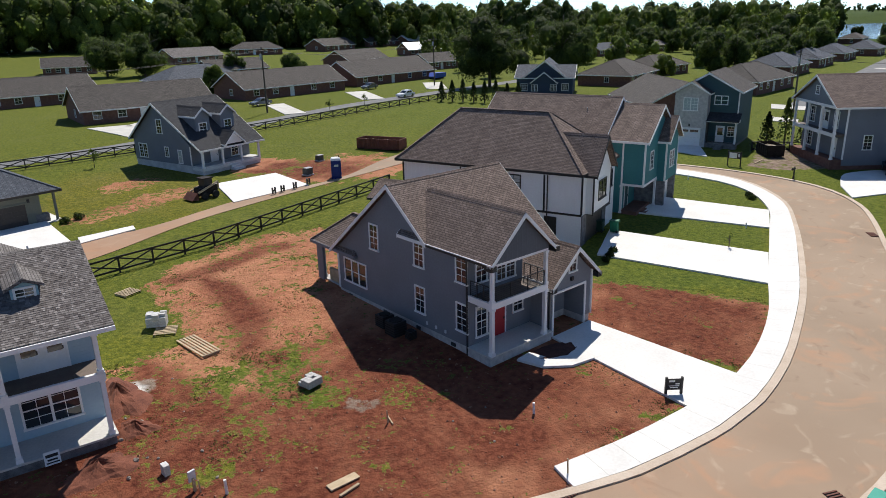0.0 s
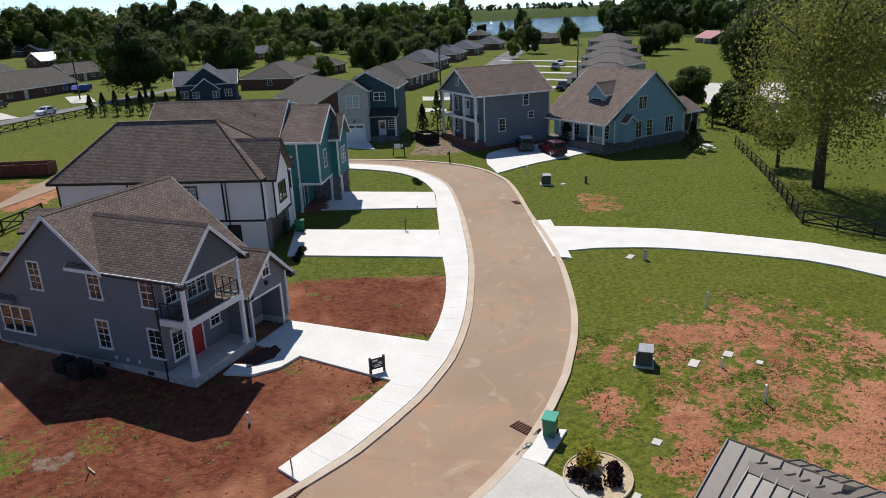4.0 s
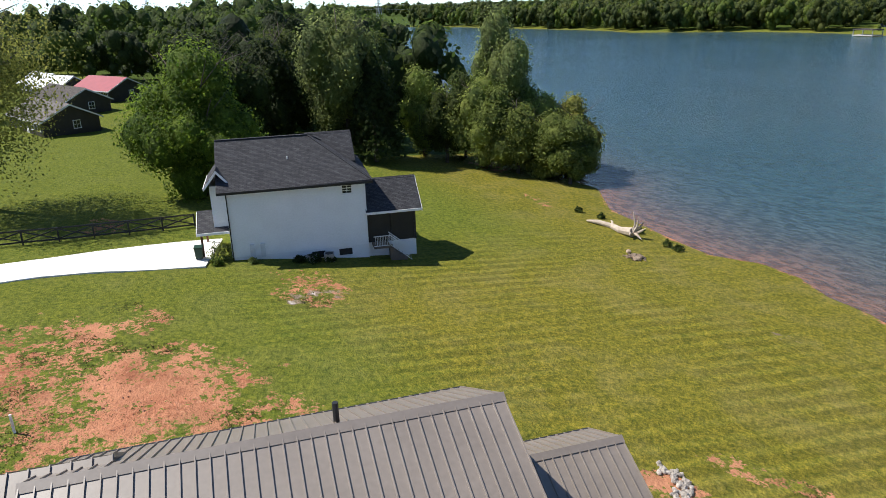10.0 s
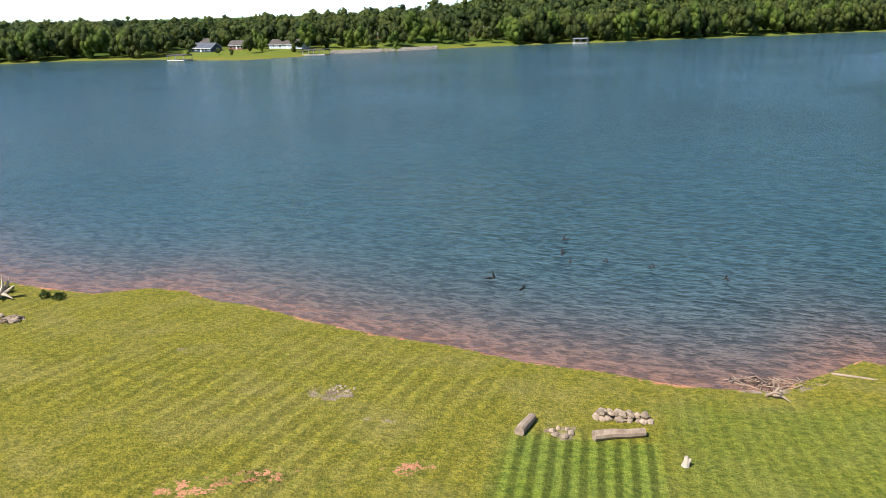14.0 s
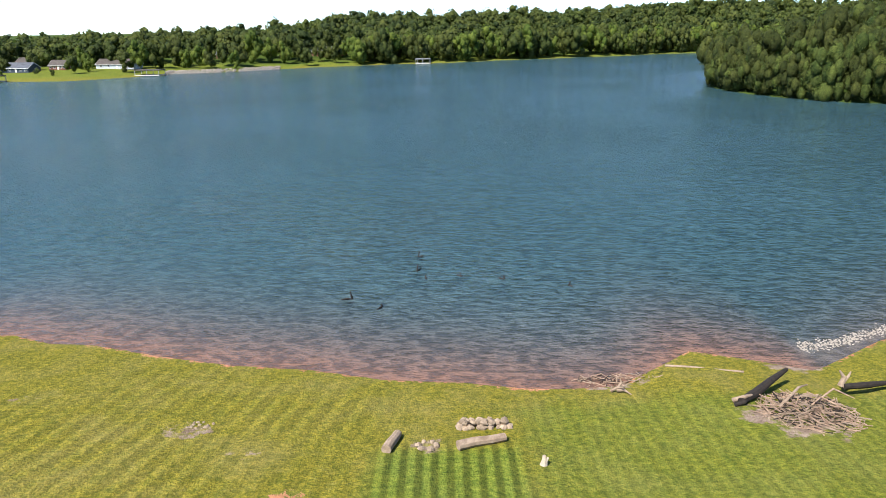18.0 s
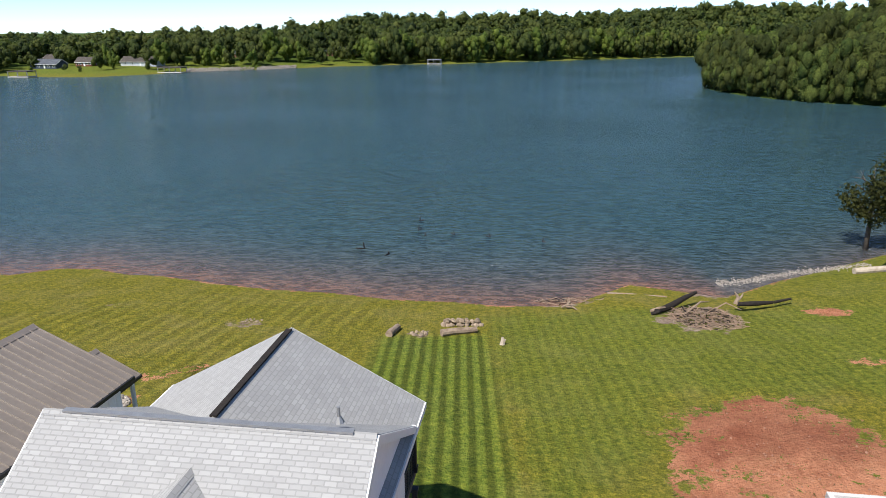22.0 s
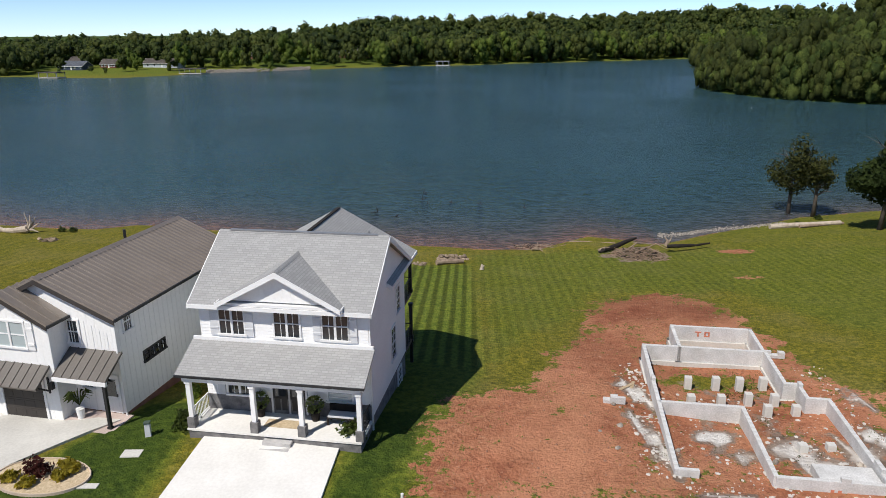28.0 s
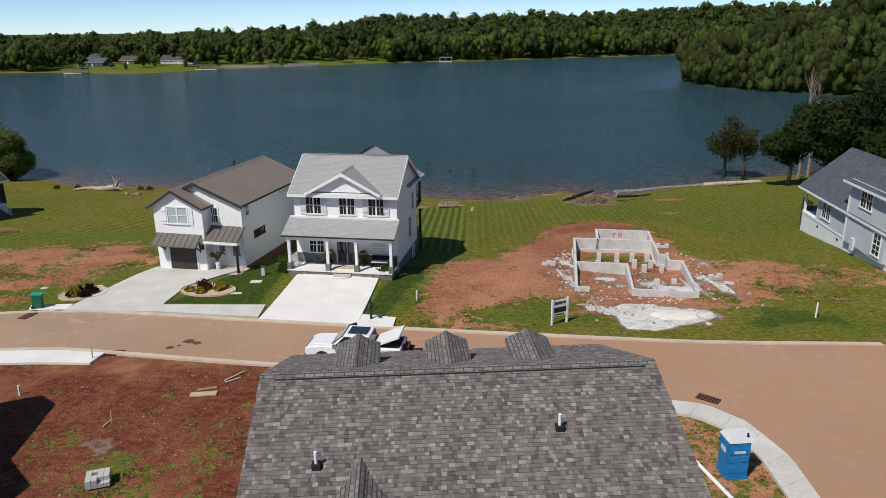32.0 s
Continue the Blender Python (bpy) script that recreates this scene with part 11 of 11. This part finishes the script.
def ring(n, b0, b1, d0, d1, h0, h1, keep=lambda x, y: True):
    """Trees between two bearings and two distances from the middle of the estate."""
    out = []
    for _ in range(n * 5):
        if len(out) >= n:
            break
        a, d = radians(wr.uniform(b0, b1)), wr.uniform(d0, d1)
        x, y = -2 - d * math.sin(a), 62 + d * math.cos(a)
        if keep(x, y) and all((x - p) ** 2 + (y - q) ** 2 > 38 for p, q, *_ in out):
            h = wr.uniform(h0, h1)
            out.append((x, y, h, h * wr.uniform(0.38, 0.52)))
    return out


south = ring(120, 155, 187, 392, 450, 24, 33) + ring(110, 137, 160, 395, 445, 13, 25) + ring(90, 121, 137, 380, 440, 13, 23)
south2 = ring(46, 121, 150, 250, 375, 8, 14, open_land) + ring(12, 152, 176, 372, 392, 10, 16)
town = [(x, y, h, h * 0.45) for x, y, h in ((-120, -105, 9), (-128, -130, 10), (-158, -95, 10), (-150, -165, 12), (-175, -100, 11), (-178, -130, 12), (-190, -90, 12), (-196, -150, 13), (-210, -105, 13), (-222, -118, 12), (-205, -165, 13), (-240, -115, 12), (-246, -140, 14), (-225, -50, 9), (-150, -70, 8), (-250, -55, 11), (-260, -95, 12), (-276, -70, 14), (-270, -120, 13))]
west = ring(150, 92, 110, 400, 560, 13, 21, open_land) + ring(60, 110, 121, 640, 720, 4, 6, open_land) + [(-540, -204, 27, 8), (-525, -212, 20, 6), (-380, -150, 9, 4), (-470, -225, 10, 5), (-500, -150, 12, 5)]
west2 = scatter(120, lambda: wr.uniform(-420, -128), lambda: wr.uniform(84, 235), 15, 22, lambda x, y: open_land(x, y) and y > 96 - 0.12 * (x + 128))
west4 = ring(150, 62, 96, 225, 420, 15, 23, lambda x, y: open_land(x, y) and not (x > -262 and y < 100))
west3 = scatter(60, lambda: wr.uniform(-330, -215), lambda: wr.uniform(20, 110), 11, 17, lambda x, y: not (-330 < x < -290 and 70 < y < 120))
east = scatter(140, lambda: wr.uniform(92, 420), lambda: wr.uniform(-120, 140), 15, 22, lambda x, y: y < np.interp(x, SHORE_X, SHORE_Y) - 3)
for k, lf in enumerate(LEAVES3):
    woods("town_wood", "trees among and behind the brick houses", (south + south2 + town)[k::3], (LEAF_SHADE, LEAF_TOWN, LEAF_TOWN)[k], 230 + k, 520, 0.42, 16)
    woods("west_wood", "dark woods along the western shore", (west + west2 + west3 + west4)[k::3], (LEAF_SHADE, LEAF_SHADE, LEAF_DARK)[k], 240 + k, 320, 0.5, 13)
    woods("east_wood", "woods along the eastern bank", east[k::3], lf, 250 + k, 200, 0.8)
bayside = scatter(160, lambda: wr.uniform(-2000, -1560), lambda: wr.uniform(-1000, 500), 14, 22)
woods("distant_wood", "distant woods beyond the western bay", bayside, LEAF_DARK, 260, 60, 1.7, 6, 3, 6)

from mathutils.bvhtree import BVHTree

# ---- single shingles of the grey roof, grass tufts and clods, last of all ----
def tab_mat(name, source):
    """Granule-coated shingle tab, its tone by the piece."""
    m = bpy.data.materials.new(name)
    m.use_nodes = True
    t = m.node_tree
    n, link = t.nodes, t.links.new
    p = n["Principled BSDF"]
    p.inputs["Roughness"].default_value, p.inputs["Specular IOR Level"].default_value = 0.9, 0.2
    if source == "piece":
        q = n.new("ShaderNodeObjectInfo").outputs["Random"]
    else:
        q = n.new("ShaderNodeNewGeometry").outputs["Random Per Island"]
    ramp = n.new("ShaderNodeValToRGB")
    e = ramp.color_ramp.elements
    e[0].position, e[0].color = 0.0, (0.085, 0.073, 0.068, 1)
    e[1].position, e[1].color = 1.0, (0.3, 0.268, 0.25, 1)
    for at, c in ((0.25, (0.14, 0.122, 0.113, 1)), (0.72, (0.18, 0.16, 0.148, 1)), (0.88, (0.215, 0.192, 0.179, 1))):
        k = e.new(at)
        k.color = c
    link(q, ramp.inputs[0])
    tc, ns, hs, rg = n.new("ShaderNodeTexCoord"), n.new("ShaderNodeTexNoise"), n.new("ShaderNodeHueSaturation"), n.new("ShaderNodeMapRange")
    ns.inputs["Scale"].default_value, ns.inputs["Detail"].default_value = 60, 3
    link(tc.outputs["Object"], ns.inputs["Vector"])
    rg.inputs["From Min"].default_value, rg.inputs["From Max"].default_value = 0.3, 0.7
    rg.inputs["To Min"].default_value, rg.inputs["To Max"].default_value = 0.75, 1.25
    link(ns.outputs["Fac"], rg.inputs["Value"])
    link(rg.outputs["Result"], hs.inputs["Value"])
    link(ramp.outputs[0], hs.inputs["Color"])
    link(hs.outputs["Color"], p.inputs["Base Color"])
    return m


LEAF_TUFT = leaf_mat("tuft_leaves", (0.06, 0.072, 0.017), (0.165, 0.155, 0.045))
CLOD = mat("clods", (0.16, 0.06, 0.035), (0.36, 0.2, 0.13), 2.0, 0.95, coord="Object")
TAB_ONE, TAB_JOINED = tab_mat("shingle_tab", "piece"), tab_mat("shingle_tabs", "island")


def tab_verts(w, l, th):
    """A wedge: thick at the lower butt, thin under the next course; x along the course, y down the slope."""
    return [(0.003, 0, 0.004), (w - 0.003, 0, 0.004), (w - 0.003, l, th), (0.003, l, th), (0.003, l, -0.002), (w - 0.003, l, -0.002)]


TAB_FACES = [(0, 3, 2, 1), (3, 4, 5, 2), (0, 4, 3), (1, 2, 5)]
TAB_WIDTHS = (0.08, 0.1, 0.13, 0.16, 0.21)
tab_meshes = []
for w in TAB_WIDTHS:
    me = bpy.data.meshes.new("shingle")
    me.from_pydata(tab_verts(w, 0.15, 0.02), [], TAB_FACES)
    me.materials.append(TAB_ONE)
    tab_meshes.append(me)


def shingle_slope(roof, corner, along, down, length, slope, seed, rows=None):
    """Courses of tabs on one slope; rows: the courses whose tabs are pieces of their own."""
    rnd = random.Random(seed)
    a, d = Vector(along).normalized(), Vector(down).normalized()
    nrm = a.cross(d)
    if nrm.z < 0:
        nrm = -nrm
    o = Vector(corner) + nrm * 0.004
    vs, fs = [], []
    n = int(slope / 0.143)
    for r in range(n):
        x = -rnd.uniform(0, 0.2)
        while x < length - 0.05:
            k = rnd.choice((0, 1, 2, 2, 3, 3, 4))
            w = TAB_WIDTHS[k]
            x0 = max(x, 0.0)
            if rows and rows[0] <= r < rows[1] and x >= 0 and x + w < length:
                at = o + a * x + d * (r * 0.143)
                m = Matrix((a, d, nrm)).transposed().to_4x4()
                m.translation = at
                put("shingle", tab_meshes[k], roof, "", m)
            else:
                w1 = min(x + w, length) - x0
                if w1 > 0.03:
                    b = len(vs)
                    vs += [tuple(o + a * (x0 + p) + d * (r * 0.143 + q) + nrm * z) for p, q, z in tab_verts(w1, 0.15, 0.014 + rnd.uniform(0, 0.012))]
                    fs += [tuple(b + i for i in f) for f in TAB_FACES]
            x += w
    me = bpy.data.meshes.new("shingle_courses")
    me.from_pydata(vs, [], fs)
    me.materials.append(TAB_JOINED)
    tagged(put("shingle_course", me, roof), "mixed grey asphalt shingle tabs", kind="stuff")


shingle_slope(pale_roof, (-0.6, 6.05, 8.76), (1, 0, 0), (0, 6.74, -2.43), 12.9, 7.05, 5, (22, 26))
shingle_slope(pale_roof, (-0.6, 5.87, 8.76), (1, 0, 0), (0, -6.31, -2.36), 12.9, 6.6, 6)

# tufts of grass over the thin patches of the lots
tr_ = np.random.RandomState(12)
cand = tr_.uniform([-62, 2, 0], [36, 100, 1], (330000, 3))
near_i = np.searchsorted(np.array(xs), cand[:, 0]) + nx * np.searchsorted(np.array(ys), cand[:, 1])
bare = np.clip(clay, 0, 1)[near_i]
wave_ = 0.5 + 0.5 * np.sin(cand[:, 0] * 0.8 + 2 * np.sin(cand[:, 1] * 0.55)) * np.sin(cand[:, 1] * 0.7 + 1.5 * np.sin(cand[:, 0] * 0.5))
keep_ = (cand[:, 2] < 0.5 * np.clip(1 - np.abs(bare - 0.45) / 0.45, 0, 1) * np.clip(wave_ * 2.2 - 0.9, 0, 1.3))
pv, pf = [], []
for ob in bpy.data.objects:
    if ob.type == "MESH" and ob.name.split(".")[0] in ("slab", "driveway", "road", "road_bulb", "kerb", "mulch_bed", "foundation", "porch_floor"):
        mw = ob.matrix_basis.copy()
        up_ = ob.parent
        while up_:
            mw = up_.matrix_basis @ mw
            up_ = up_.parent
        k = len(pv)
        pv += [mw @ v.co for v in ob.data.vertices]
        pf += [tuple(k + i for i in p.vertices) for p in ob.data.polygons]
paved = BVHTree.FromPolygons(pv, pf)


def on_soil(x, y):
    return paved.ray_cast(Vector((x, y, 40)), Vector((0, 0, -1)))[0] is None


spots = np.array([c for c in cand[keep_] if on_soil(c[0], c[1])][:22000])
m_ = len(spots)
cz = height(spots[:, 0], spots[:, 1])
base = np.stack([spots[:, 0], spots[:, 1], cz], 1)
reps = 7
tc_ = np.repeat(base, reps, 0)
spread_ = np.repeat(tr_.uniform(0.04, 0.16, m_), reps)
tc_ += np.stack([tr_.normal(size=m_ * reps) * spread_, tr_.normal(size=m_ * reps) * spread_, tr_.uniform(0.0, 0.035, m_ * reps)], 1)
td_ = np.stack([tr_.normal(size=m_ * reps), tr_.normal(size=m_ * reps), np.full(m_ * reps, 0.8)], 1)
tagged(put("grass_tufts", leaf_mesh(tc_, td_, tr_.uniform(0.02, 0.055, m_ * reps), tr_, LEAF_TUFT, 0.5)), "dark green grass tufts and weeds on thin soil", "grass", kind="stuff")

# clods and stones on the bare clay
cand2 = tr_.uniform([-44, 2, 0], [30, 90, 1], (60000, 3))
b2 = np.clip(clay, 0, 1)[np.searchsorted(np.array(xs), cand2[:, 0]) + nx * np.searchsorted(np.array(ys), cand2[:, 1])]
cl = np.array([c for c in cand2[(b2 > 0.55) & (cand2[:, 2] < 0.35)] if on_soil(c[0], c[1])][:3600])
oct_ = np.array([(1, 0, 0), (0, 1, 0), (-1, 0, 0), (0, -1, 0), (0.2, 0.1, 0.8), (0, 0, -0.5)])
sz = 0.028 + 0.07 * tr_.random_sample(len(cl)) ** 3
cv = (oct_[None] * tr_.uniform(0.6, 1.3, (len(cl), 6, 3)) * sz[:, None, None] + np.stack([cl[:, 0], cl[:, 1], height(cl[:, 0], cl[:, 1]) + 0.01], 1)[:, None]).reshape(-1, 3)
of = np.array([(0, 1, 4), (1, 2, 4), (2, 3, 4), (3, 0, 4), (1, 0, 5), (2, 1, 5), (3, 2, 5), (0, 3, 5)])
cf = (of[None] + 6 * np.arange(len(cl))[:, None, None]).reshape(-1, 3)
cm = bpy.data.meshes.new("clods")
cm.from_pydata(cv.tolist(), [], cf.tolist())
cm.materials.append(CLOD)
tagged(put("clay_clods", cm), "clods of red clay and small stones", "clods", kind="stuff")


# oil stains on the road
OIL = mat("oil_stain", (0.05, 0.03, 0.022), (0.13, 0.075, 0.05), 3.0, 0.8, coord="Object")
for i, (x, y, r) in enumerate(((-15.1, 45.0, 0.42), (-14.5, 44.7, 0.3), (-16.0, 44.0, 0.3), (-15.5, 44.3, 0.16), (-12.8, 42.2, 0.22))):
    sr = random.Random(40 + i)
    rim_ = [(r * sr.uniform(0.65, 1.2) * math.cos(a * 0.45), r * 0.8 * sr.uniform(0.65, 1.2) * math.sin(a * 0.45), 0.0) for a in range(14)]
    tagged(put("oil_stain", Shape().prism(rim_, (0, 0, 0.006)).mesh("oil_stain", OIL), at=pose(x, y, g(x, y) + 0.06)), "dark oil stain on the dusty road", "stain", "oil stains")

# fresh heaps of dug clay by the pale house
HEAP = mat("dug_clay", (0.085, 0.026, 0.016), (0.24, 0.085, 0.048), 1.2, 0.95, 0.8, 7, coord="Object")
for i, (x, y, rx, ry, hh) in enumerate(((-4.6, 25.2, 1.5, 2.6, 0.75), (-3.0, 31.2, 1.9, 1.3, 0.5), (-4.9, 28.6, 1.0, 1.2, 0.35))):
    hr = np.random.RandomState(60 + i)
    hv, hf, na, nr = [], [], 28, 9
    for j in range(nr):
        q = j / (nr - 1)
        for a in range(na):
            t = 2 * math.pi * a / na
            k = q * (1 + 0.16 * math.sin(3 * t + i) + 0.08 * math.sin(7 * t))
            z = hh * (1 - q) ** 1.1 * (1 + 0.18 * math.sin(5 * t + 4 * q + i) + 0.14 * math.sin(3 * t - 7 * q)) - 0.12 * q + 0.07 * hr.random_sample() * (j > 0)
            hv.append((rx * k * math.cos(t), ry * k * math.sin(t), z))
    for j in range(nr - 1):
        hf += [(j * na + a, (j + 1) * na + a, (j + 1) * na + (a + 1) % na, j * na + (a + 1) % na) for a in range(na)]
    hf.append(tuple(range((nr - 1) * na, nr * na)))
    hm = bpy.data.meshes.new("clay_mound")
    hm.from_pydata(hv, [], hf)
    hm.materials.append(HEAP)
    tagged(put("clay_mound", hm, at=pose(x, y, g(x, y), 0, 0, 20 * i)), "dark red heap of dug clay beside the house", "heap", "clay heaps")
